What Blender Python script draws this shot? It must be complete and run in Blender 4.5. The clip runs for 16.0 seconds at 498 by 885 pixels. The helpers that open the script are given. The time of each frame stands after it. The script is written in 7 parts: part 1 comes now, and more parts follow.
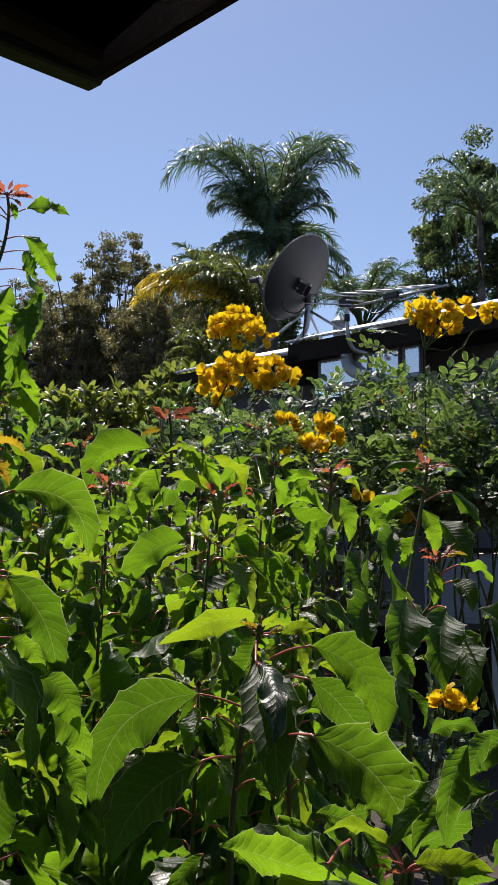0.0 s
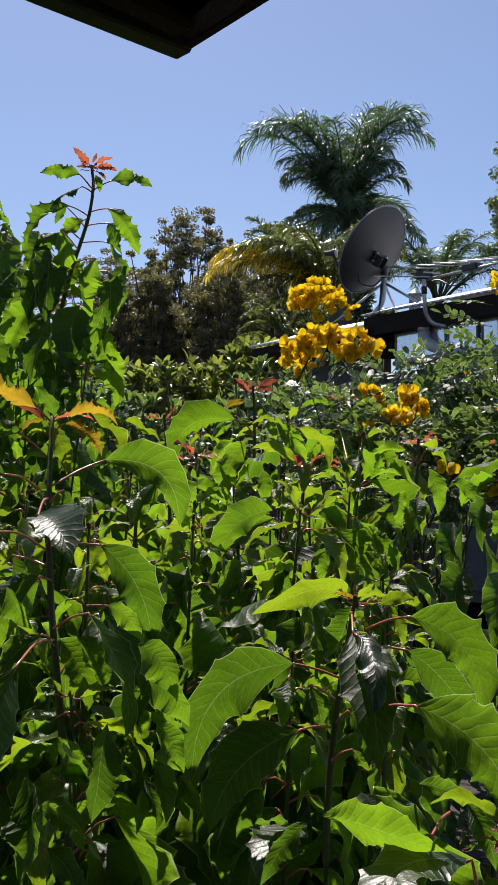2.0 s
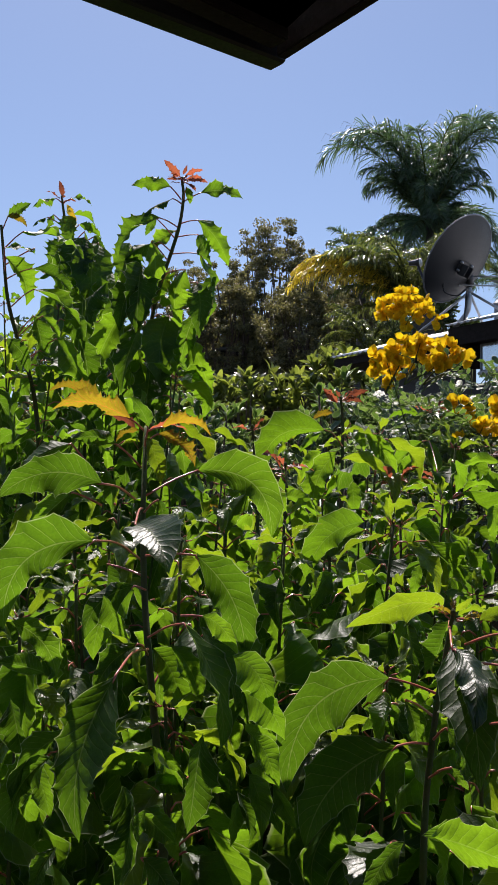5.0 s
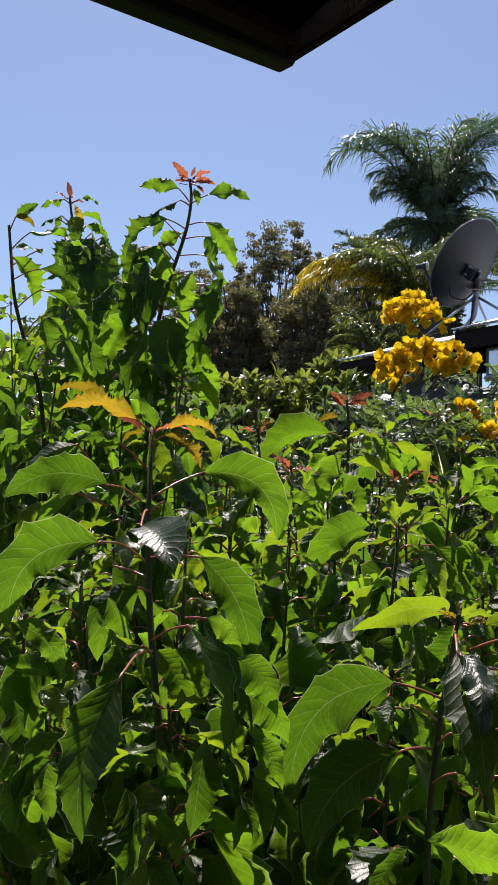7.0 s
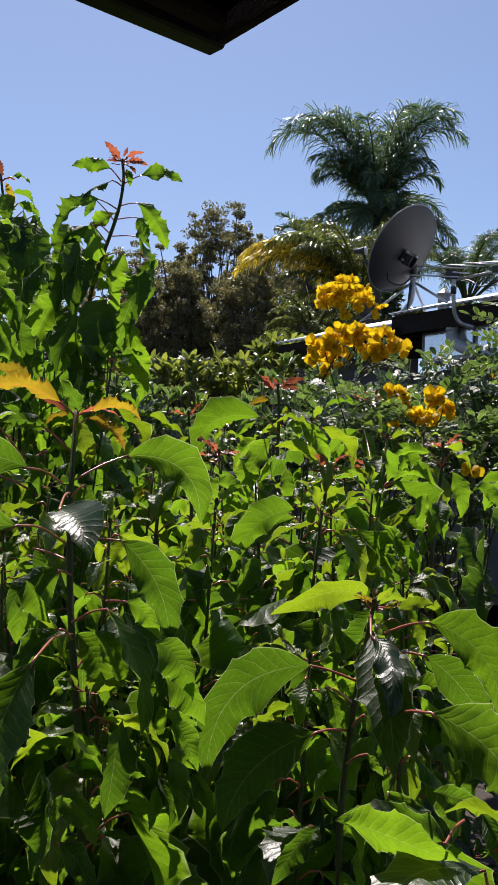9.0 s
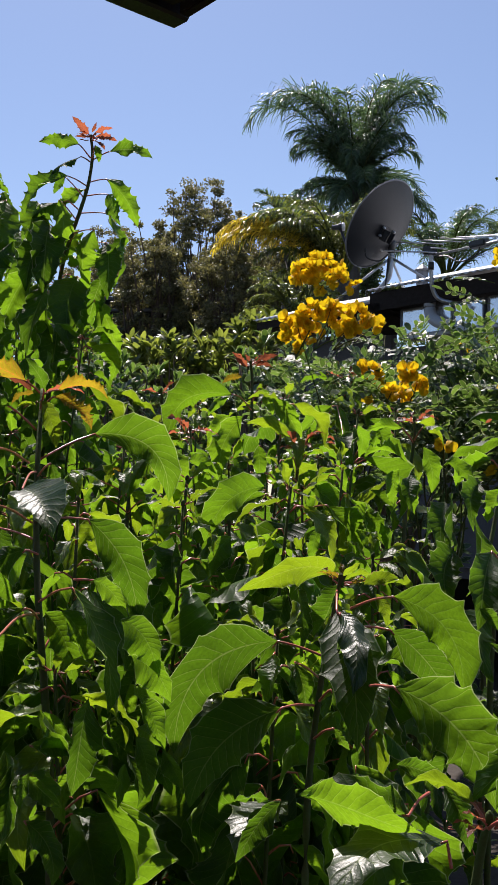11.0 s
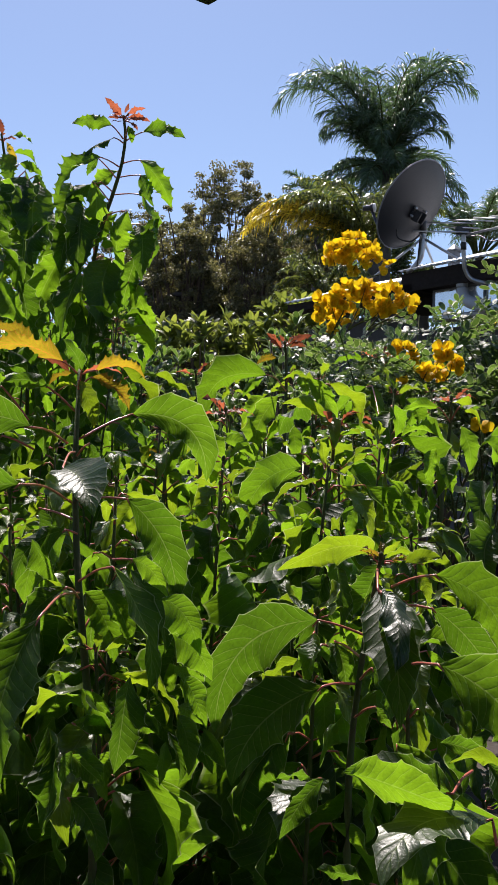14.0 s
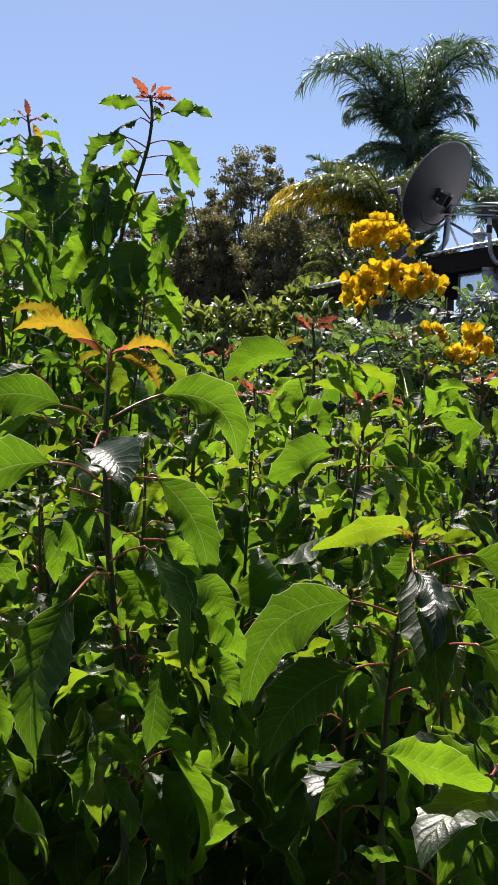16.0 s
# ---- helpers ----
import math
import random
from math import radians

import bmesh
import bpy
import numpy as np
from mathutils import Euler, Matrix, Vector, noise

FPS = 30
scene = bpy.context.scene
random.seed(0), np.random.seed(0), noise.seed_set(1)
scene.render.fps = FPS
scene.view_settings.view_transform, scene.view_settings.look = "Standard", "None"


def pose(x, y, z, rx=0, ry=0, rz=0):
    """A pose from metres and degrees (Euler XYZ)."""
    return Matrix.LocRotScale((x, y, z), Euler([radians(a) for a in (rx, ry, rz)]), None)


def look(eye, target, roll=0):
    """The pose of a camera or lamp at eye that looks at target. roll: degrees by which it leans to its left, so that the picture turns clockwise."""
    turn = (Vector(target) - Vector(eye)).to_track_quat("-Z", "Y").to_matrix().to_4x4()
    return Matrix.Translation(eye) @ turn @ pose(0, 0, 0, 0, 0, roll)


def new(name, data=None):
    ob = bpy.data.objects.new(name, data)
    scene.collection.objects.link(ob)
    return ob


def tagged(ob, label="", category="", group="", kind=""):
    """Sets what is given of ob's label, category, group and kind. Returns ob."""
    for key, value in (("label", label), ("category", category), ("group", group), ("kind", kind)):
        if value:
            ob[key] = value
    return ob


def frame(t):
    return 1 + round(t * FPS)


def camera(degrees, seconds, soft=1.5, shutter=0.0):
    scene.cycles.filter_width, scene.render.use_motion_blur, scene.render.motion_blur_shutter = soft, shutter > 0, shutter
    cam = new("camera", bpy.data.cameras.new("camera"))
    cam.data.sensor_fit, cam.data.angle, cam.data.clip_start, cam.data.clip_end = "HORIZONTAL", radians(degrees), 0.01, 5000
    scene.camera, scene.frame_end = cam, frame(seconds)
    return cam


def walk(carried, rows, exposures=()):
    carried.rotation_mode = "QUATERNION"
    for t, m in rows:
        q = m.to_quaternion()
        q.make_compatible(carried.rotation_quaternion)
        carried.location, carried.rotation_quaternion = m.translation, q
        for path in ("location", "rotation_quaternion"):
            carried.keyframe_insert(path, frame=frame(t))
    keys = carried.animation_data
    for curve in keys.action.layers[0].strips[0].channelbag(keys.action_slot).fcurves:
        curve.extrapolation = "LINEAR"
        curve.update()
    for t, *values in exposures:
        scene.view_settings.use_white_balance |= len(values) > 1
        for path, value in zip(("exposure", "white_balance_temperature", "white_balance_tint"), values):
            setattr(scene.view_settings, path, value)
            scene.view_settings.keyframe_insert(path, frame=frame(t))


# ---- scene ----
EXPOSURE, KELVIN, TINT = 0.44, 6500, 18
cam = camera(26.6, 16.0)
PATH = [
    (0, (0.0000, 0.0000, 1.6000), (0.0000, 1.9879, 1.8195), 0.00),
    (0.5, (-0.0049, 0.0007, 1.6000), (-0.0348, 1.9891, 1.8132), -0.40),
    (1, (-0.0151, 0.0087, 1.5943), (-0.0726, 1.9991, 1.7814), 0.09),
    (1.5, (-0.0310, 0.0112, 1.5951), (-0.1448, 1.9995, 1.7783), 0.21),
    (2, (-0.0338, 0.0121, 1.5924), (-0.1693, 2.0001, 1.7649), 0.38),
    (2.5, (-0.0408, 0.0128, 1.5943), (-0.1864, 2.0008, 1.7575), 0.65),
    (3, (-0.0441, 0.0103, 1.5969), (-0.2000, 1.9973, 1.7629), 0.95),
    (3.5, (-0.0493, 0.0149, 1.5952), (-0.2395, 1.9990, 1.7607), 1.19),
    (4, (-0.0509, 0.0152, 1.5929), (-0.2748, 1.9954, 1.7624), 1.04),
    (4.5, (-0.0537, 0.0144, 1.5938), (-0.3251, 1.9868, 1.7832), 0.88),
    (5, (-0.0568, 0.0178, 1.5937), (-0.3430, 1.9880, 1.7837), 1.07),
    (7.5, (-0.0595, 0.0207, 1.5941), (-0.3552, 1.9891, 1.7883), 1.83),
    (8, (-0.0597, 0.0196, 1.5955), (-0.3537, 1.9895, 1.7780), 2.08),
    (8.5, (-0.0460, 0.0164, 1.5947), (-0.3072, 1.9903, 1.7832), 1.68),
    (9, (-0.0316, 0.0166, 1.5991), (-0.2135, 2.0017, 1.7616), 1.97),
    (9.5, (-0.0165, 0.0186, 1.5980), (-0.1778, 2.0062, 1.7513), 1.94),
    (10, (-0.0096, 0.0215, 1.5987), (-0.1616, 2.0106, 1.7412), 1.71),
    (12.5, (-0.0077, 0.0257, 1.5955), (-0.1645, 2.0166, 1.7038), 0.85),
    (13, (-0.0142, 0.0268, 1.5946), (-0.1787, 2.0171, 1.7011), 0.84),
    (13.5, (-0.0210, 0.0285, 1.5946), (-0.2067, 2.0173, 1.6951), 0.94),
    (14, (-0.0209, 0.0293, 1.5913), (-0.2245, 2.0169, 1.6808), 1.07),
    (14.5, (-0.0219, 0.0364, 1.5885), (-0.2293, 2.0240, 1.6687), 0.97),
    (15, (-0.0253, 0.0385, 1.5869), (-0.2419, 2.0253, 1.6652), 0.94),
    (15.5, (-0.0331, 0.0397, 1.5848), (-0.2657, 2.0248, 1.6557), 1.12),
    (16, (-0.0372, 0.0448, 1.5816), (-0.2822, 2.0288, 1.6441), 1.10),
]
walk(cam, [(t, look(eye, target, roll)) for t, eye, target, roll in PATH], exposures=[(t, EXPOSURE + more, KELVIN, TINT) for t, more in ((0, 0), (9.5, 0), (12.3, 0.14), (16, 0.16))])

# ---------------------------------------------------------------- light
SUN_AZ, SUN_EL = -14.0, 54.0          # degrees from +y towards +x, and above the horizon
world = bpy.data.worlds.new("sky")
scene.world = world
world.use_nodes = True
wn = world.node_tree
wn.nodes.clear()
w_out = wn.nodes.new("ShaderNodeOutputWorld")
w_bg = wn.nodes.new("ShaderNodeBackground")
w_sky = wn.nodes.new("ShaderNodeTexSky")
w_sky.sky_type = "NISHITA"
w_sky.sun_disc = False
w_sky.sun_elevation, w_sky.sun_rotation = radians(SUN_EL), radians(SUN_AZ)
w_sky.air_density, w_sky.dust_density, w_sky.ozone_density = 1.0, 0.4, 3.2
w_bg.inputs["Strength"].default_value = 0.085
wn.links.new(w_sky.outputs[0], w_bg.inputs[0])
wn.links.new(w_bg.outputs[0], w_out.inputs[0])

sun_data = bpy.data.lights.new("sun", "SUN")
sun_data.energy, sun_data.angle, sun_data.color = 5.0, radians(0.53), (1.0, 0.95, 0.86)
sun = new("sun", sun_data)
_sd = Vector((math.sin(radians(SUN_AZ)) * math.cos(radians(SUN_EL)), math.cos(radians(SUN_AZ)) * math.cos(radians(SUN_EL)), math.sin(radians(SUN_EL))))
sun.matrix_world = look(_sd * 60, (0, 0, 0))

# ---------------------------------------------------------------- materials
def node_mat(name):
    m = bpy.data.materials.new(name)
    m.use_nodes = True
    nt = m.node_tree
    nt.nodes.clear()
    return m, nt, nt.nodes.new("ShaderNodeOutputMaterial")


def put(nt, kind, **values):
    n = nt.nodes.new(kind)
    for key, value in values.items():
        n.inputs[key.replace("_", " ")].default_value = value
    return n


def calc(nt, op, a, b=None, clamp=False):
    n = nt.nodes.new("ShaderNodeMath")
    n.operation, n.use_clamp = op, clamp
    for k, v in enumerate((a, b)):
        if v is None:
            continue
        if isinstance(v, (int, float)):
            n.inputs[k].default_value = v
        else:
            nt.links.new(v, n.inputs[k])
    return n.outputs[0]


def blend(nt, fac, a, b, kind="MIX"):
    n = nt.nodes.new("ShaderNodeMix")
    n.data_type, n.blend_type = "RGBA", kind
    for sock, v in ((n.inputs[0], fac), (n.inputs[6], a), (n.inputs[7], b)):
        if isinstance(v, (int, float)):
            sock.default_value = v
        elif isinstance(v, tuple):
            sock.default_value = (*v, 1.0)
        else:
            nt.links.new(v, sock)
    return n.outputs[2]


def grain(nt, scale, detail=4.0, rough=0.55, space="Object"):
    tc = nt.nodes.new("ShaderNodeTexCoord")
    n = put(nt, "ShaderNodeTexNoise", Scale=scale, Detail=detail, Roughness=rough)
    nt.links.new(tc.outputs[space], n.inputs["Vector"])
    return n.outputs["Fac"]


def remap(nt, value, lo, hi, to_lo=0.0, to_hi=1.0):
    n = nt.nodes.new("ShaderNodeMapRange")
    n.inputs[1].default_value, n.inputs[2].default_value = lo, hi
    n.inputs[3].default_value, n.inputs[4].default_value = to_lo, to_hi
    nt.links.new(value, n.inputs[0])
    return n.outputs[0]


def leaf_material(name, top, lit, vein, veins=13.0, slant=2.0, rough=0.36, part=0.5, spread=0.25, island=False, vein_amount=0.7, spec=0.5, rim=0.0):
    """A thin leaf: glossy upper skin over a blade that lets sunlight pass, with a midrib and side veins along its own length."""
    m, nt, out = node_mat(name)
    uv = nt.nodes.new("ShaderNodeUVMap")
    uv.uv_map = "blade"
    sep = nt.nodes.new("ShaderNodeSeparateXYZ")
    nt.links.new(uv.outputs[0], sep.inputs[0])
    across = calc(nt, "ABSOLUTE", calc(nt, "SUBTRACT", calc(nt, "MULTIPLY", sep.outputs[1], 2.0), 1.0))
    run = calc(nt, "SUBTRACT", calc(nt, "MULTIPLY", sep.outputs[0], veins), calc(nt, "MULTIPLY", calc(nt, "POWER", across, 0.85), slant))
    saw = calc(nt, "ABSOLUTE", calc(nt, "SUBTRACT", calc(nt, "FRACT", run), 0.5))
    side = remap(nt, saw, 0.466, 0.492)
    mid = remap(nt, across, 0.035, 0.014)
    lines = calc(nt, "MULTIPLY", calc(nt, "MAXIMUM", side, mid), vein_amount)
    # Pale edge: painted sun glint on poinsettia leaves, real cream margin on the leaflets.
    margin = calc(nt, "MULTIPLY", remap(nt, across, 0.955 if rim < 0.7 else 0.80, 0.99), rim)
    if island:
        rnd = nt.nodes.new("ShaderNodeNewGeometry").outputs["Random Per Island"]
    else:
        rnd = nt.nodes.new("ShaderNodeObjectInfo").outputs["Random"]
    mottled = grain(nt, 38.0, 3.0)
    tone = calc(nt, "ADD", remap(nt, rnd, 0, 1, 1 - spread, 1 + spread), remap(nt, mottled, 0.3, 0.7, -0.12, 0.12))
    tone_c = nt.nodes.new("ShaderNodeCombineXYZ")
    for k in range(3):
        nt.links.new(tone, tone_c.inputs[k])
    yellowed = calc(nt, "MULTIPLY", calc(nt, "POWER", rnd, 5.0), 0.14)
    warm_top = blend(nt, yellowed, top, (top[0] * 1.9 + 0.01, top[1] * 1.25, top[2]))
    warm_thr = blend(nt, yellowed, lit, (min(lit[0] * 1.6 + 0.03, 1), lit[1] * 1.1, lit[2]))
    col = blend(nt, margin, blend(nt, 1.0, blend(nt, lines, warm_top, vein), tone_c.outputs[0], "MULTIPLY"), (0.55, 0.58, 0.36))
    thr = blend(nt, 1.0, blend(nt, calc(nt, "MULTIPLY", lines, 0.8), warm_thr, (min(vein[0] * 1.7, 0.8), min(vein[1] * 1.5, 0.8), vein[2] * 2.2)), tone_c.outputs[0], "MULTIPLY")
    thr = blend(nt, margin, thr, (0.74, 0.78, 0.42))
    bump = put(nt, "ShaderNodeBump", Strength=0.4, Distance=0.003)
    nt.links.new(calc(nt, "ADD", calc(nt, "MULTIPLY", calc(nt, "POWER", saw, 3.0), -3.5), calc(nt, "MULTIPLY", mottled, 0.5)), bump.inputs["Height"])
    skin = put(nt, "ShaderNodeBsdfPrincipled", Roughness=rough)
    skin.inputs["Specular IOR Level"].default_value = spec
    nt.links.new(col, skin.inputs["Base Color"])
    nt.links.new(bump.outputs[0], skin.inputs["Normal"])
    glow = nt.nodes.new("ShaderNodeBsdfTranslucent")
    nt.links.new(thr, glow.inputs["Color"])
    soft_bump = put(nt, "ShaderNodeBump", Strength=0.28, Distance=0.003)
    nt.links.new(bump.inputs["Height"].links[0].from_socket, soft_bump.inputs["Height"])
    nt.links.new(soft_bump.outputs[0], glow.inputs["Normal"])
    mix = nt.nodes.new("ShaderNodeMixShader")
    mix.inputs[0].default_value = part
    nt.links.new(skin.outputs[0], mix.inputs[1])
    nt.links.new(glow.outputs[0], mix.inputs[2])
    nt.links.new(mix.outputs[0], out.inputs[0])
    return m


def plain_material(name, col, col2=None, rough=0.6, metal=0.0, scale=6.0, fine=60.0, bump=0.15, streak=None, spec=0.5):
    """A solid surface: two tones in large patches, fine grain in the relief and the gloss."""
    m, nt, out = node_mat(name)
    big = grain(nt, scale, 5.0)
    small = grain(nt, fine, 3.0, 0.65)
    if streak:
        tc = nt.nodes.new("ShaderNodeTexCoord")
        mp = nt.nodes.new("ShaderNodeMapping")
        mp.inputs["Scale"].default_value = streak
        n = put(nt, "ShaderNodeTexNoise", Scale=1.0, Detail=5.0, Roughness=0.6)
        nt.links.new(tc.outputs["Object"], mp.inputs[0])
        nt.links.new(mp.outputs[0], n.inputs["Vector"])
        big = n.outputs["Fac"]
    other = col2 or tuple(c * 0.7 for c in col)
    c = blend(nt, remap(nt, big, 0.35, 0.68), col, other)
    c = blend(nt, calc(nt, "MULTIPLY", remap(nt, small, 0.4, 0.75), 0.25), c, tuple(v * 0.55 for v in col))
    b = put(nt, "ShaderNodeBump", Strength=bump, Distance=0.004)
    nt.links.new(calc(nt, "ADD", small, calc(nt, "MULTIPLY", big, 0.6)), b.inputs["Height"])
    s = put(nt, "ShaderNodeBsdfPrincipled", Metallic=metal)
    s.inputs["Specular IOR Level"].default_value = spec
    nt.links.new(c, s.inputs["Base Color"])
    nt.links.new(remap(nt, small, 0.3, 0.7, max(rough - 0.1, 0.05), min(rough + 0.12, 1)), s.inputs["Roughness"])
    nt.links.new(b.outputs[0], s.inputs["Normal"])
    nt.links.new(s.outputs[0], out.inputs[0])
    return m


LEAF = leaf_material("mature poinsettia leaf", (0.014, 0.040, 0.008), (0.132, 0.284, 0.010), (0.216, 0.304, 0.064), vein_amount=0.6, rim=0.45, spec=0.20, rough=0.48)
LEAF_SHINY = leaf_material("glossy poinsettia leaf", (0.014, 0.040, 0.008), (0.132, 0.284, 0.010), (0.216, 0.304, 0.064), vein_amount=0.6, rim=0.45, spec=0.75, rough=0.40)
# Brighter copy of the leaf: sunlight of the canopy put into its colour.
LEAF_SUNLIT = leaf_material("poinsettia leaf, sunlight in its colour", (0.020, 0.053, 0.009), (0.215, 0.425, 0.012), (0.213, 0.344, 0.057), vein_amount=0.4, rim=0.45, spec=0.28, rough=0.44)
LEAF_YOUNG = leaf_material("young poinsettia leaf", (0.040, 0.072, 0.008), (0.272, 0.416, 0.010), (0.240, 0.336, 0.048), vein_amount=0.45, rim=0.4)
LEAF_ORANGE = leaf_material("orange turning leaf", (0.130, 0.100, 0.010), (0.430, 0.325, 0.017), (0.527, 0.102, 0.025), spread=0.35, vein_amount=0.95, rim=0.0)
BRACT = leaf_material("red bract", (0.14, 0.042, 0.022), (0.40, 0.115, 0.048), (0.28, 0.05, 0.035), spread=0.5)
SENNA_LEAF = leaf_material("small round leaflet", (0.034, 0.068, 0.026), (0.14, 0.255, 0.032), (0.144, 0.225, 0.081), rough=0.36, island=True, vein_amount=0.3, part=0.40, spread=0.5, spec=0.7, rim=0.75)
PETAL = leaf_material("yellow petal", (0.76, 0.49, 0.009), (0.90, 0.65, 0.012), (0.736, 0.460, 0.009), veins=5, rough=0.55, island=True, vein_amount=0.25, part=0.5, spread=0.2, spec=0.2)
HEDGE_LEAF = leaf_material("hedge leaf", (0.070, 0.095, 0.026), (0.27, 0.34, 0.045), (0.15, 0.2, 0.05), rough=0.3, island=True, vein_amount=0.25, part=0.42, spread=0.45, spec=0.6)
PALM_LEAF = leaf_material("palm leaflet", (0.048, 0.088, 0.055), (0.15, 0.27, 0.08), (0.08, 0.12, 0.04), rough=0.28, island=True, vein_amount=0.0, part=0.35, spread=0.35, spec=0.6)
PALM_OLIVE = leaf_material("olive palm leaflet", (0.085, 0.105, 0.035), (0.26, 0.32, 0.05), (0.08, 0.12, 0.04), rough=0.25, island=True, vein_amount=0.0, part=0.4, spread=0.45, spec=0.7)
PALM_YELLOW = leaf_material("yellowing palm leaflet", (0.52, 0.40, 0.03), (0.92, 0.72, 0.05), (0.4, 0.26, 0.05), rough=0.4, island=True, vein_amount=0.0, part=0.45, spread=0.3)
GUM_LEAF = leaf_material("dull olive tree leaf", (0.115, 0.115, 0.055), (0.25, 0.24, 0.075), (0.1, 0.1, 0.05), rough=0.42, island=True, vein_amount=0.0, part=0.35, spread=0.5)
TREE_LEAF = leaf_material("dark green tree leaf", (0.050, 0.080, 0.036), (0.15, 0.22, 0.05), (0.1, 0.1, 0.05), rough=0.35, island=True, vein_amount=0.0, part=0.4, spread=0.5)
STEM = plain_material("green brown stem", (0.065, 0.105, 0.026), (0.085, 0.078, 0.032), 0.85, scale=30, fine=200, bump=0.4, spec=0.2)
STALK = plain_material("red leaf stalk", (0.55, 0.12, 0.10), (0.42, 0.15, 0.08), 0.32, scale=60, fine=300, bump=0.05)
BARK = plain_material("brown bark", (0.13, 0.095, 0.065), (0.075, 0.055, 0.04), 0.85, scale=8, fine=60, bump=0.6)
PALM_TRUNK = plain_material("grey palm trunk", (0.10, 0.09, 0.075), (0.06, 0.052, 0.042), 0.85, scale=5, fine=40, bump=0.5)
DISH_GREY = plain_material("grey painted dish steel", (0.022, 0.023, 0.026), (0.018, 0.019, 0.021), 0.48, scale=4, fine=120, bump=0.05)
GALV = plain_material("galvanised steel", (0.46, 0.48, 0.50), (0.34, 0.36, 0.39), 0.38, metal=0.85, scale=18, fine=140, bump=0.08)
BLACK_PLASTIC = plain_material("black plastic", (0.022, 0.022, 0.024), (0.03, 0.03, 0.03), 0.45, scale=20, fine=150, bump=0.05)
WHITE_PLASTIC = plain_material("white plastic", (0.72, 0.72, 0.70), (0.6, 0.6, 0.58), 0.4, scale=20, fine=100, bump=0.04)
ALU = plain_material("weathered aluminium", (0.62, 0.63, 0.65), (0.5, 0.5, 0.52), 0.32, metal=0.9, scale=30, fine=200, bump=0.05)
ROOF_METAL = plain_material("corrugated roof sheet", (0.74, 0.75, 0.76), (0.62, 0.63, 0.65), 0.42, metal=0.15, scale=3, fine=70, bump=0.08)
FASCIA = plain_material("dark stained timber", (0.026, 0.020, 0.017), (0.016, 0.012, 0.010), 0.75, streak=(3, 30, 30), fine=90, bump=0.25, spec=0.15)
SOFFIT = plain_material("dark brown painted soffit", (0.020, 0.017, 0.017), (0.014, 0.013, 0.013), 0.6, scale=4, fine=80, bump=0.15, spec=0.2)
# Paler copy of the soffit: sky light under the eave's edge put into colour.
SOFFIT_SKYLIT = plain_material("brown soffit lining, sky light in its colour", (0.13, 0.12, 0.11), (0.10, 0.095, 0.09), 0.7, scale=4, fine=80, bump=0.15, spec=0.2)
VENT_GREY = plain_material("dull grey vent steel", (0.16, 0.17, 0.19), (0.12, 0.13, 0.14), 0.5, scale=9, fine=90, bump=0.1)
ROOF_DARK = plain_material("weathered grey roof sheet", (0.16, 0.16, 0.17), (0.11, 0.11, 0.12), 0.7, scale=2, fine=50, bump=0.2)
GUTTER = plain_material("brown gutter steel", (0.012, 0.010, 0.010), (0.009, 0.008, 0.008), 0.45, scale=5, fine=120, bump=0.04)
PIPE_GREY = plain_material("grey painted pipe", (0.42, 0.44, 0.46), (0.33, 0.35, 0.37), 0.5, scale=7, fine=90, bump=0.06)
WALL_GREY = plain_material("grey painted boards", (0.26, 0.28, 0.32), (0.20, 0.22, 0.25), 0.65, streak=(2, 2, 14), fine=80, bump=0.12)
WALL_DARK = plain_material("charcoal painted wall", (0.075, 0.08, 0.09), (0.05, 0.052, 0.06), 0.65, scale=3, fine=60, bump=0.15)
WALL_BROWN = plain_material("brown stained weatherboard", (0.10, 0.075, 0.055), (0.075, 0.055, 0.04), 0.7, scale=3, fine=70)
SOIL = plain_material("dark garden soil", (0.050, 0.036, 0.024), (0.028, 0.021, 0.014), 0.95, scale=1.2, fine=25, bump=0.9)
PAVING = plain_material("worn brick paving", (0.14, 0.10, 0.085), (0.10, 0.075, 0.065), 0.85, scale=2, fine=40, bump=0.3)


def glass_material():
    m, nt, out = node_mat("window glass")
    s = put(nt, "ShaderNodeBsdfPrincipled", Roughness=0.03)
    s.inputs["Base Color"].default_value = (0.10, 0.11, 0.12, 1)
    s.inputs["Specular IOR Level"].default_value = 1.0
    s.inputs["IOR"].default_value = 1.9
    nt.links.new(s.outputs[0], out.inputs[0])
    return m


GLASS = glass_material()
# Near-white mirror finish, added to give the panes the sky's brightness.
SKY_MIRROR = plain_material("window glass finished to mirror the sky", (0.90, 0.92, 0.95), (0.84, 0.87, 0.90), 0.12, metal=0.85, scale=2, fine=60, bump=0.01)

# ---------------------------------------------------------------- mesh helpers
def mesh_of(name, bm, material, smooth=True):
    me = bpy.data.meshes.new(name)
    bm.to_mesh(me)
    bm.free()
    me.materials.append(material)
    if smooth:
        for p in me.polygons:
            p.use_smooth = True
    return me


def from_lists(name, verts, faces, material, uvs=None, smooth=True):
    me = bpy.data.meshes.new(name)
    me.from_pydata(verts, [], faces)
    me.materials.append(material)
    layer = me.uv_layers.new(name="blade")
    if uvs is not None:
        idx = np.empty(len(me.loops), dtype=np.int32)
        me.loops.foreach_get("vertex_index", idx)
        layer.data.foreach_set("uv", np.asarray(uvs, dtype=np.float32)[idx].ravel())
    if smooth:
        me.polygons.foreach_set("use_smooth", [True] * len(me.polygons))
    me.update()
    return me


def thing(name, place, label, category, group="", kind=""):
    ob = new(name)
    ob.location = place
    ob.empty_display_size = 0.1
    return tagged(ob, label, category, group, kind)


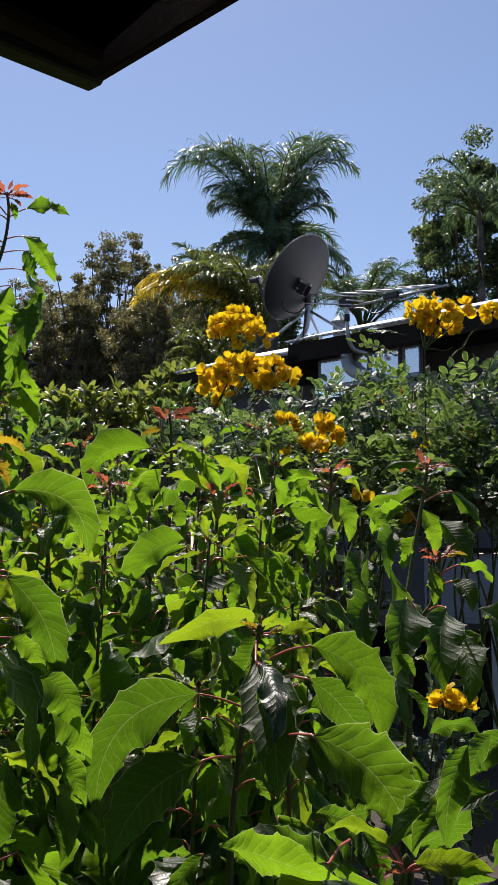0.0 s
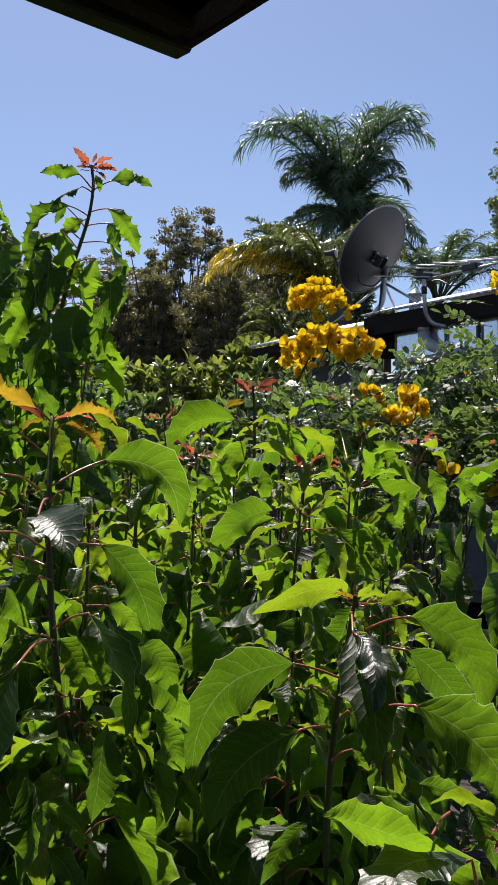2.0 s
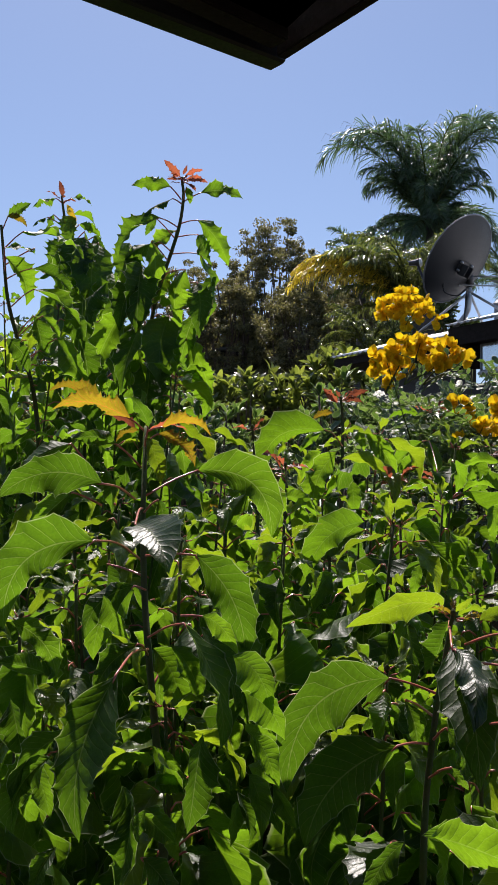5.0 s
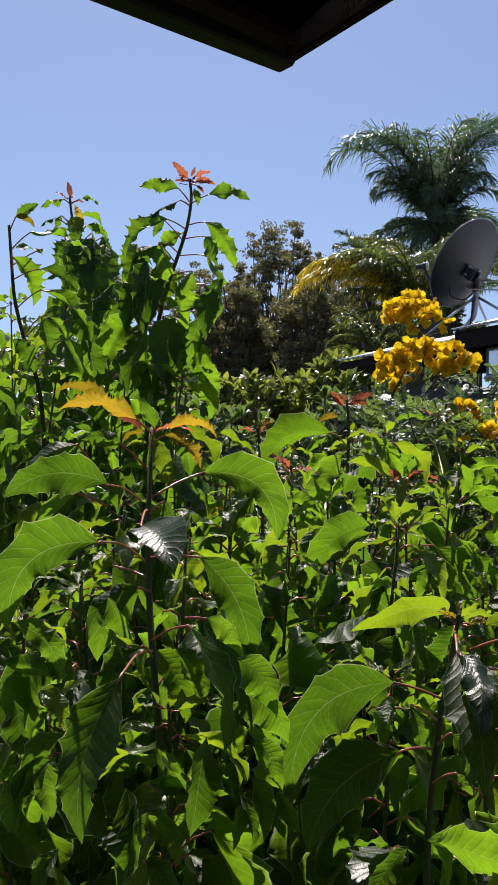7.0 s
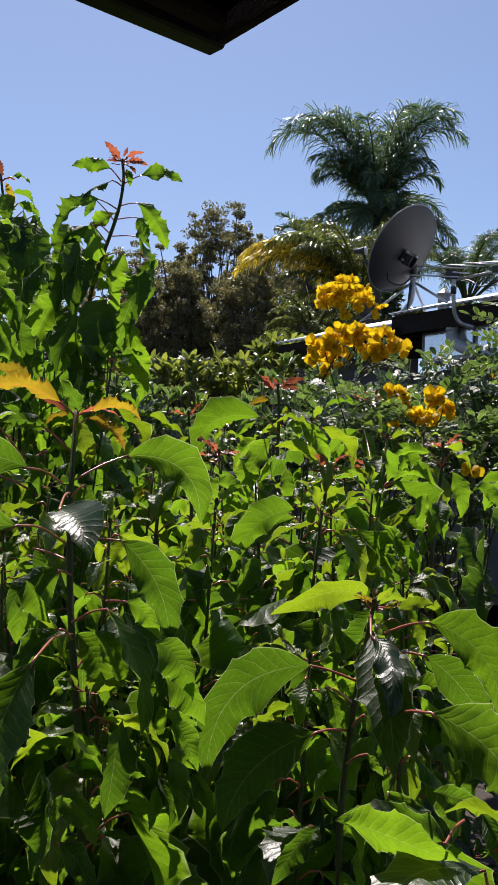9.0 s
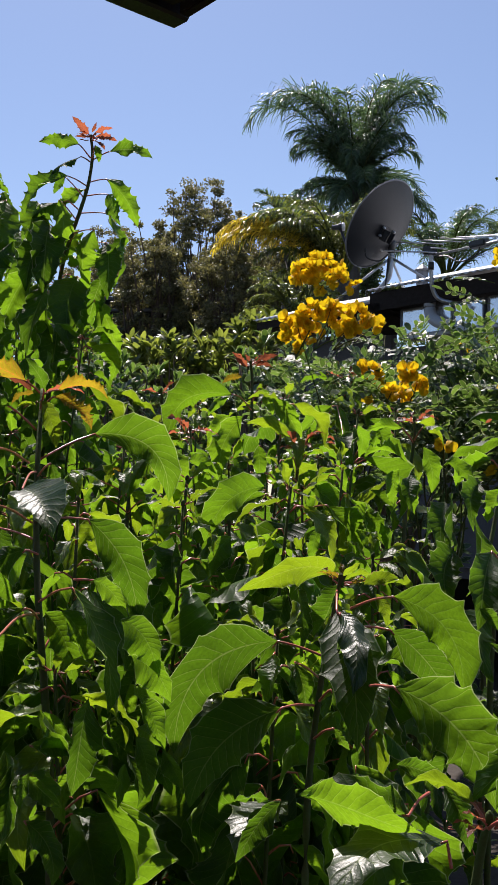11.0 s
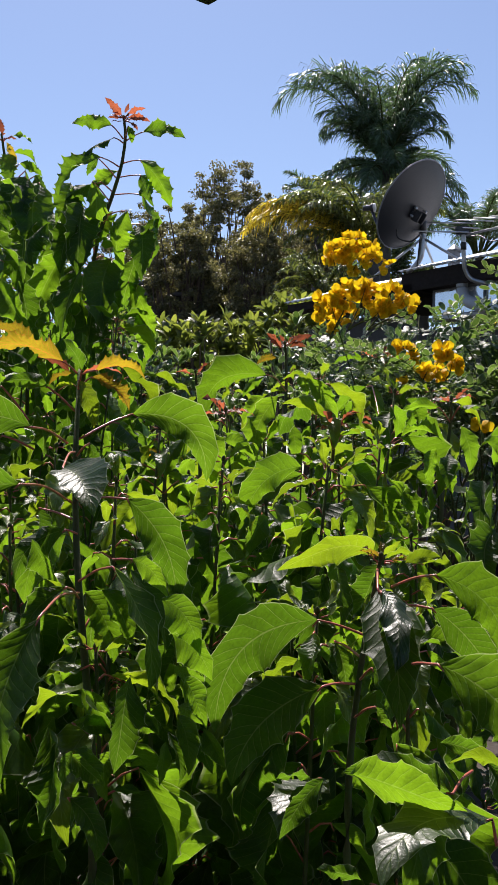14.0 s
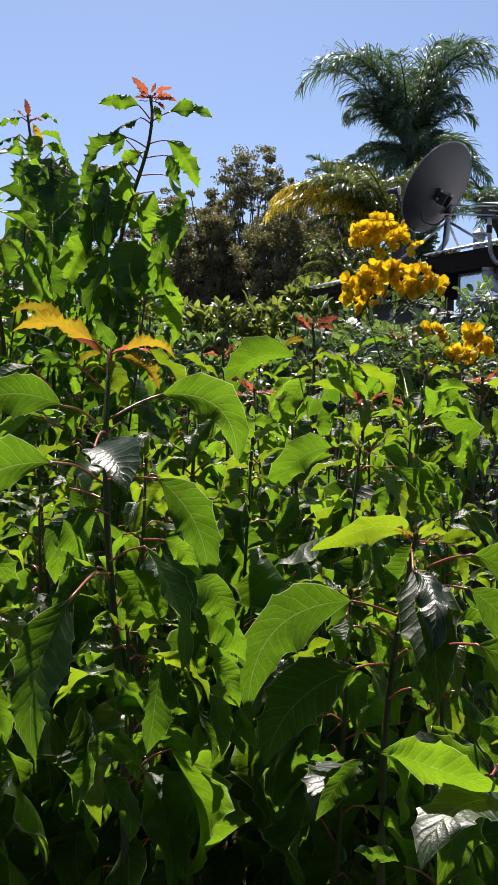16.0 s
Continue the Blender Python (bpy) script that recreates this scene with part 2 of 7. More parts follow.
def under(name, me, parent, m=None, label="", kind=""):
    """A part: mesh data as an object under its thing, placed by the world pose m."""
    ob = new(name, me)
    ob.parent = parent
    base = Matrix.Translation(parent.location) if parent.parent is None else Matrix.Translation(parent.parent.location) @ parent.matrix_basis
    ob.matrix_basis = base.inverted() @ (m if m is not None else Matrix.Identity(4))
    if label or kind:
        tagged(ob, label, kind=kind)
    return ob


def part(name, bm, material, parent, label="", smooth=False):
    return under(name, mesh_of(name, bm, material, smooth), parent, None, label)


def ring_frame(d):
    d = Vector(d).normalized()
    side = d.cross(Vector((0, 0, 1)))
    if side.length < 1e-3:
        side = Vector((1, 0, 0))
    side.normalize()
    return side, side.cross(d).normalized()


def tube_lists(points, radii, sides=6, verts=None, faces=None):
    """A tube along points, with a radius at each, closed at both ends."""
    verts = [] if verts is None else verts
    faces = [] if faces is None else faces
    pts = [Vector(p) for p in points]
    first = len(verts)
    for k, p in enumerate(pts):
        d = pts[min(k + 1, len(pts) - 1)] - pts[max(k - 1, 0)]
        a, b = ring_frame(d)
        for s in range(sides):
            ang = 2 * math.pi * s / sides
            verts.append(tuple(p + (a * math.cos(ang) + b * math.sin(ang)) * radii[k]))
    for k in range(len(pts) - 1):
        for s in range(sides):
            i, j = first + k * sides + s, first + k * sides + (s + 1) % sides
            faces.append((i, j, j + sides, i + sides))
    faces.append(tuple(range(first, first + sides))[::-1])
    faces.append(tuple(range(first + (len(pts) - 1) * sides, first + len(pts) * sides)))
    return verts, faces


def tube(name, points, radii, material, parent, sides=6, label=""):
    v, f = tube_lists(points, radii, sides)
    return under(name, from_lists(name, v, f, material), parent, None, label)


def curve_points(points, steps):
    """A smooth line through the points (Catmull-Rom)."""
    pts = [Vector(p) for p in points]
    pts = [pts[0] * 2 - pts[1]] + pts + [pts[-1] * 2 - pts[-2]]
    out = []
    for k in range(1, len(pts) - 2):
        p0, p1, p2, p3 = pts[k - 1:k + 3]
        for s in range(steps):
            t = s / steps
            out.append(0.5 * ((2 * p1) + (p2 - p0) * t + (2 * p0 - 5 * p1 + 4 * p2 - p3) * t * t + (3 * p1 - p0 - 3 * p2 + p3) * t ** 3))
    return out + [pts[-2]]


def box_bm(bm, m, size, bevel=0.0):
    """A box of that size about the pose m, its edges rounded."""
    made = bmesh.ops.create_cube(bm, size=1.0, matrix=m @ Matrix.Diagonal((*size, 1)))
    if bevel:
        edges = list({e for v in made["verts"] for e in v.link_edges})
        bmesh.ops.bevel(bm, geom=edges, offset=bevel, segments=2, affect="EDGES")
    return bm


def box_part(name, m, size, material, parent, bevel=0.004, label=""):
    return part(name, box_bm(bmesh.new(), m, size, bevel), material, parent, label)

# ---------------------------------------------------------------- ground
def build_ground():
    bm = bmesh.new()
    bmesh.ops.create_grid(bm, x_segments=60, y_segments=60, size=1.0)
    for v in bm.verts:
        r = v.co.length
        v.co = v.co * (6 + 1500 * r ** 4)
        v.co.z = (noise.noise(v.co * 0.6) * 0.05 - 0.02 + noise.noise(v.co * 2.3) * 0.02) * (1 if v.co.length < 40 else 0)
    ob = new("ground", mesh_of("ground", bm, SOIL))
    tagged(ob, "dark garden soil under dense planting", "ground", kind="structure")


build_ground()

# ---------------------------------------------------------------- the house that the camera stands under
EAVE = Vector((-0.309, 1.920, 2.480))
E_R = Vector((0.668, -0.744, 0)).normalized()     # along one edge, back from the corner
E_L = Vector((-0.637, -0.771, 0)).normalized()    # along the other


def place(a, b, z):
    """A point of the roof's plan: a metres back along one edge, b along the other."""
    return EAVE + E_R * a + E_L * b + Vector((0, 0, z))


def axes(x, origin):
    """A pose at origin whose x axis runs along x, level, z up."""
    x = Vector(x).normalized()
    y = Vector((0, 0, 1)).cross(x)
    z = x.cross(y)
    m = Matrix((x, y, z)).transposed().to_4x4()
    m.translation = origin
    return m


def gutter_mesh(length, wide=0.055, high=0.085):
    """An open gutter with a rolled front lip, along x from 0 to length; its front towards -y."""
    prof = [(0, high), (0, 0.004), (-0.006, 0), (-wide + 0.012, 0), (-wide + 0.004, 0.004), (-wide, 0.012), (-wide, high - 0.012), (-wide - 0.006, high - 0.004), (-wide - 0.002, high + 0.004), (-wide + 0.008, high),
            (-wide + 0.004, high - 0.006), (-wide + 0.004, 0.016), (-wide + 0.008, 0.006), (-wide + 0.014, 0.004), (-0.008, 0.004), (-0.004, high)]
    n = len(prof)
    verts = [(x, y, z) for x in (0.0, length) for y, z in prof]
    faces = [(k, (k + 1) % n, n + (k + 1) % n, n + k) for k in range(n)] + [tuple(range(n))[::-1], tuple(range(n, 2 * n))]
    return verts, faces


def build_own_roof():
    roof = thing("eave_roof", place(2, 2, 0), "dark brown timber eave with steel gutters overhead", "roof", kind="structure")
    # a gutter along one edge, a plain bargeboard along the other, butting against it
    length = 5.0
    v, f = gutter_mesh(length)
    m = Matrix((E_L, E_R, Vector((0, 0, 1)))).transposed().to_4x4()
    m.translation = EAVE + E_R * 0.055
    under("gutter", from_lists("gutter", v, f, GUTTER, smooth=False), roof, m)
    box_part("fascia", axes(E_L, EAVE + E_R * 0.073 + E_L * 2.56 + Vector((0, 0, 0.105))), (length, 0.030, 0.17), FASCIA, roof, 0.003)
    box_part("bargeboard", axes(E_R, EAVE + E_L * 0.016 + E_R * 2.56 + Vector((0, 0, 0.052))), (length, 0.022, 0.105), FASCIA, roof, 0.003)
    # sky light painted as a pale strip along the bargeboard, shade as a dark inner sheet, rafters below them
    box_part("soffit_sheet", axes(E_R, place(2.58, 2.53, 0.028)), (4.98, 5.0, 0.012), SOFFIT_SKYLIT, roof, 0.0)
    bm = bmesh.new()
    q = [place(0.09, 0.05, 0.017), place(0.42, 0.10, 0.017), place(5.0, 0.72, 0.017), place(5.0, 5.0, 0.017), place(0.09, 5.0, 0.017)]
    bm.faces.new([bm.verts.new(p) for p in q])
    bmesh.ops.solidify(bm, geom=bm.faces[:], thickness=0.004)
    part("shade_sheet", bm, SOFFIT, roof)
    for a in (0.112, 0.62, 1.1, 1.6, 2.1, 2.7, 3.3):
        box_part("rafter", axes(E_L, place(a, 2.55, 0.002)), (4.98, 0.045, 0.024), FASCIA, roof, 0.003)
    bm = bmesh.new()
    q = [place(0.03, 0.03, 0.12), place(5.2, 0.03, 0.12), place(5.2, 5.2, 1.9), place(0.03, 5.2, 0.12)]
    vs = [bm.verts.new(p) for p in q]
    bm.faces.new((vs[0], vs[1], vs[2]))
    bm.faces.new((vs[0], vs[2], vs[3]))
    bmesh.ops.solidify(bm, geom=bm.faces[:], thickness=0.03)
    part("roof_sheet", bm, ROOF_METAL, roof)
    # unseen walls of the house behind and the paving that one stands on, coloured dark to cut bounce light
    w = thing("wall_house", place(3.2, 3.2, -2.4), "unseen brown stained weatherboard wall, kept dark against bounce light", "wall", kind="structure")
    for along, across in ((E_R, E_L), (E_L, E_R)):
        for k in range(16):
            z = 0.08 + k * 0.15 - EAVE.z
            c = EAVE + along * 4.2 + across * 2.35
            box_part("weatherboard", axes(along, c + Vector((0, 0, z + 0.075))) @ pose(0, 0, 0, 4, 0, 0), (3.7, 0.022, 0.158), WALL_BROWN, w, 0.003)
    p = new("paving", mesh_of("paving", box_bm(bmesh.new(), axes(E_R, place(3.1, 2.9, 0.03 - EAVE.z)), (3.6, 4.2, 0.1), 0.01), PAVING))
    tagged(p, "worn brown paving under the eave", "paving", kind="structure")


build_own_roof()

# ---------------------------------------------------------------- the neighbouring house
R_U = Vector((0.725, -0.689, 0)).normalized()     # along its eave, towards the near end
R_N = Vector((0.689, 0.725, 0)).normalized()      # away from the eave, into the house
R_0 = Vector((0.513, 9.514, 3.6))                 # a point on the eave's edge


def nb(s, n, z):
    return R_0 + R_U * s + R_N * n + Vector((0, 0, z))


def roof_sheet(name, s0, s1, depth, rise, drop, parent, pitch=0.076):
    """Corrugated steel: a wave along the eave, sloping up into the house."""
    cols = int((s1 - s0) / pitch * 6)
    verts, faces = [], []
    for r, n in enumerate((0.0, 1.2, depth)):
        for k in range(cols + 1):
            s = s0 + (s1 - s0) * k / cols
            w = 0.009 * math.sin(2 * math.pi * s / pitch)
            verts.append(tuple(nb(s, n - 0.04, drop + (0.359 if n > 1.2 else 0.299 * n) + w)))
    for r in range(2):
        for k in range(cols):
            a = r * (cols + 1) + k
            faces.append((a, a + 1, a + cols + 2, a + cols + 1))
    me = from_lists(name, verts, faces, ROOF_METAL)
    ob = under(name, me, parent)
    mod = ob.modifiers.new("thick", "SOLIDIFY")
    mod.thickness, mod.offset = 0.004, -1
    return ob


def build_neighbour():
    h = thing("neighbour_house", nb(2, 3, -3.6), "low dark house with a pale corrugated steel roof", "house")
    roof_sheet("roof", -0.22, 6.0, 6.0, 0.9, 0.0, h)
    roof_sheet("lower_roof", -1.75, -0.25, 2.2, 0.25, -0.10, h)
    # fascia boards and dark soffits
    ax = lambda s, n, z: axes(R_U, nb(s, n, z))
    box_part("fascia", ax(2.87, 0.02, -0.105), (6.17, 0.03, 0.17), FASCIA, h, 0.004)
    box_part("fascia", ax(-0.91, 0.02, -0.155), (1.66, 0.03, 0.08), FASCIA, h, 0.004)
    box_part("fascia", axes(R_N, nb(-0.22, 2.0, -0.02)) @ pose(0, 0, 0, 0, -8.5, 0), (4.0, 0.03, 0.18), FASCIA, h, 0.004)
    box_part("soffit", ax(2.87, 0.36, -0.145), (6.17, 0.68, 0.012), SOFFIT, h, 0.002)
    box_part("soffit", ax(-0.91, 0.36, -0.175), (1.66, 0.68, 0.012), SOFFIT, h, 0.002)
    # beam under the soffit, then clerestory lights and wall
    # panes stand forward of the wall so they mirror open sky
    for s, w in ((0.352, 0.572), (0.808, 0.320), (1.094, 0.179)):
        win = under("window", mesh_of("window_frame", frame_bm(ax(s, 0.135, -0.316), w, 0.252, 0.016, 0.05), VENT_GREY, False), h)
        under("pane", mesh_of("pane", box_bm(bmesh.new(), ax(s, 0.125, -0.316), (w - 0.03, 0.006, 0.222)), SKY_MIRROR, False), win)
    box_part("window_sill", ax(0.625, 0.13, -0.456), (1.117, 0.10, 0.03), PIPE_GREY, h, 0.006)
    box_part("wall_panel", ax(-1.10, 0.68, -1.36), (1.25, 0.08, 2.28), WALL_DARK, h, 0.004)
    box_part("wall_panel", ax(0.20, 0.68, -1.47), (1.34, 0.08, 2.06), WALL_DARK, h, 0.004)
    box_part("wall_panel", ax(3.43, 0.66, -1.04), (5.14, 0.10, 1.76), WALL_DARK, h, 0.004)
    for k in range(4):
        box_part("weatherboard", ax(3.43, 0.60, -2.035 - k * 0.145) @ pose(0, 0, 0, 5, 0, 0), (5.14, 0.022, 0.15), WALL_GREY, h, 0.003)
    box_part("sill_board", ax(3.43, 0.58, -1.93), (5.14, 0.09, 0.04), FASCIA, h, 0.004)
    # floor added over the open undercroft to keep it in shade, closed at the back and the ends
    box_part("shade_floor", ax(2.13, 2.40, -2.56), (7.74, 3.40, 0.10), WALL_DARK, h, 0.004)
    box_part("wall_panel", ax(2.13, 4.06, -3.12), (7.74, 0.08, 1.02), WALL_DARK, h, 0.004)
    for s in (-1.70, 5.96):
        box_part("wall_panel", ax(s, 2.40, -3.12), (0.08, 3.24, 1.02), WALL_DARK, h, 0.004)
    for s in (0.90, 1.54, 2.6, 3.6):
        box_part("post", ax(s, 0.62, -3.06), (0.06, 0.06, 1.06), PIPE_GREY if s == 1.54 else WALL_DARK, h, 0.006)
    # the big downpipe with its elbow
    pipe = [nb(0.439, 0.06, -0.075), nb(0.438, 0.06, -0.167), nb(0.437, 0.06, -0.244), nb(0.481, 0.05, -0.327), nb(0.621, 0.03, -0.397), nb(0.814, 0.00, -0.453), nb(1.024, -0.03, -0.520), nb(1.244, -0.06, -0.587)]
    tube("downpipe", curve_points(pipe, 5), [0.052] * (7 * 5 + 1), PIPE_GREY, h, 14, "grey painted downpipe with an elbow")
    # small capped vent further up the roof
    v = thing("roof_vent", nb(-1.0, 2.2, 0.3), "small grey roof vent with a pointed cap", "vent")
    o = Vector((1.08, 12.4, 4.35))
    vv, ff = tube_lists([o + Vector((0, 0, z)) for z in (-0.75, 0.06)], [0.07, 0.07], 8)
    under("vent_body", from_lists("vent_body", vv, ff, VENT_GREY, smooth=False), v)
    vv, ff = tube_lists([o + Vector((0, 0, z)) for z in (0.06, 0.08, 0.15)], [0.095, 0.095, 0.01], 8)
    under("vent_cap", from_lists("vent_cap", vv, ff, VENT_GREY, smooth=False), v)
    return h


def frame_bm(m, w, h, bar, deep):
    bm = bmesh.new()
    for x, z, sx, sz in ((0, h / 2 - bar / 2, w, bar), (0, -h / 2 + bar / 2, w, bar), (-w / 2 + bar / 2, 0, bar, h - 2 * bar), (w / 2 - bar / 2, 0, bar, h - 2 * bar)):
        box_bm(bm, m @ Matrix.Translation((x, 0, z)), (sx, deep, sz), 0.003)
    return bm


build_neighbour()

# ---------------------------------------------------------------- satellite dish and aerial on the roof's edge
def build_dish():
    d = thing("satellite_dish", (0.50, 9.62, 3.55), "grey steel satellite dish on a galvanised roof mount", "satellite dish")
    c = Vector((0.43, 9.38, 4.15))
    face = Vector((-0.69, 0.45, 0.55)).normalized()      # the way that it looks, up and away
    side = face.cross(Vector((0, 0, 1))).normalized()
    up = side.cross(face).normalized()
    m = Matrix((side, up, face)).transposed().to_4x4()
    m.translation = c
    ra, rb, deep = 0.43, 0.42, 0.085
    verts, faces, rings, n = [], [], 7, 40
    for layer in (0.0, -0.006):
        for r in range(rings + 1):
            q = r / rings
            for k in range(n):
                a = 2 * math.pi * k / n
                verts.append((ra * q * math.cos(a), rb * q * math.sin(a), deep * (q * q - 1) + layer))
    per = (rings + 1) * n
    for L in range(2):
        for r in range(rings):
            for k in range(n):
                a, b = L * per + r * n + k, L * per + r * n + (k + 1) % n
                t = (a, b, b + n, a + n)
                faces.append(t if L == 0 else t[::-1])
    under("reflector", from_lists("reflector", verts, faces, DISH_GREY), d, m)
    rim = [m @ Vector((ra * math.cos(2 * math.pi * k / n), rb * math.sin(2 * math.pi * k / n), -0.006)) for k in range(n + 1)]
    tube("rim", rim, [0.007] * (n + 1), VENT_GREY, d, 6)
    back = m @ Vector((0.0, -0.05, -deep - 0.02))
    box_part("mount_plate", m @ Matrix.Translation((0, -0.04, -deep - 0.012)), (0.17, 0.11, 0.02), BLACK_PLASTIC, d, 0.006)
    for sx in (-0.07, 0.07):
        box_part("bracket", m @ Matrix.Translation((sx * 0.6, -0.06, -deep - 0.05)), (0.012, 0.10, 0.08), BLACK_PLASTIC, d, 0.003)
    for sx in (-0.085, 0.085):
        for sy in (-0.075, 0.0):
            b0 = m @ Vector((sx, sy, -deep - 0.02))
            tube("bolt", [b0, b0 - face * 0.025], [0.011, 0.011], GALV, d, 6)
    # pole, bent at its foot
    top = Vector((0.550, 9.60, 4.06))
    foot = [top, Vector((0.550, 9.60, 3.95)), Vector((0.545, 9.60, 3.80)), Vector((0.53, 9.61, 3.72)), Vector((0.48, 9.64, 3.65)), Vector((0.42, 9.68, 3.60))]
    tube("pole", curve_points(foot, 4), [0.024] * 21, GALV, d, 10, "bent galvanised pole")
    tube("pole_cap", [top - Vector((0, 0, 0.12)), top + Vector((0, 0, 0.06))], [0.034, 0.034], BLACK_PLASTIC, d, 10)
    tube("clamp", [top - Vector((0, 0, 0.17)), top - Vector((0, 0, 0.14))], [0.031, 0.031], GALV, d, 10)
    knee = Vector((0.548, 9.59, 3.90))
    for end in (Vector((0.02, 9.75, 3.50)), Vector((1.02, 9.62, 3.62)), Vector((0.75, 10.4, 3.72))):
        tube("stay", [knee, end], [0.0125, 0.0125], GALV, d, 8)
    # feed arm and its receiver, and the looped cable
    low = m @ Vector((0.0, -rb - 0.0, -0.01))
    feed = c + Vector((-0.355, 0.10, 0.0))
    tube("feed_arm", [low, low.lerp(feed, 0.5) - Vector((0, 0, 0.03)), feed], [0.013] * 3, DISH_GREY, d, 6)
    aim = (c - feed).normalized()
    tube("receiver", [feed - aim * 0.07, feed - aim * 0.01, feed + aim * 0.002, feed + aim * 0.028], [0.022, 0.026, 0.036, 0.036], BLACK_PLASTIC, d, 14)
    tube("receiver_cap", [feed + aim * 0.028, feed + aim * 0.042], [0.040, 0.036], WHITE_PLASTIC, d, 14, "white plastic receiver cap")
    loop = [back, back + Vector((-0.10, 0, -0.03)), back + Vector((-0.17, 0.0, -0.12)), back + Vector((-0.16, 0, -0.21)), back + Vector((-0.05, 0, -0.24)), back + Vector((0.03, 0, -0.18)), top - Vector((0.03, 0.02, 0.20)), top - Vector((0.05, 0.02, 0.42))]
    tube("cable", curve_points(loop, 5), [0.007] * 36, BLACK_PLASTIC, d, 6)


build_dish()


def build_aerial():
    a = thing("tv_aerial", nb(0.55, -0.08, -0.25), "weathered aluminium television aerial on a bent pole", "aerial")
    top = Vector((0.848, 8.93, 3.80))
    pts = [top, top + Vector((0, 0.01, -0.10)), top + Vector((0.008, 0.03, -0.25)), top + Vector((0.025, 0.05, -0.33)), top + Vector((0.075, 0.06, -0.40)), top + Vector((0.185, 0.05, -0.435))]
    tube("pole", curve_points(pts, 4), [0.019] * 21, GALV, a, 10, "bent galvanised pole")
    tube("pole_cap", [top + Vector((0, 0, -0.16)), top + Vector((0, 0, -0.10))], [0.025, 0.025], BLACK_PLASTIC, a, 10)
    box_part("clamp", axes((1, 0, 0), top + Vector((-0.01, 0, 0.0))), (0.12, 0.06, 0.07), BLACK_PLASTIC, a, 0.008)
    # the boom runs towards the near end of the house; the rods lie across it, shorter and shorter
    b0, b1 = Vector((0.87, 8.93, 3.765)), Vector((1.56, 8.083, 3.735))
    tube("boom", [b0, b1], [0.011, 0.011], ALU, a, 8)
    l0, l1 = Vector((0.553, 9.09, 3.915)), Vector((1.401, 8.35, 3.807))
    r0, r1 = Vector((0.940, 8.825, 3.834)), Vector((1.50, 8.093, 3.735))
    for q in (0.0, 0.22, 0.42, 0.56, 0.68, 0.79, 0.9, 1.0):
        tube("rod", [l0.lerp(l1, q), r0.lerp(r1, q)], [0.006, 0.006], ALU, a, 6)
    low = Vector((0, 0, -0.075))
    tube("reflector_rod", [l0 + low - Vector((0.12, 0, 0)), r0 + low - Vector((0.06, 0, 0))], [0.007, 0.007], ALU, a, 6)
    tube("reflector_rod", [l0.lerp(r0, 0.35) + low * 0.5, r0 + low * 0.55 + Vector((0.03, 0, 0))], [0.007, 0.007], ALU, a, 6)
    mid = Vector((1.199, 8.549, 3.764))
    box_part("matching_box", axes(b1 - b0, mid), (0.17, 0.09, 0.055), BLACK_PLASTIC, a, 0.01, "black plastic matching box")
    tube("cable", curve_points([mid, mid + Vector((-0.01, 0, -0.07)), mid + Vector((-0.07, 0.02, -0.115)), mid + Vector((-0.16, 0.1, -0.12)), b0 + Vector((0.10, -0.05, -0.02)), top + Vector((0.02, -0.01, -0.06))], 5), [0.006] * 26, BLACK_PLASTIC, a, 6)


build_aerial()


# ---------------------------------------------------------------- a house in shade beyond the trees
def build_far_house():
    h = thing("far_house", (-6.6, 29.5, 0), "dark house in shade behind the trees", "house")
    box_part("wall", pose(-6.6, 30.0, 3.4), (4.2, 1.0, 6.8), WALL_DARK, h, 0.01)
    for k in range(3):
        win = under("window", mesh_of("window_frame", frame_bm(pose(-7.8 + 1.25 * k, 29.47, 6.0), 0.9, 1.0, 0.06, 0.06), FASCIA, False), h)
        under("pane", mesh_of("pane", box_bm(bmesh.new(), pose(-7.8 + 1.25 * k, 29.48, 6.0), (0.8, 0.01, 0.9)), GLASS, False), win)
    box_part("fascia", pose(-6.6, 29.1, 6.9), (4.6, 0.06, 0.2), FASCIA, h, 0.01)
    box_part("roof", pose(-6.6, 30.0, 7.06), (4.7, 1.9, 0.08), ROOF_DARK, h, 0.01)
    box_part("upper_wall", pose(-6.9, 30.3, 7.25), (3.2, 1.0, 0.3), WALL_DARK, h, 0.01)
    box_part("upper_roof", pose(-6.9, 30.2, 7.45), (3.8, 1.6, 0.10), ROOF_DARK, h, 0.01)


build_far_house()

# ---------------------------------------------------------------- far trees
def scatter(rng, centres, radii, count, size, slim=0.45, flat=0.0):
    """Many small pointed leaves in loose clumps about the centres: lists of corners and faces."""
    verts, faces = [], []
    for c, r in zip(centres, radii):
        for _ in range(count):
            d = Vector((rng.gauss(0, 1), rng.gauss(0, 1), rng.gauss(0, 0.8))).normalized()
            p = c + Vector((d.x, d.y, d.z * 0.75)) * r * rng.random() ** 0.45
            a = Vector((rng.gauss(0, 1), rng.gauss(0, 1), rng.gauss(-0.3, 0.8))).normalized()
            b = a.cross(Vector((rng.gauss(0, 1), rng.gauss(0, 1), rng.gauss(flat, 1)))).normalized()
            s = size * rng.uniform(0.6, 1.35)
            k = len(verts)
            verts += [tuple(p - a * s * 0.5), tuple(p + b * s * slim * 0.5), tuple(p + a * s * 0.5), tuple(p - b * s * slim * 0.5)]
            faces.append((k, k + 1, k + 2, k + 3))
    return verts, faces


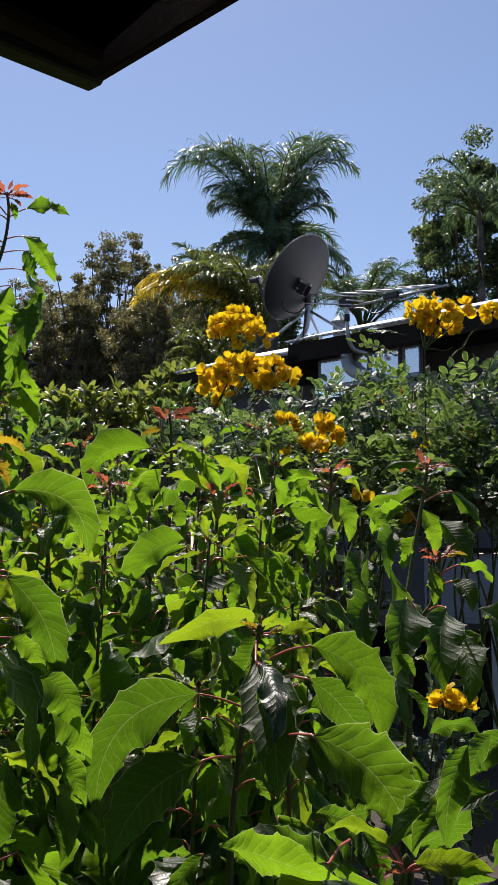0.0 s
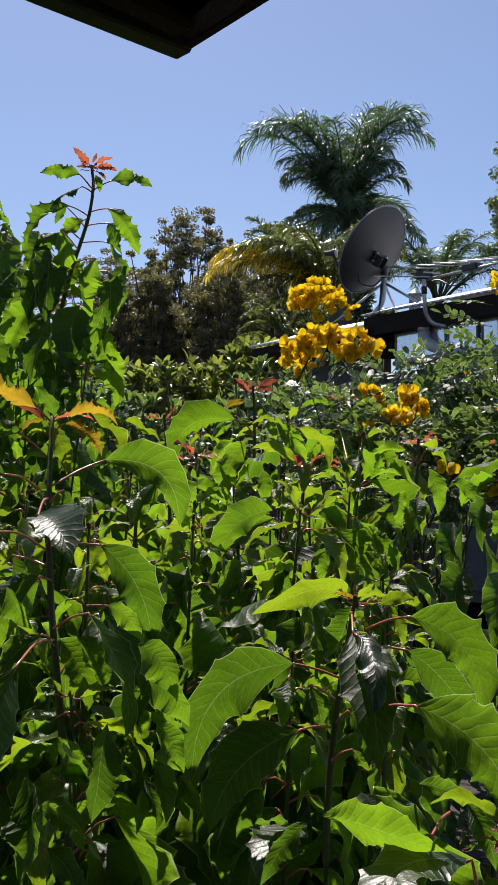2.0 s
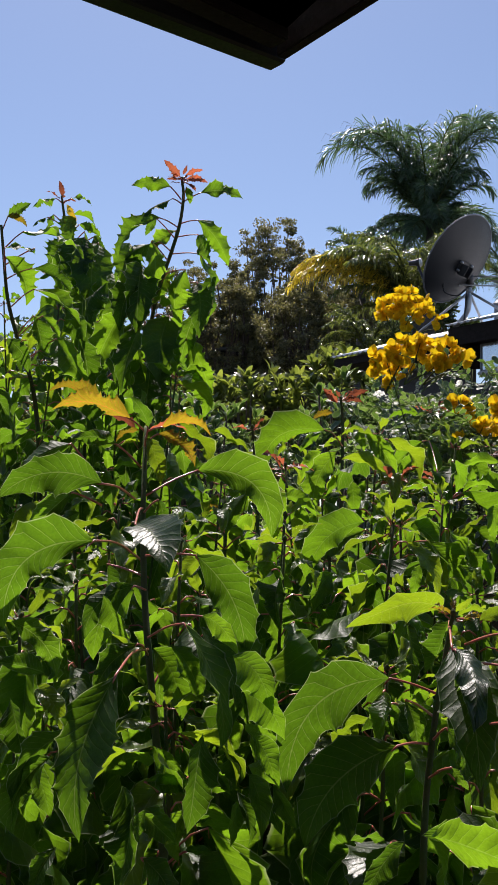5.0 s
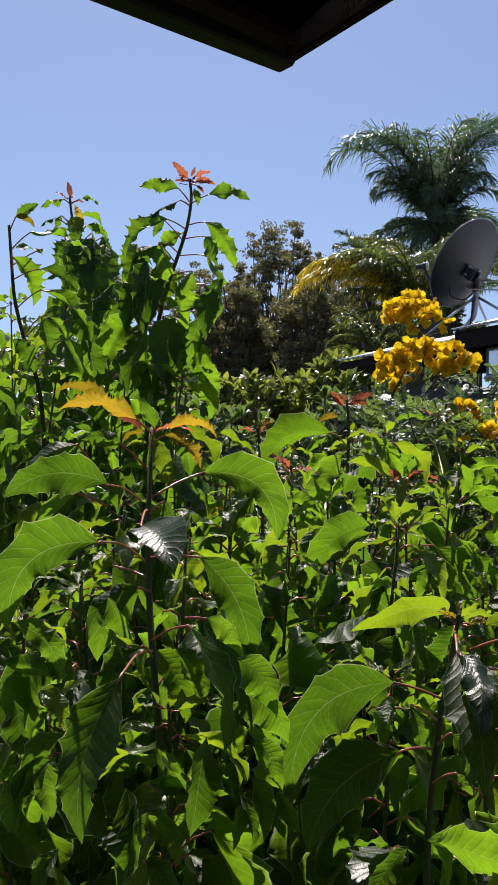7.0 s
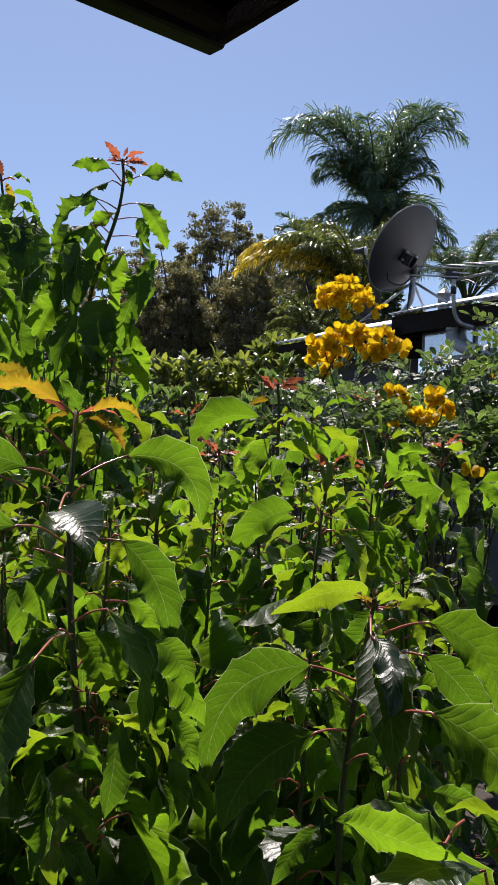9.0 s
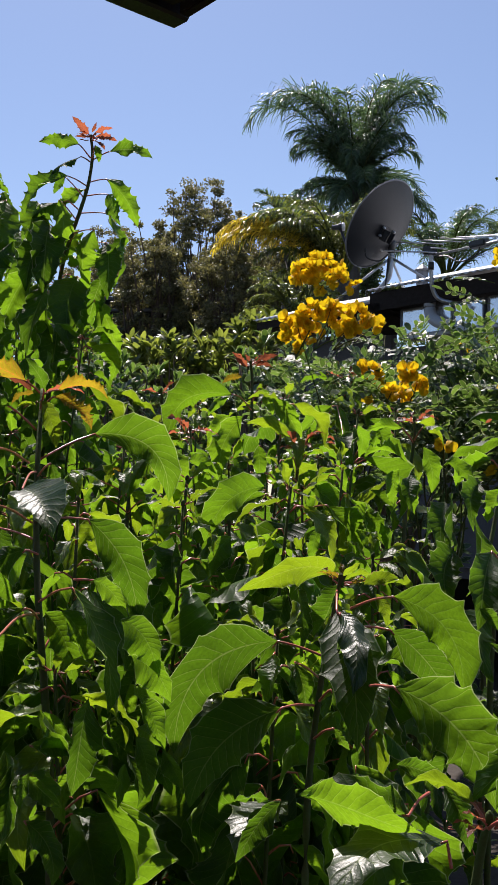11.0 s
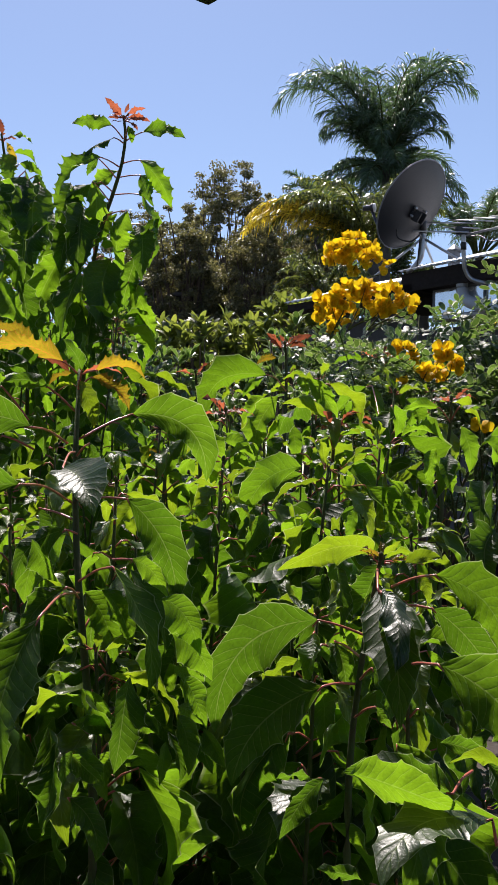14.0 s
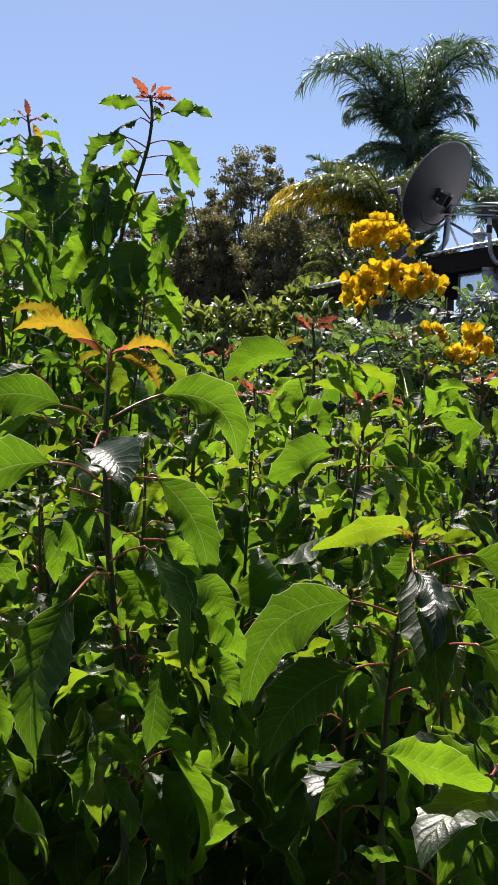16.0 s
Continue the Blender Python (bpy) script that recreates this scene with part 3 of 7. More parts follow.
def tree(name, foot, top, spread, label, leaf, seed, clumps=90, leaves=120, size=0.14, low=0.35, bark=BARK, trunk=0.16, lean=(0, 0), clump=1.0):
    """Trunk, forked limbs and twigs, and leaves in clumps at their ends."""
    rng = random.Random(seed)
    foot = Vector(foot)
    h = top - foot.z
    t = thing(name, foot, label, "tree")
    v, f = [], []
    mid = foot + Vector((lean[0] * 0.4, lean[1] * 0.4, h * low))
    tube_lists(curve_points([foot, foot.lerp(mid, 0.5) + Vector((rng.uniform(-.2, .2), 0, 0)), mid], 4), [trunk * (1 - 0.35 * k / 8) for k in range(9)], 9, v, f)
    under("trunk", from_lists("trunk", v, f, bark), t)
    v, f, tips, sizes = [], [], [], []
    crown_c = foot + Vector((lean[0], lean[1], h * (low + 1) / 2))
    for k in range(clumps):
        a = rng.uniform(0, 2 * math.pi)
        e = rng.uniform(-1, 1)
        q = rng.uniform(0.35, 1.0) ** 0.5
        wob = 0.75 + 0.5 * noise.noise(Vector((math.cos(a) * 1.7, math.sin(a) * 1.7, e * 1.9 + seed)))
        r = math.sqrt(max(0.0, 1 - e * e)) * spread * wob * q
        tips.append(crown_c + Vector((math.cos(a) * r, math.sin(a) * r, e * h * (1 - low) / 2 * (0.8 + 0.25 * wob) * q)))
        sizes.append(rng.uniform(0.28, 0.62) * spread * 0.42 * clump)
    for p in tips[::5]:
        v, f = [], []
        knee = mid.lerp(p, 0.5) + Vector((rng.uniform(-.3, .3), rng.uniform(-.3, .3), rng.uniform(-.1, .4)))
        tube_lists(curve_points([mid, knee, p], 3), [trunk * 0.34 * (1 - k / 7.5) for k in range(7)], 5, v, f)
        under("limb", from_lists("limb", v, f, bark), t)
    v, f = scatter(rng, tips, sizes, leaves, size)
    under("crown", from_lists("crown", v, f, leaf, smooth=False), t, kind="stuff")
    return t


tree("spreading_tree", (-3.9, 30.5, 0), 11.3, 2.3, "dull olive brown tree with an open crown", GUM_LEAF, 11, 620, 90, 0.095, 0.30, lean=(0.2, 0), clump=0.44)
tree("spreading_tree", (-1.9, 32.5, 0), 10.9, 2.2, "dull olive brown tree with an open crown", GUM_LEAF, 12, 520, 90, 0.095, 0.30, clump=0.44)
tree("spreading_tree", (-6.4, 31.0, 0), 10.0, 2.3, "dull olive brown tree with an open crown", GUM_LEAF, 13, 520, 90, 0.095, 0.30, clump=0.44)
tree("dark_tree", (-5.6, 28.0, 0), 7.0, 2.0, "low dark green tree in shade", TREE_LEAF, 20, 80, 170, 0.13, 0.15)
tree("dark_tree", (-9.8, 27.0, 0), 7.4, 2.4, "low dark green tree in shade", TREE_LEAF, 29, 110, 170, 0.13, 0.2)
tree("dark_tree", (-8.6, 30.0, 0), 8.6, 2.0, "dark green tree with an open crown", TREE_LEAF, 14, 60, 140, 0.13, 0.35)
tree("spreading_tree", (-2.6, 27.0, 0), 8.7, 2.0, "dull olive brown tree with a dense crown", GUM_LEAF, 15, 460, 110, 0.085, 0.42, clump=0.5)
tree("spreading_tree", (-4.7, 27.6, 0), 8.9, 1.9, "dull olive brown tree with a dense crown", GUM_LEAF, 25, 460, 110, 0.085, 0.42, clump=0.5)
tree("spreading_tree", (-1.0, 27.5, 0), 8.9, 1.5, "dull olive brown tree with a dense crown", GUM_LEAF, 27, 300, 110, 0.085, 0.42, clump=0.5)
tree("dark_tree", (-0.2, 28.5, 0), 8.6, 2.2, "low dark green tree in shade", TREE_LEAF, 16, 80, 160, 0.13, 0.2)
tree("dark_tree", (0.8, 23.6, 0), 7.7, 1.0, "dark green tree between the palms", TREE_LEAF, 28, 150, 150, 0.10, 0.35)
tree("dark_tree", (3.2, 29.5, 0), 8.4, 1.8, "dark green tree beyond the roof", TREE_LEAF, 17, 60, 140, 0.14, 0.3)
tree("leafy_tree", (4.6, 21.6, 0), 10.4, 1.9, "tall dark green tree beside the palms", TREE_LEAF, 18, 290, 330, 0.09, 0.2, clump=0.75)
tree("leafy_tree", (6.7, 21.6, 0), 11.6, 2.0, "tall dark green tree beside the palms", TREE_LEAF, 19, 260, 320, 0.09, 0.2, clump=0.75)


def frond(rng, base, out, length, rise, droop, lists, leaflets=62, hang=0.55, width=0.028, reach=0.42, stalk=None, fluffy=0.5, late=1.0, tuft=0.16):
    """One arching palm leaf: its rib into stalk's lists, its many narrow leaflets into lists; late: how far out it bends over."""
    verts, faces = lists
    out = Vector((out[0], out[1], 0)).normalized()
    pts = []
    ang, p, steps = rise, Vector(base), 16
    for k in range(steps + 1):
        pts.append(p.copy())
        p = p + (out * math.cos(ang) + Vector((0, 0, math.sin(ang)))) * (length / steps)
        ang -= droop / steps * (late + 1) * ((k + 0.5) / steps) ** late
    tube_lists(pts, [0.022 * (1 - 0.85 * k / steps) + 0.003 for k in range(steps + 1)], 5, *stalk)
    side0 = out.cross(Vector((0, 0, 1)))
    for k in range(leaflets):
        q = tuft + (1 - tuft) * (k + rng.random()) / leaflets
        i = min(int(q * steps), steps - 1)
        p = pts[i].lerp(pts[i + 1], q * steps - i)
        d = (pts[i + 1] - pts[i]).normalized()
        upv = side0.cross(d).normalized()
        for sgn in (-1, 1):
            ln = reach * length * 0.5 * (math.sin(math.pi * min(q * 0.72 + 0.22, 1)) ** 0.6) * rng.uniform(0.7, 1.15)
            way = (side0 * sgn * rng.uniform(0.5, 1.0) + d * rng.uniform(0.5, 0.95) + upv * rng.uniform(-fluffy, fluffy * 1.3)).normalized()
            verts_at, here, go = [], p.copy(), way
            for step in range(3):
                here = here + go * ln / 3
                verts_at.append(here.copy())
                go = (go + Vector((0, 0, -hang * rng.uniform(0.35, 0.75) * (step + 0.6)))).normalized()
            wv = way.cross(Vector((rng.gauss(0, 1), rng.gauss(0, 1), rng.gauss(0.6, 1)))).normalized() * width * 0.5
            n = len(verts)
            verts += [tuple(p - wv * 0.5), tuple(p + wv * 0.5), tuple(verts_at[0] + wv), tuple(verts_at[0] - wv), tuple(verts_at[1] + wv * 0.85), tuple(verts_at[1] - wv * 0.85), tuple(verts_at[2])]
            faces += [(n, n + 1, n + 2, n + 3), (n + 3, n + 2, n + 4, n + 5), (n + 5, n + 4, n + 6)]


def palm(foot, crown_z, fronds, label, seed, length=2.3, trunk=0.15, leaf=PALM_LEAF, **how):
    """fronds: rows of (heading in degrees from +y to +x, rise in degrees, droop in degrees, share of the length, yellow or not)."""
    rng = random.Random(seed)
    foot = Vector(foot)
    t = thing("palm_tree", foot, label, "palm tree", "palms behind the house")
    pts = [foot + Vector((0.05 * math.sin(k * 0.9), 0, crown_z * k / 10)) for k in range(11)]
    tube("trunk", pts, [trunk * (1.25 if k == 0 else 1 - 0.025 * k) for k in range(10)] + [trunk * 0.35], PALM_TRUNK, t, 12)
    for k in range(0, 24, 3):
        z = crown_z * (0.3 + 0.68 * k / 24)
        at = foot + Vector((0.05 * math.sin(z / crown_z * 9), 0, z))
        tube("trunk_ring", [at, at + Vector((0, 0, 0.03))], [trunk * (1.0 - 0.25 * z / crown_z), trunk * (1.04 - 0.25 * z / crown_z)], PALM_TRUNK, t, 10)
    top = pts[-1]
    for head, rise, droop, share, yellow in fronds:
        lists, stalk = ([], []), ([], [])
        out = (math.sin(radians(head)), math.cos(radians(head)))
        frond(rng, top + Vector((out[0] * 0.08, out[1] * 0.08, rng.uniform(-0.15, 0.1))), out, length * share * rng.uniform(0.96, 1.04), radians(rise), radians(droop), lists, stalk=stalk, **how)
        f = under("frond", from_lists("frond", *lists, PALM_YELLOW if yellow else leaf, smooth=False), t)
        under("rib", from_lists("rib", *stalk, STEM), f)
    return t


def ring_of_fronds(rng, n, rise, droop, share=(0.85, 1.05)):
    return [(360 * k / n + rng.uniform(-14, 14), rng.uniform(*rise), rng.uniform(*droop), rng.uniform(*share), 0) for k in range(n)]


_r = random.Random(5)
palm((0.46, 21.0, 0), 8.25, [(-88, 60, 150, 1.06, 0), (-98, 68, 150, 1.0, 0), (-72, 72, 130, 0.95, 0), (-118, 66, 140, 0.9, 0), (-60, 82, 90, 0.80, 0), (-120, 80, 100, 0.80, 0), (-85, 75, 130, 0.9, 0),
                             (86, 70, 140, 0.95, 0), (98, 77, 130, 1.0, 0), (75, 76, 110, 0.95, 0), (112, 72, 150, 0.88, 0), (50, 83, 80, 0.86, 0), (150, 78, 120, 0.74, 0), (10, 82, 80, 0.72, 0), (-165, 70, 130, 0.72, 0), (92, 82, 100, 0.95, 0)]
     + ring_of_fronds(_r, 9, (50, 75), (120, 170), (0.45, 0.65)) + ring_of_fronds(_r, 10, (20, 55), (125, 170), (0.5, 0.62)) + ring_of_fronds(_r, 14, (-55, 20), (50, 100), (0.28, 0.42)) + ring_of_fronds(_r, 12, (-40, -10), (40, 60), (0.5, 0.62)),
     "tall feathery palm with drooping green fronds", 21, 2.85, leaflets=84, hang=1.5, reach=0.62, width=0.020, fluffy=0.48, late=2.1)
palm((0.17, 17.3, 0), 5.55, [(-90, 40, 88, 1.0, 1), (-98, 34, 90, 0.96, 1), (-84, 46, 100, 1.02, 1), (-92, 52, 104, 0.98, 1), (-90, 46, 95, 0.78, 0), (-100, 54, 100, 0.85, 0), (-75, 58, 105, 0.9, 0), (-120, 58, 100, 0.8, 0), (-135, 48, 95, 0.75, 0), (-60, 62, 100, 0.9, 0), (-95, 66, 100, 0.72, 0), (-110, 25, 80, 0.65, 0), (-90, 12, 70, 0.6, 0), (-150, 60, 100, 0.75, 0), (180, 50, 105, 0.75, 0), (160, 62, 105, 0.75, 0), (120, 60, 105, 0.7, 0), (-100, 72, 90, 0.8, 0), (-80, 70, 100, 0.8, 0)] + ring_of_fronds(_r, 8, (40, 80), (80, 115), (0.55, 0.75)),
     "shorter palm with yellowing fronds", 22, 2.3, leaf=PALM_OLIVE, leaflets=90, hang=2.4, reach=0.50, width=0.021, fluffy=0.3, late=1.1)
palm((-0.98, 23.5, 0), 8.05, ring_of_fronds(_r, 24, (10, 80), (60, 110), (0.8, 1.0)), "small dark palm in shade", 23, 1.05, leaflets=60, hang=0.35, width=0.022, fluffy=0.7)
palm((2.35, 21.5, 0), 6.5, ring_of_fronds(_r, 24, (40, 82), (80, 130)), "short palm with arching fronds", 24, 2.0, leaflets=70, width=0.017, fluffy=0.4, hang=1.3)
palm((-0.58, 15.50, 0), 4.54, ring_of_fronds(_r, 24, (15, 65), (70, 120)), "low palm with arching fronds", 25, 0.85, 0.07, leaf=PALM_OLIVE, leaflets=65, hang=1.8, width=0.015, fluffy=0.4)
palm((3.80, 17.0, 0), 7.45, ring_of_fronds(_r, 26, (15, 80), (90, 150), (0.7, 1.05)), "slim palm with hanging fronds", 26, 1.25, 0.085, leaflets=60, width=0.014, fluffy=0.7, hang=1.2)


# ---------------------------------------------------------------- clipped hedge shrubs with rosettes of leaves
def blade(verts, faces, uvs, base, tip, wide, up, sag=0.0):
    """A simple pointed oval leaf of eight corners."""
    a = tip - base
    s = a.cross(up)
    s = s.normalized() * wide * 0.5 if s.length > 1e-6 else Vector((wide * 0.5, 0, 0))
    n = len(verts)
    dn = Vector(up) * -sag
    rows = ((0.0, 0.12), (0.3, 0.85), (0.62, 1.0), (0.86, 0.55))
    for q, w in rows:
        c = base + a * q + dn * (4 * q * (1 - q))
        verts += [tuple(c - s * w + Vector(up) * wide * 0.12 * w), tuple(c), tuple(c + s * w + Vector(up) * wide * 0.12 * w)]
        uvs += [(q, 0.0), (q, 0.5), (q, 1.0)]
    verts.append(tuple(tip + dn * 0.0))
    uvs.append((1.0, 0.5))
    for k in range(3):
        i = n + k * 3
        faces += [(i, i + 1, i + 4, i + 3), (i + 1, i + 2, i + 5, i + 4)]
    i = n + 9
    faces += [(i, i + 1, n + 12), (i + 1, i + 2, n + 12)]


def hedge_shrub(name, centre, size, rosettes, leaf_len, label, seed, leaf=HEDGE_LEAF, wide=0.36, count=9):
    rng = random.Random(seed)
    c = Vector(centre)
    t = thing(name, (c.x, c.y, 0), label, "shrub", "shrubs of the hedge")
    verts, faces, uvs, v, f = [], [], [], [], []
    for k in range(rosettes):
        a, e = rng.uniform(0, 2 * math.pi), rng.uniform(-0.5, 1.0)
        w = 0.8 + 0.35 * noise.noise(Vector((math.cos(a) * 2, math.sin(a) * 2, e * 2 + seed)))
        r = math.sqrt(max(0, 1 - e * e)) * rng.uniform(0.6, 1.0) ** 0.5 * w
        d = Vector((math.cos(a) * r, math.sin(a) * r, e * w))
        p = c + Vector((d.x * size[0], d.y * size[1], d.z * size[2]))
        axis = (Vector((d.x, d.y, d.z * 0.7 + 0.9)) + Vector((rng.gauss(0, .25), rng.gauss(0, .25), 0))).normalized()
        sx, sy = ring_frame(axis)
        for j in range(count):
            g = j * 2.4 + rng.uniform(-.3, .3)
            open_ = rng.uniform(0.45, 1.15)
            o = sx * math.cos(g) + sy * math.sin(g)
            way = (axis * math.cos(open_) + o * math.sin(open_)).normalized()
            b = p - axis * rng.uniform(0, 0.5) * leaf_len + o * 0.01
            ln = leaf_len * rng.uniform(0.7, 1.15)
            blade(verts, faces, uvs, b, b + way * ln, ln * wide, (axis - way * axis.dot(way)).normalized(), -0.1 * ln)
        if k % 6 == 0:
            v, f = [], []
            foot = Vector((c.x + d.x * 0.3 * size[0], c.y + d.y * 0.3 * size[1], c.z - size[2] * 0.5))
            tube_lists([foot, foot.lerp(p, 0.5) + Vector((0, 0, 0.05)), p], [0.022, 0.014, 0.006], 5, v, f)
            under("branch", from_lists("branch", v, f, BARK), t)
    base = Vector((c.x, c.y, 0))
    for k in range(5):
        g = k * 1.3
        v, f = [], []
        tube_lists([base + Vector((0.05 * math.cos(g), 0.05 * math.sin(g), 0)), c + Vector((math.cos(g) * size[0] * 0.3, math.sin(g) * size[1] * 0.3, -size[2] * 0.45))], [0.03, 0.02], 6, v, f)
        under("branch", from_lists("branch", v, f, BARK), t)
    under("foliage", from_lists("foliage", verts, faces, leaf, uvs), t, kind="stuff")


for x, y, z, s, sd in ((-3.3, 13.6, 2.7, (1.0, 0.9, 1.25), 31), (-2.0, 13.3, 2.75, (1.0, 0.9, 1.3), 32), (-0.9, 13.4, 2.85, (0.9, 0.9, 1.35), 33), (-4.6, 13.8, 2.6, (1.0, 0.9, 1.2), 34)):
    hedge_shrub("hedge_shrub", (x, y, z), s, 190, 0.20, "glossy hedge shrub with rosettes of leaves", sd)
for x, y, z, s, sd in ((-2.4, 6.4, 0.95, (0.8, 0.6, 0.95), 51), (-3.3, 7.6, 1.1, (0.9, 0.7, 1.1), 52), (-1.5, 5.8, 0.9, (0.7, 0.5, 0.9), 53), (-0.6, 5.6, 0.9, (0.6, 0.5, 0.9), 54), (-1.6, 8.2, 1.75, (0.9, 0.7, 1.15), 35), (-0.5, 7.6, 1.75, (0.8, 0.7, 1.15), 36), (-2.6, 8.6, 1.75, (0.9, 0.7, 1.1), 37), (0.3, 6.6, 1.6, (0.7, 0.6, 1.05), 38)):
    hedge_shrub("understorey_shrub", (x, y, z), s, 210, 0.11, "dense dark green shrub behind the flowers", sd, SENNA_LEAF, 0.42, 8)

# ---------------------------------------------------------------- flowering shrubs with small round leaflets
def compound_leaf_mesh(name, pairs, seed, length=0.125, size=0.036):
    """A rib along x with pairs of oval leaflets."""
    rng = random.Random(seed)
    verts, faces = tube_lists([(0, 0, 0), (length * 0.5, 0, 0.012), (length, 0, -0.004)], [0.0016, 0.0013, 0.0008], 4)
    uvs = [(0.5, 0.5)] * len(verts)
    for k in range(pairs + 1):
        x = length * (0.25 + 0.75 * k / pairs)
        for sgn in ((-1, 1) if k < pairs else (0,)):
            b = Vector((x, 0, 0.01 * math.sin(math.pi * x / length)))
            way = Vector((0.55, sgn * 1.0, rng.uniform(-0.25, 0.35))).normalized()
            s = size * rng.uniform(0.8, 1.12) * (0.75 + 0.25 * k / pairs)
            up = Vector((rng.uniform(-.3, .3), rng.uniform(-.3, .3), 1))
            up = (up - way * up.dot(way)).normalized()
            sd = way.cross(up) * s * 0.29
            n = len(verts)
            for q, w in ((0, 0.1), (0.22, 0.75), (0.5, 1.0), (0.78, 0.85), (1.0, 0.25)):
                c = b + way * s * (q + 0.08)
                verts += [tuple(c - sd * w + up * 0.003 * w), tuple(c + sd * w + up * 0.003 * w)]
                uvs += [(q, 0.0), (q, 1.0)]
            for j in range(4):
                i = n + j * 2
                faces.append((i, i + 1, i + 3, i + 2))
    return from_lists(name, verts, faces, SENNA_LEAF, uvs)


def blade_uvs(me):
    """The blade coordinates of a mesh, corner by corner."""
    out = [(0.5, 0.5)] * len(me.vertices)
    for loop, at in zip(me.loops, me.uv_layers["blade"].data):
        out[loop.vertex_index] = tuple(at.uv)
    return out


def flower_mesh(name, seed, size=0.0195):
    """Five rounded, cupped petals of uneven size and a small tuft."""
    rng = random.Random(seed)
    verts, faces, uvs = [], [], []
    for k in range(5):
        g = 2 * math.pi * k / 5 + rng.uniform(-.2, .2)
        o = Vector((math.cos(g), math.sin(g), 0))
        sd = Vector((-math.sin(g), math.cos(g), 0))
        cup = rng.uniform(0.5, 1.3)
        s = size * rng.uniform(0.8, 1.15)
        n = len(verts)
        for q in (0.05, 0.3, 0.55, 0.78, 0.93, 1.0):
            r = s * math.sin(q * 1.5) * math.cos(cup * 0.5)
            z = s * q * q * cup
            w = s * 0.66 * (0.2 + 0.8 * math.sin(math.pi / 2 * min(1, q / 0.6))) * (1 - max(0.0, (q - 0.55) / 0.45) ** 2.2) ** 0.5
            for v in (-1, 0, 1):
                verts.append(tuple(o * r + sd * w * v + Vector((0, 0, z + abs(v) * w * 0.35 * cup + rng.uniform(-.001, .001)))))
                uvs.append((q, v * 0.5 + 0.5))
        for r in range(5):
            for c in range(2):
                i = n + r * 3 + c
                faces.append((i, i + 1, i + 4, i + 3))
    for k in range(5):
        g = k * 1.25
        tube_lists([(0, 0, 0), (math.cos(g) * 0.004, math.sin(g) * 0.004, size * 0.5)], [0.0012, 0.0016], 4, verts, faces)
    uvs += [(0.5, 0.5)] * (len(verts) - len(uvs))
    return from_lists(name, verts, faces, PETAL, uvs)


COMPOUND = [compound_leaf_mesh("compound_leaf", p, s) for p, s in ((5, 1), (6, 2), (4, 3), (6, 4), (5, 5))]
COMPOUND_UV = {me.name: blade_uvs(me) for me in COMPOUND}
FLOWERS = [flower_mesh("flower", s) for s in range(5)]


def turned(z, rng, at, scale=1.0):
    """A pose at a point whose z axis looks along z, spun at random."""
    m = Vector(z).to_track_quat("Z", "Y").to_matrix().to_4x4() @ pose(0, 0, 0, 0, 0, rng.uniform(0, 360)) @ Matrix.Scale(scale, 4)
    m.translation = at
    return m


def along_x(way, up, at, scale=1.0):
    x = Vector(way).normalized()
    y = Vector(up).cross(x)
    y = y.normalized() if y.length > 1e-4 else Vector((0, 1, 0))
    z = x.cross(y)
    m = Matrix((x * scale, y * scale, z * scale)).transposed().to_4x4()
    m.translation = at
    return m


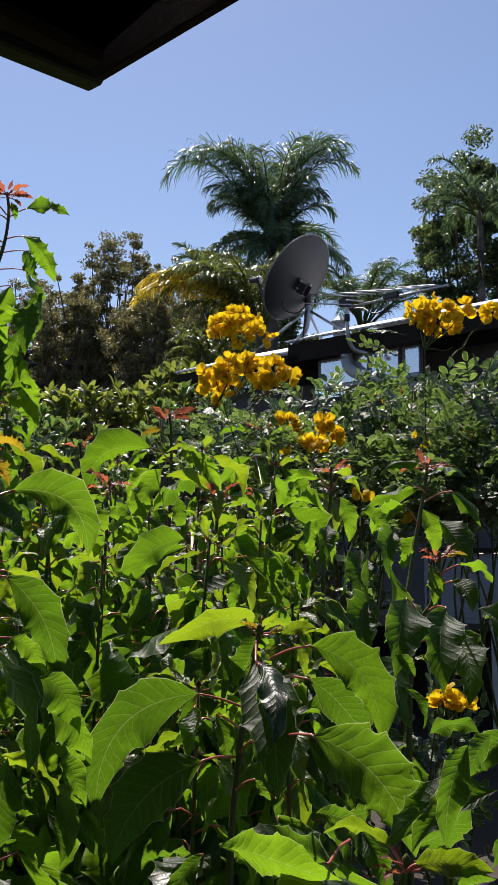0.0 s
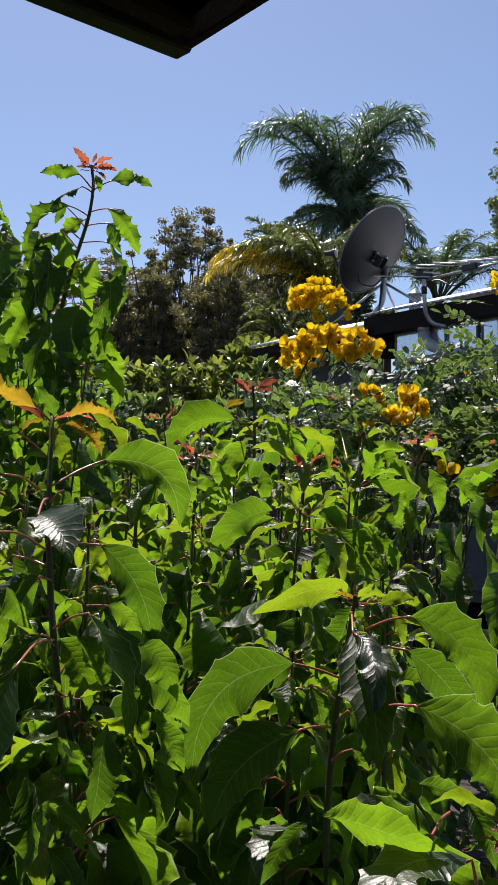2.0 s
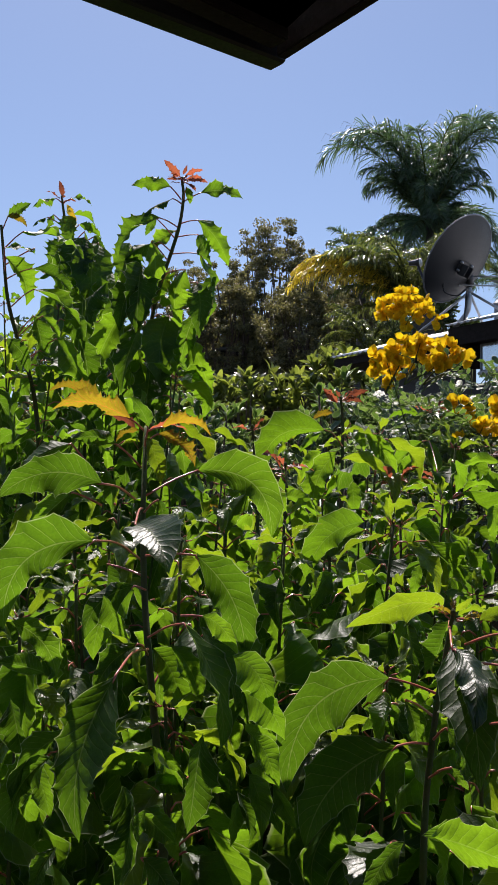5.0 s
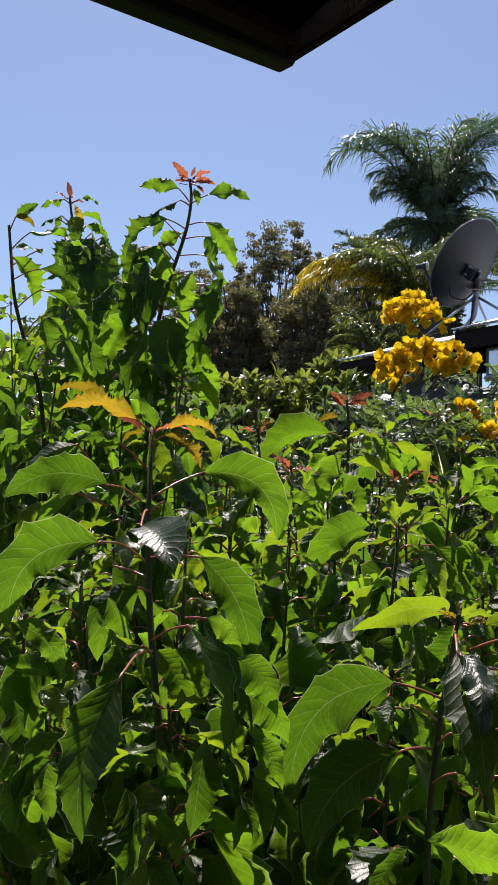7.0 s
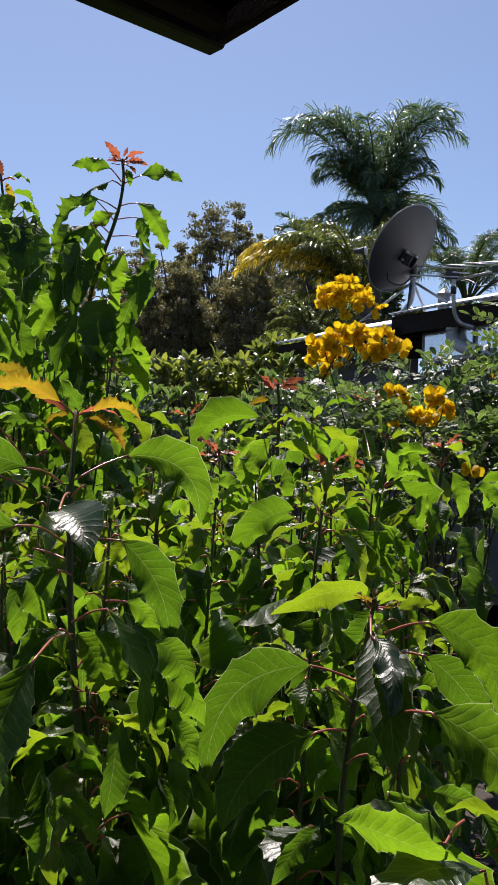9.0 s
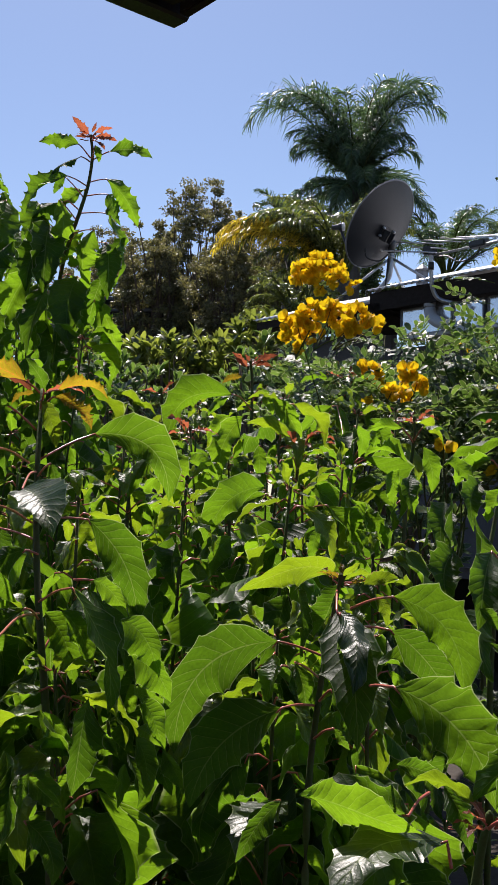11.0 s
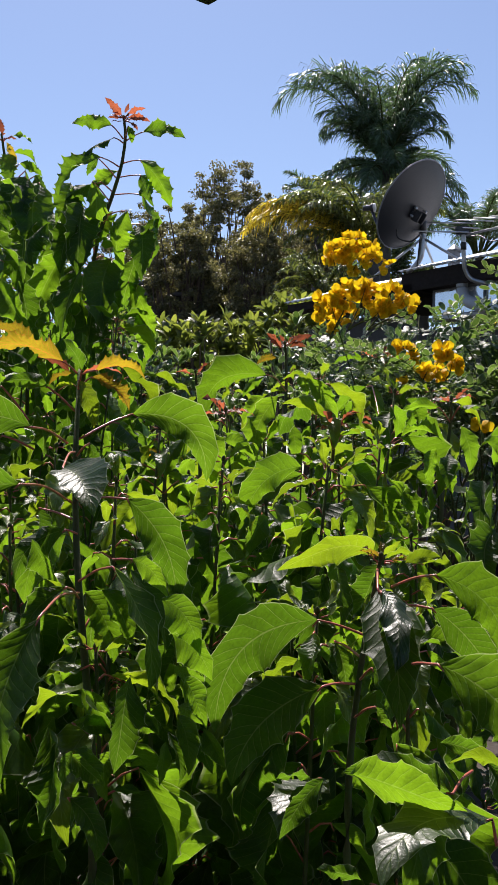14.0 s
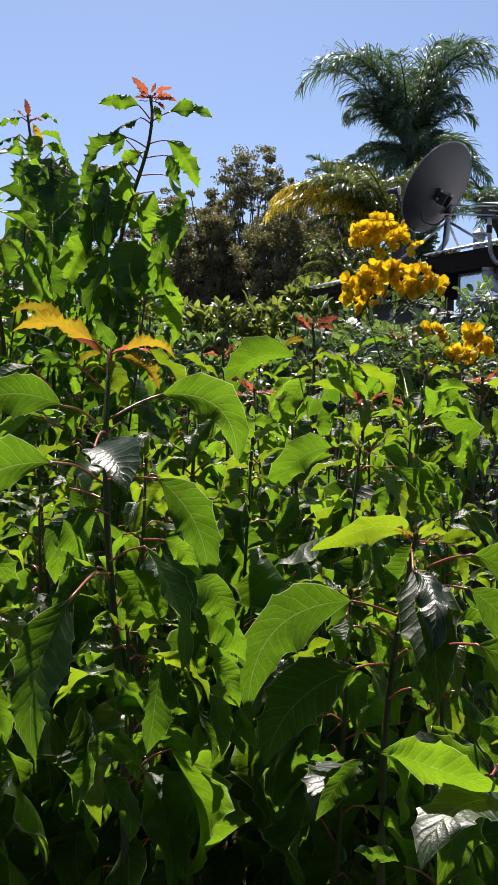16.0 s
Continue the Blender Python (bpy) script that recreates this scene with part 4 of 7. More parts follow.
def senna(foot, clusters, boughs, label, seed, leaves=230, reach=0.16, leafy=0.62, crown=0.175, skirt=0.03):
    """clusters: (place, radius, flowers); boughs: further ends of leafy branches; crown: how steeply the top of the foliage
    rises with y; skirt: the same for its bare underside."""
    rng = random.Random(seed)
    foot = Vector(foot)
    t = thing("flowering_shrub", foot, label, "shrub", "yellow flowering shrubs")
    ends = [Vector(c[0]) for c in clusters] + [Vector(b) for b in boughs]
    mains = []
    # a few stems from the ground, each forking into branches
    stems = []
    for k in range(max(2, len(ends) // 4)):
        mine = ends[k::max(2, len(ends) // 4)]
        mean = sum(mine, Vector()) / len(mine)
        fork = foot.lerp(mean, 0.5) + Vector((rng.uniform(-.08, .08), rng.uniform(0.0, .12), 0.10))
        line = curve_points([foot, foot.lerp(fork, 0.5) + Vector((rng.uniform(-.05, .05), 0.05, 0.05)), fork], 5)
        tube("stem", line, [0.012 - 0.0004 * j for j in range(len(line))], STEM, t, 7)
        stems.append((fork, mine))
    for fork, mine in stems:
        for e in mine:
            near = [a for a in ends[:ends.index(e)] if (a - e).length < 0.13]
            if near:        # a side spray of a head of flowers further down the bough
                root = near[0] - Vector((0, -0.01, 0.10))
                pts = curve_points([root, root.lerp(e, 0.35) + Vector((0, 0.01, 0.0)), root.lerp(e, 0.7) - Vector((0, 0, 0.01)), e], 5)
                tube("branch", pts, [0.0030 * (1 - 0.6 * k / 15) for k in range(16)], STEM, t, 5)
                continue
            knee2 = fork.lerp(e, 0.6) + Vector((rng.uniform(-.08, .08), rng.uniform(-.08, .08), 0.04))
            pts = curve_points([fork, fork.lerp(knee2, 0.5) + Vector((rng.uniform(-.05, .05), rng.uniform(-.05, .05), 0.03)), knee2, e], 5)
            mains.append(pts)
            tube("branch", pts, [0.0048 * (1 - 0.7 * k / 15) for k in range(16)], STEM, t, 6)
    spare = ([], [], [])
    singly = 0
    for k in range(leaves):
        pts = mains[rng.randrange(len(mains))]
        q = 1 - min(0.98, rng.random() ** 1.3 * leafy * 1.6)
        i = min(int(q * 15), 14)
        p = pts[i].lerp(pts[i + 1], q * 15 - i) - Vector((0, 0, 0.03 if q > 0.9 else 0))
        out = Vector((rng.gauss(0, 1), rng.gauss(0, 1), rng.gauss(0.25, 0.6))).normalized()
        at = p + out * rng.uniform(0.0, reach) * (0.35 if q > 0.93 else 1)
        if at.z + out.z * 0.1 > 1.6 + at.y * (crown + 0.02 * noise.noise(at * 9)) or at.z < 1.6 + at.y * (skirt + 0.02 * noise.noise(at * 7)):
            continue
        if any((at + out * 0.07 - Vector(c[0])).length < c[1] * 1.15 + 0.03 or (at.y < c[0][1] and abs(at.x + out.x * 0.07 - c[0][0]) < c[1] + 0.05 and abs(at.z + out.z * 0.07 - c[0][2]) < c[1] + 0.05) for c in clusters):
            continue
        me = COMPOUND[rng.randrange(5)]
        m = along_x(out, (rng.gauss(0, .5), rng.gauss(-0.1, .5), 1), at, rng.uniform(0.75, 1.15))
        if singly < 200:
            singly += 1
            under("leaf", me, t, m)
        else:
            n = len(spare[0])
            spare[0].extend(tuple(m @ v.co) for v in me.vertices)
            spare[1].extend(tuple(n + i for i in p.vertices) for p in me.polygons)
            spare[2].extend(COMPOUND_UV[me.name])
    if spare[0]:
        under("foliage", from_lists("foliage", *spare[:2], SENNA_LEAF, spare[2]), t, kind="stuff")
    for place_, radius, n in clusters:
        c = Vector(place_)
        for k in range(int(n * 1.45)):
            d = Vector((rng.gauss(0, 1), rng.gauss(0, 1), rng.gauss(0.15, 0.8))).normalized()
            p = c + Vector((d.x, d.y, d.z * 0.8)) * radius * rng.uniform(0.35, 1.05)
            under("flower", FLOWERS[rng.randrange(5)], t, turned(d + Vector((0, 0, 0.35)), rng, p, rng.uniform(0.75, 1.1)))
    return t


senna((0.12, 4.3, 0), [((-0.086, 3.837, 2.464), 0.056, 16), ((-0.002, 3.874, 2.466), 0.054, 15), ((-0.049, 3.886, 2.508), 0.045, 10), ((-0.033, 3.802, 2.404), 0.041, 9), ((0.029, 3.802, 2.435), 0.029, 6), ((-0.118, 3.860, 2.448), 0.029, 6), ((0.094, 3.849, 2.409), 0.019, 3), ((-0.102, 3.088, 2.137), 0.034, 10), ((-0.049, 3.090, 2.164), 0.037, 11), ((0.007, 3.198, 2.179), 0.037, 11), ((0.084, 3.149, 2.170), 0.041, 12), ((-0.070, 3.161, 2.125), 0.034, 9), ((-0.127, 3.207, 2.115), 0.024, 6), ((0.049, 3.114, 2.129), 0.027, 7), ((0.129, 3.207, 2.157), 0.017, 4), ((-0.002, 3.162, 2.198), 0.024, 6), ((-0.095, 3.125, 2.080), 0.015, 3)],
      [(0.2, 3.75, 2.08), (0.0, 3.9, 2.15), (-0.12, 3.6, 2.02), (0.14, 3.4, 2.03), (0.3, 3.7, 2.0), (0.2, 3.2, 1.95)], "yellow flowering shrub with small round leaflets", 41, 560, 0.17, 0.6, 0.168)
senna((0.35, 4.0, 0), [((0.118, 3.258, 2.032), 0.024, 6), ((0.146, 3.257, 2.007), 0.015, 3), ((0.235, 3.179, 2.010), 0.019, 5), ((0.257, 3.190, 1.976), 0.024, 6), ((0.181, 3.159, 1.947), 0.024, 6), ((0.218, 3.229, 1.958), 0.019, 4), ((0.116, 3.222, 1.914), 0.009, 1), ((0.321, 3.035, 1.789), 0.013, 2), ((0.332, 3.094, 1.771), 0.013, 2), ((0.478, 3.112, 1.706), 0.013, 2)],
      [(0.45, 3.7, 2.06), (0.55, 3.9, 2.1), (0.36, 3.5, 2.0), (0.5, 3.5, 1.97), (0.28, 3.5, 1.9), (0.55, 3.6, 1.9), (0.4, 3.4, 1.8), (0.48, 3.8, 2.2), (0.38, 3.7, 2.15), (0.56, 3.6, 2.15), (0.28, 3.7, 2.22), (0.45, 3.6, 2.2), (0.55, 3.5, 2.18), (0.60, 3.9, 2.26), (0.2, 3.9, 2.24), (0.36, 3.9, 2.26)], "yellow flowering shrub in the middle of the bed", 42, 900, 0.17, 0.55, 0.175)
senna((0.75, 3.7, 0), [((0.532, 3.131, 2.331), 0.038, 11), ((0.583, 3.098, 2.337), 0.038, 11), ((0.647, 3.122, 2.343), 0.029, 7), ((0.568, 3.161, 2.294), 0.029, 8), ((0.518, 3.170, 2.367), 0.022, 5), ((0.627, 3.199, 2.321), 0.024, 6), ((0.549, 3.177, 2.386), 0.021, 4), ((0.714, 3.070, 2.334), 0.022, 5), ((0.536, 4.053, 2.229), 0.026, 5), ((0.502, 4.009, 2.231), 0.018, 2), ((0.606, 4.067, 2.235), 0.022, 4), ((0.559, 3.252, 1.940), 0.014, 2), ((0.605, 3.293, 1.935), 0.019, 4), ((0.586, 3.235, 1.845), 0.014, 2), ((0.527, 3.209, 1.979), 0.011, 1)],
      [(0.62, 3.15, 2.24), (0.72, 3.2, 2.2), (0.58, 3.4, 2.05), (0.8, 3.3, 2.1), (0.68, 3.1, 2.0), (0.78, 3.0, 1.9), (0.66, 3.6, 2.1), (0.74, 3.4, 2.2), (0.70, 3.3, 2.30), (0.78, 3.3, 2.26), (0.85, 3.4, 2.28), (0.66, 3.2, 2.24), (0.80, 3.1, 2.14), (0.74, 3.2, 2.06)], "tall yellow flowering shrub against the house", 43, 820, 0.17, 0.55, 0.222)
senna((0.62, 2.9, 0), [((0.440, 2.463, 1.298), 0.011, 2), ((0.445, 2.462, 1.272), 0.014, 3), ((0.483, 2.479, 1.270), 0.015, 3), ((0.494, 2.465, 1.263), 0.011, 2)], [(0.5, 2.6, 1.2), (0.4, 2.7, 1.15), (0.58, 2.6, 1.15)], "low yellow flowering shrub at the front", 44, 60, skirt=-1.0)
senna((0.95, 3.5, 0), [((0.70, 3.25, 1.98), 0.03, 3)], [(0.68, 3.1, 1.98), (0.66, 3.0, 1.86), (0.74, 3.05, 1.92), (0.80, 3.2, 2.05), (0.62, 3.2, 1.88), (0.72, 2.95, 1.84), (0.78, 3.1, 2.12), (0.58, 3.1, 1.82)], "flowering shrub with pale glossy round leaflets", 45, 380, 0.14, 0.28)


# ---------------------------------------------------------------- poinsettias
def leaf_mesh(name, material, seed, lobes=(4, 5), fold=0.22, wave=0.10, bite=0.20, bend=0.15, half=3, sweep=0.12):
    """A leaf along x, 1 long: a margin drawn out into sharp points with hollow arcs between them, its midrib a bow,
    its halves folded along the midrib, puckered between the side veins, its edge ruffled."""
    rng = random.Random(seed)
    sides, us = [], {0.0, 0.02, 0.06, 0.12, 0.19, 0.26, 0.33, 0.40, 0.47, 0.54, 0.61, 0.68, 0.75, 0.82, 0.88, 0.93, 0.97, 1.0}
    for n in lobes:
        spots = [round(0.20 + 0.66 * (k + 0.5 + rng.uniform(-.26, .26)) / n, 4) for k in range(n)]
        sides.append((spots, [rng.uniform(0.5, 1.35) for _ in range(n + 1)]))
        us |= {q + d for q in spots for d in (-0.022, 0.0, 0.024)}
    us = sorted(round(u, 4) for u in us)
    us = [u for k, u in enumerate(us) if k == 0 or u - us[k - 1] > 0.004 or any(abs(u - q) < 1e-6 for q in sides[0][0] + sides[1][0])]

    def env(u):
        return math.sin(math.pi / 2 * min(1.0, u / 0.42)) ** 1.05 * (1.0 if u < 0.42 else max(0.0, 1 - ((u - 0.42) / 0.58) ** 1.6))

    def reach(side, u):
        spots, amp = sides[side]
        v = env(u)
        marks = spots + [1.0]
        if u <= spots[0]:
            return v + 0.26 * bite * amp[0] * max(0.0, 1 - (spots[0] - u) / 0.05) ** 2 * (0.45 + 0.55 * v)
        for k, q in enumerate(spots):
            if u <= marks[k + 1]:
                t = (u - q) / (marks[k + 1] - q)
                hollow = (1 - (2 * t - 1) ** 2) ** 0.75 * (0.4 if k + 1 == len(spots) else 0.9)
                point = max(0.0, 1 - t / 0.24) ** 2 * amp[k] + (max(0.0, 1 - (1 - t) / 0.24) ** 2 * amp[k + 1] if k + 1 < len(spots) else 0)
                return v * (1 - bite * 0.58 * amp[k] * hollow) + 0.26 * bite * point * (0.45 + 0.55 * v)
        return v
    cols = [-1.0] + [k / half * 0.9 for k in range(-half, half + 1)] + [1.0]
    wide_n = len(cols)
    ph, ph2 = rng.uniform(0, 6.28), rng.uniform(0, 6.28)
    turn = rng.uniform(-0.45, 0.45)
    roll = rng.uniform(-0.012, 0.030)
    lean = rng.uniform(0.75, 1.25)
    verts, faces, uvs = [], [], []
    for u in us:
        slope = 4 * sweep * (1 - 2 * u)
        dn = math.hypot(1, slope)
        for c in cols:
            side = 0 if c < 0 else 1
            w = 0.30 * reach(side, u) * abs(c)
            y = w * (1 if c > 0 else -1) * (lean if c > 0 else 2 - lean)
            z = bend * 4 * u * (1 - u) * (0.6 + 0.8 * u) / 1.1
            z += fold * w * (1 - 0.3 * u)
            z += wave * (abs(c) ** 2.0) * 0.5 * (math.sin(u * 13 + (ph2 if side else ph)) - 0.3) * (0.3 + 0.7 * env(u))
            z += 0.011 * math.sin(u * 40 - abs(c) * 4) * abs(c) ** 0.5 * env(u)
            z += turn * y * u
            if abs(c) > 0.99:
                z += roll * env(u) + 0.007 * math.sin(u * 23 + ph)
            verts.append((u - y * slope / dn, sweep * 4 * u * (1 - u) + y / dn, z))
            uvs.append((u, c * 0.5 + 0.5))
    for r in range(len(us) - 1):
        for c in range(wide_n - 1):
            i = r * wide_n + c
            faces.append((i, i + 1, i + wide_n + 1, i + wide_n))
    return from_lists(name, verts, faces, material, uvs)


LOBES = ((4, 3), (3, 4), (5, 4), (3, 3), (4, 5), (4, 4), (3, 5), (5, 5))
FOLDS, WAVES = (0.25, -0.5, 0.7, -0.25, 0.6, 0.15, -0.7, 0.9), (0.12, 0.18, 0.14, 0.20)
GREEN = [leaf_mesh("leaf", LEAF, 100 + k, LOBES[k % 8], FOLDS[k % 8], WAVES[k % 4], (0.24, 0.32, 0.20, 0.28)[k % 4], sweep=(0.10, 0.17, 0.06, 0.22)[k % 4]) for k in range(16)]
BED = [leaf_mesh("leaf", LEAF, 500 + k, LOBES[(k + 1) % 8], FOLDS[(k + 3) % 8], WAVES[k % 4], (0.22, 0.28, 0.2, 0.26)[k % 4], half=2, sweep=(0.04, 0.12, 0.20)[k % 3]) for k in range(12)]


def recoloured(meshes, material):
    """The same blades in another material."""
    out = []
    for me in meshes:
        c = me.copy()
        c.materials[0] = material
        out.append(c)
    return out


# the light sets wear the leaf colour with sunlight painted in
LIGHT, BED_LIGHT = recoloured(GREEN, LEAF_SUNLIT), recoloured(BED, LEAF_SUNLIT)
YOUNG = [leaf_mesh("leaf", LEAF_YOUNG, 200 + k, LOBES[k], 0.3, 0.12, 0.22, sweep=0.14) for k in range(5)]
ORANGE = [leaf_mesh("leaf", LEAF_ORANGE, 300 + k, ((8, 7), (7, 8), (8, 8), (7, 7))[k], 0.4, 0.10, 0.50, sweep=0.10) for k in range(4)]
RED = [leaf_mesh("bract", BRACT, 400 + k, LOBES[k % 4], 0.35, 0.14, 0.45, sweep=0.05) for k in range(5)]
TALL = [leaf_mesh("leaf", LEAF, 700 + k, ((5, 6), (6, 5), (5, 5), (4, 6))[k % 4], (0.6, -0.6, 0.9, 0.3)[k % 4], WAVES[k % 4], (0.42, 0.5, 0.36, 0.46)[k % 4], sweep=(0.08, 0.16, 0.03)[k % 3]) for k in range(8)]
TALL_LIGHT = recoloured(TALL, LEAF_SUNLIT)
KINDS = {"shiny": recoloured(GREEN[:4], LEAF_SHINY), "tall": TALL, "tall_light": TALL_LIGHT, "green": GREEN, "bed": BED, "light": LIGHT, "bed_light": BED_LIGHT, "young": YOUNG, "orange": ORANGE, "red": RED}
BEND0 = 0.15
pick = random.Random(77)


def leaf(plant, base, tip, normal, wide=0.6, bend=0.15, kind="green", stalk=None, shape=None, thick=0.0017, bow=None, fold=0.3, wave=0.14, lobes=(4, 4)):
    """A leaf of a plant from base to tip, its upper side towards normal; stalk: where its petiole leaves the stem;
    bow: a blade of its own, arched by that share of its length."""
    base, tip = Vector(base), Vector(tip)
    x = tip - base
    ln = x.length
    x.normalize()
    n = Vector(normal)
    n = n - x * n.dot(x)
    if n.length < 1e-4:
        n = x.orthogonal()
    n.normalize()
    turn = pick.uniform(-1.0, 1.0) * (0.75 if kind in ("tall", "tall_light") else 0.45 if bow is None else 0.15)
    n = n * math.cos(turn) + n.cross(x) * math.sin(turn)
    y = n.cross(x)
    if y.z < 0:         # blades sag: the middle stands above the line from base to tip
        y = -y
    bend = max(0.03, bend)
    zs = ln * min(0.5 + 0.5 * bend / BEND0, 1.8)
    wide = 0.24 + 0.31 * wide if bow is None else wide * 0.86
    m = Matrix((x * ln, y * ln * wide / 0.60, n * zs)).transposed().to_4x4()
    m.translation = base
    meshes = KINDS[kind]
    if bow is None:
        me = meshes[pick.randrange(len(meshes)) if shape is None else shape % len(meshes)]
    else:
        me = leaf_mesh("leaf", meshes[0].materials[0], pick.randrange(10000), lobes, fold, wave, 0.26, sweep=bow * 0.60 / wide)
    ob = under("bract" if kind == "red" else "leaf", me, plant, m)
    if stalk is not None:
        s = Vector(stalk)
        mid = s.lerp(base, 0.55) + Vector((0, 0, 0.03 * (base - s).length))
        v, f = tube_lists(curve_points([s, mid, base], 4) + [base + x * ln * 0.06 + n * zs * 0.02], [thick * 1.15] * 4 + [thick] * 5 + [thick * 0.5], 5)
        under("leaf_stalk", from_lists("leaf_stalk", v, f, STALK), plant)
    return ob


def crown_tip(plant, top, rng, size=0.05, n=8, kind="red", up=(0, 0, 1)):
    """Small coloured leaves and a knot of buds at the end of a stem."""
    up = Vector(up).normalized()
    sx, sy = ring_frame(up)
    top = Vector(top)
    for k in range(n):
        g = k * 2.4 + rng.uniform(-.3, .3)
        o = sx * math.cos(g) + sy * math.sin(g)
        e = rng.uniform(-0.25, 0.6)
        way = (o * math.cos(e) + up * math.sin(e)).normalized()
        ln = size * rng.uniform(0.5, 1.15)
        b = top + o * 0.006 - up * rng.uniform(0, 0.01)
        leaf(plant, b + way * 0.01, b + way * (0.01 + ln), up - way * 0.3, rng.uniform(0.15, 0.45), rng.uniform(0.05, 0.25), kind, b, thick=0.0012)
    v, f = tube_lists([top - up * 0.004, top, top + up * 0.004, top + up * 0.008], [0.003, 0.0042, 0.004, 0.001], 7)
    under("bud", from_lists("bud", v, f, STEM), plant)


def stem_of(plant, points, thick=0.008):
    pts = curve_points(points, 5)
    n = len(pts) - 1
    v, f = tube_lists(pts, [thick * (1 - 0.55 * k / n) for k in range(n + 1)], 8)
    under("stem", from_lists("stem", v, f, STEM), plant)
    return pts


def poinsettia(label, points, thick=0.008):
    """A plant with its stem through the points, from the ground up."""
    p = thing("poinsettia", points[0], label, "shrub", "poinsettias in the bed")
    return p, stem_of(p, points, thick)


def dressed(plant, pts, rng, count=26, size=0.15, below=0.85, droop=(0.2, 1.15), petiole=0.05, above=0.0, light=0.5):
    """Leaves spiralling down a stem from its top, the older ones larger and hanging lower."""
    length = [0.0]
    for a, b in zip(pts[::-1][:-1], pts[::-1][1:]):
        length.append(length[-1] + (a - b).length)
    rev = pts[::-1]
    g = rng.uniform(0, 6.28)
    sv, sf = [], []
    for k in range(count):
        q = ((k + rng.random() * 0.6) / count) ** 1.25
        want = above + 0.03 + below * q
        i = next((j for j in range(len(length) - 1) if length[j + 1] > want), len(length) - 2)
        t = min(1.0, (want - length[i]) / max(length[i + 1] - length[i], 1e-5))
        p = rev[i].lerp(rev[i + 1], t)
        g += 2.4 + rng.uniform(-.35, .35)
        o = Vector((math.cos(g), math.sin(g), 0))
        dr = min(1.6, droop[0] + (droop[1] - droop[0]) * min(1, q * 2.6) + rng.uniform(-.4, .3))
        pet = petiole * rng.uniform(0.6, 1.3) * min(1, 0.4 + q * 2)
        b = p + o * pet + Vector((0, 0, pet * rng.uniform(0.2, 0.7)))
        ln = size * rng.uniform(0.7, 1.2) * min(1.0, 0.45 + q * 2.2)
        way = o * math.cos(dr) + Vector((0, 0, -math.sin(dr)))
        side = o.cross(Vector((0, 0, 1)))
        way = (way + side * rng.uniform(-.35, .35)).normalized()
        nrm = Vector((0, 0, 1)) * math.cos(dr) + o * math.sin(dr) + side * rng.uniform(-.5, .5)
        nrm = nrm.normalized() * 0.7 + _sd * rng.uniform(0.0, 0.45)      # blades turn to the sun
        # light: share of leaves that take the sunlit colour
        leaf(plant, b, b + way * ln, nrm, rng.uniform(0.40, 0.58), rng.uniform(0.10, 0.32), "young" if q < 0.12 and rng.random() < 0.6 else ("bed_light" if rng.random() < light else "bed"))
        tube_lists([p, p.lerp(b, 0.55) + Vector((0, 0, 0.006)), b, b + way * ln * 0.08], [0.0019, 0.0017, 0.0016, 0.0008], 4, sv, sf)
    under("stalk_spray", from_lists("stalk_spray", sv, sf, STALK), plant, kind="stuff")

# ---------------------------------------------------------------- the poinsettias in front, leaf by leaf

p, line = poinsettia("tall poinsettia with a red tip against the sky", [(-0.806, 2.953, 0.000), (-0.803, 2.941, 0.675), (-0.801, 2.930, 1.265), (-0.799, 2.923, 1.686), (-0.786, 2.910, 1.910), (-0.759, 2.854, 2.126), (-0.734, 2.814, 2.245), (-0.707, 2.800, 2.328), (-0.684, 2.789, 2.388), (-0.660, 2.773, 2.458), (-0.647, 2.753, 2.527), (-0.649, 2.737, 2.572)], 0.0085)
leaf(p, (-0.650, 2.716, 2.571), (-0.690, 2.691, 2.611), (0.13, -0.88, -0.20), 0.52, 0.10, "red", stalk=(-0.650, 2.738, 2.569), shape=1)
leaf(p, (-0.633, 2.721, 2.566), (-0.577, 2.735, 2.559), (0.11, -0.81, 0.10), 0.44, 0.15, "red", stalk=(-0.650, 2.738, 2.569), shape=2)
leaf(p, (-0.642, 2.746, 2.583), (-0.593, 2.749, 2.600), (-0.10, 0.57, 0.81), 0.36, 0.10, "red", stalk=(-0.649, 2.737, 2.572))
leaf(p, (-0.662, 2.754, 2.578), (-0.695, 2.747, 2.577), (-0.10, 0.57, 0.81), 0.34, 0.10, "red", stalk=(-0.649, 2.737, 2.572))
leaf(p, (-0.626, 2.717, 2.551), (-0.608, 2.727, 2.533), (0.14, -0.95, -0.41), 0.59, 0.10, "red", stalk=(-0.648, 2.739, 2.566))
leaf(p, (-0.648, 2.743, 2.587), (-0.635, 2.736, 2.612), (0.14, -0.95, -0.41), 0.39, 0.10, "red")
leaf(p, (-0.664, 2.761, 2.586), (-0.685, 2.752, 2.597), (-0.10, 0.57, 0.81), 0.36, 0.10, "red")
leaf(p, (-0.676, 2.719, 2.546), (-0.779, 2.694, 2.544), (-0.10, 0.57, 0.81), 0.60, 0.15, "tall_light", stalk=(-0.653, 2.754, 2.521))
leaf(p, (-0.599, 2.739, 2.533), (-0.485, 2.763, 2.522), (0.22, -0.78, 0.59), 0.60, 0.18, "tall", stalk=(-0.649, 2.757, 2.515))
leaf(p, (-0.628, 2.700, 2.536), (-0.621, 2.716, 2.495), (0.14, -0.95, -0.41), 0.78, 0.10, "tall_light", stalk=(-0.649, 2.756, 2.517))
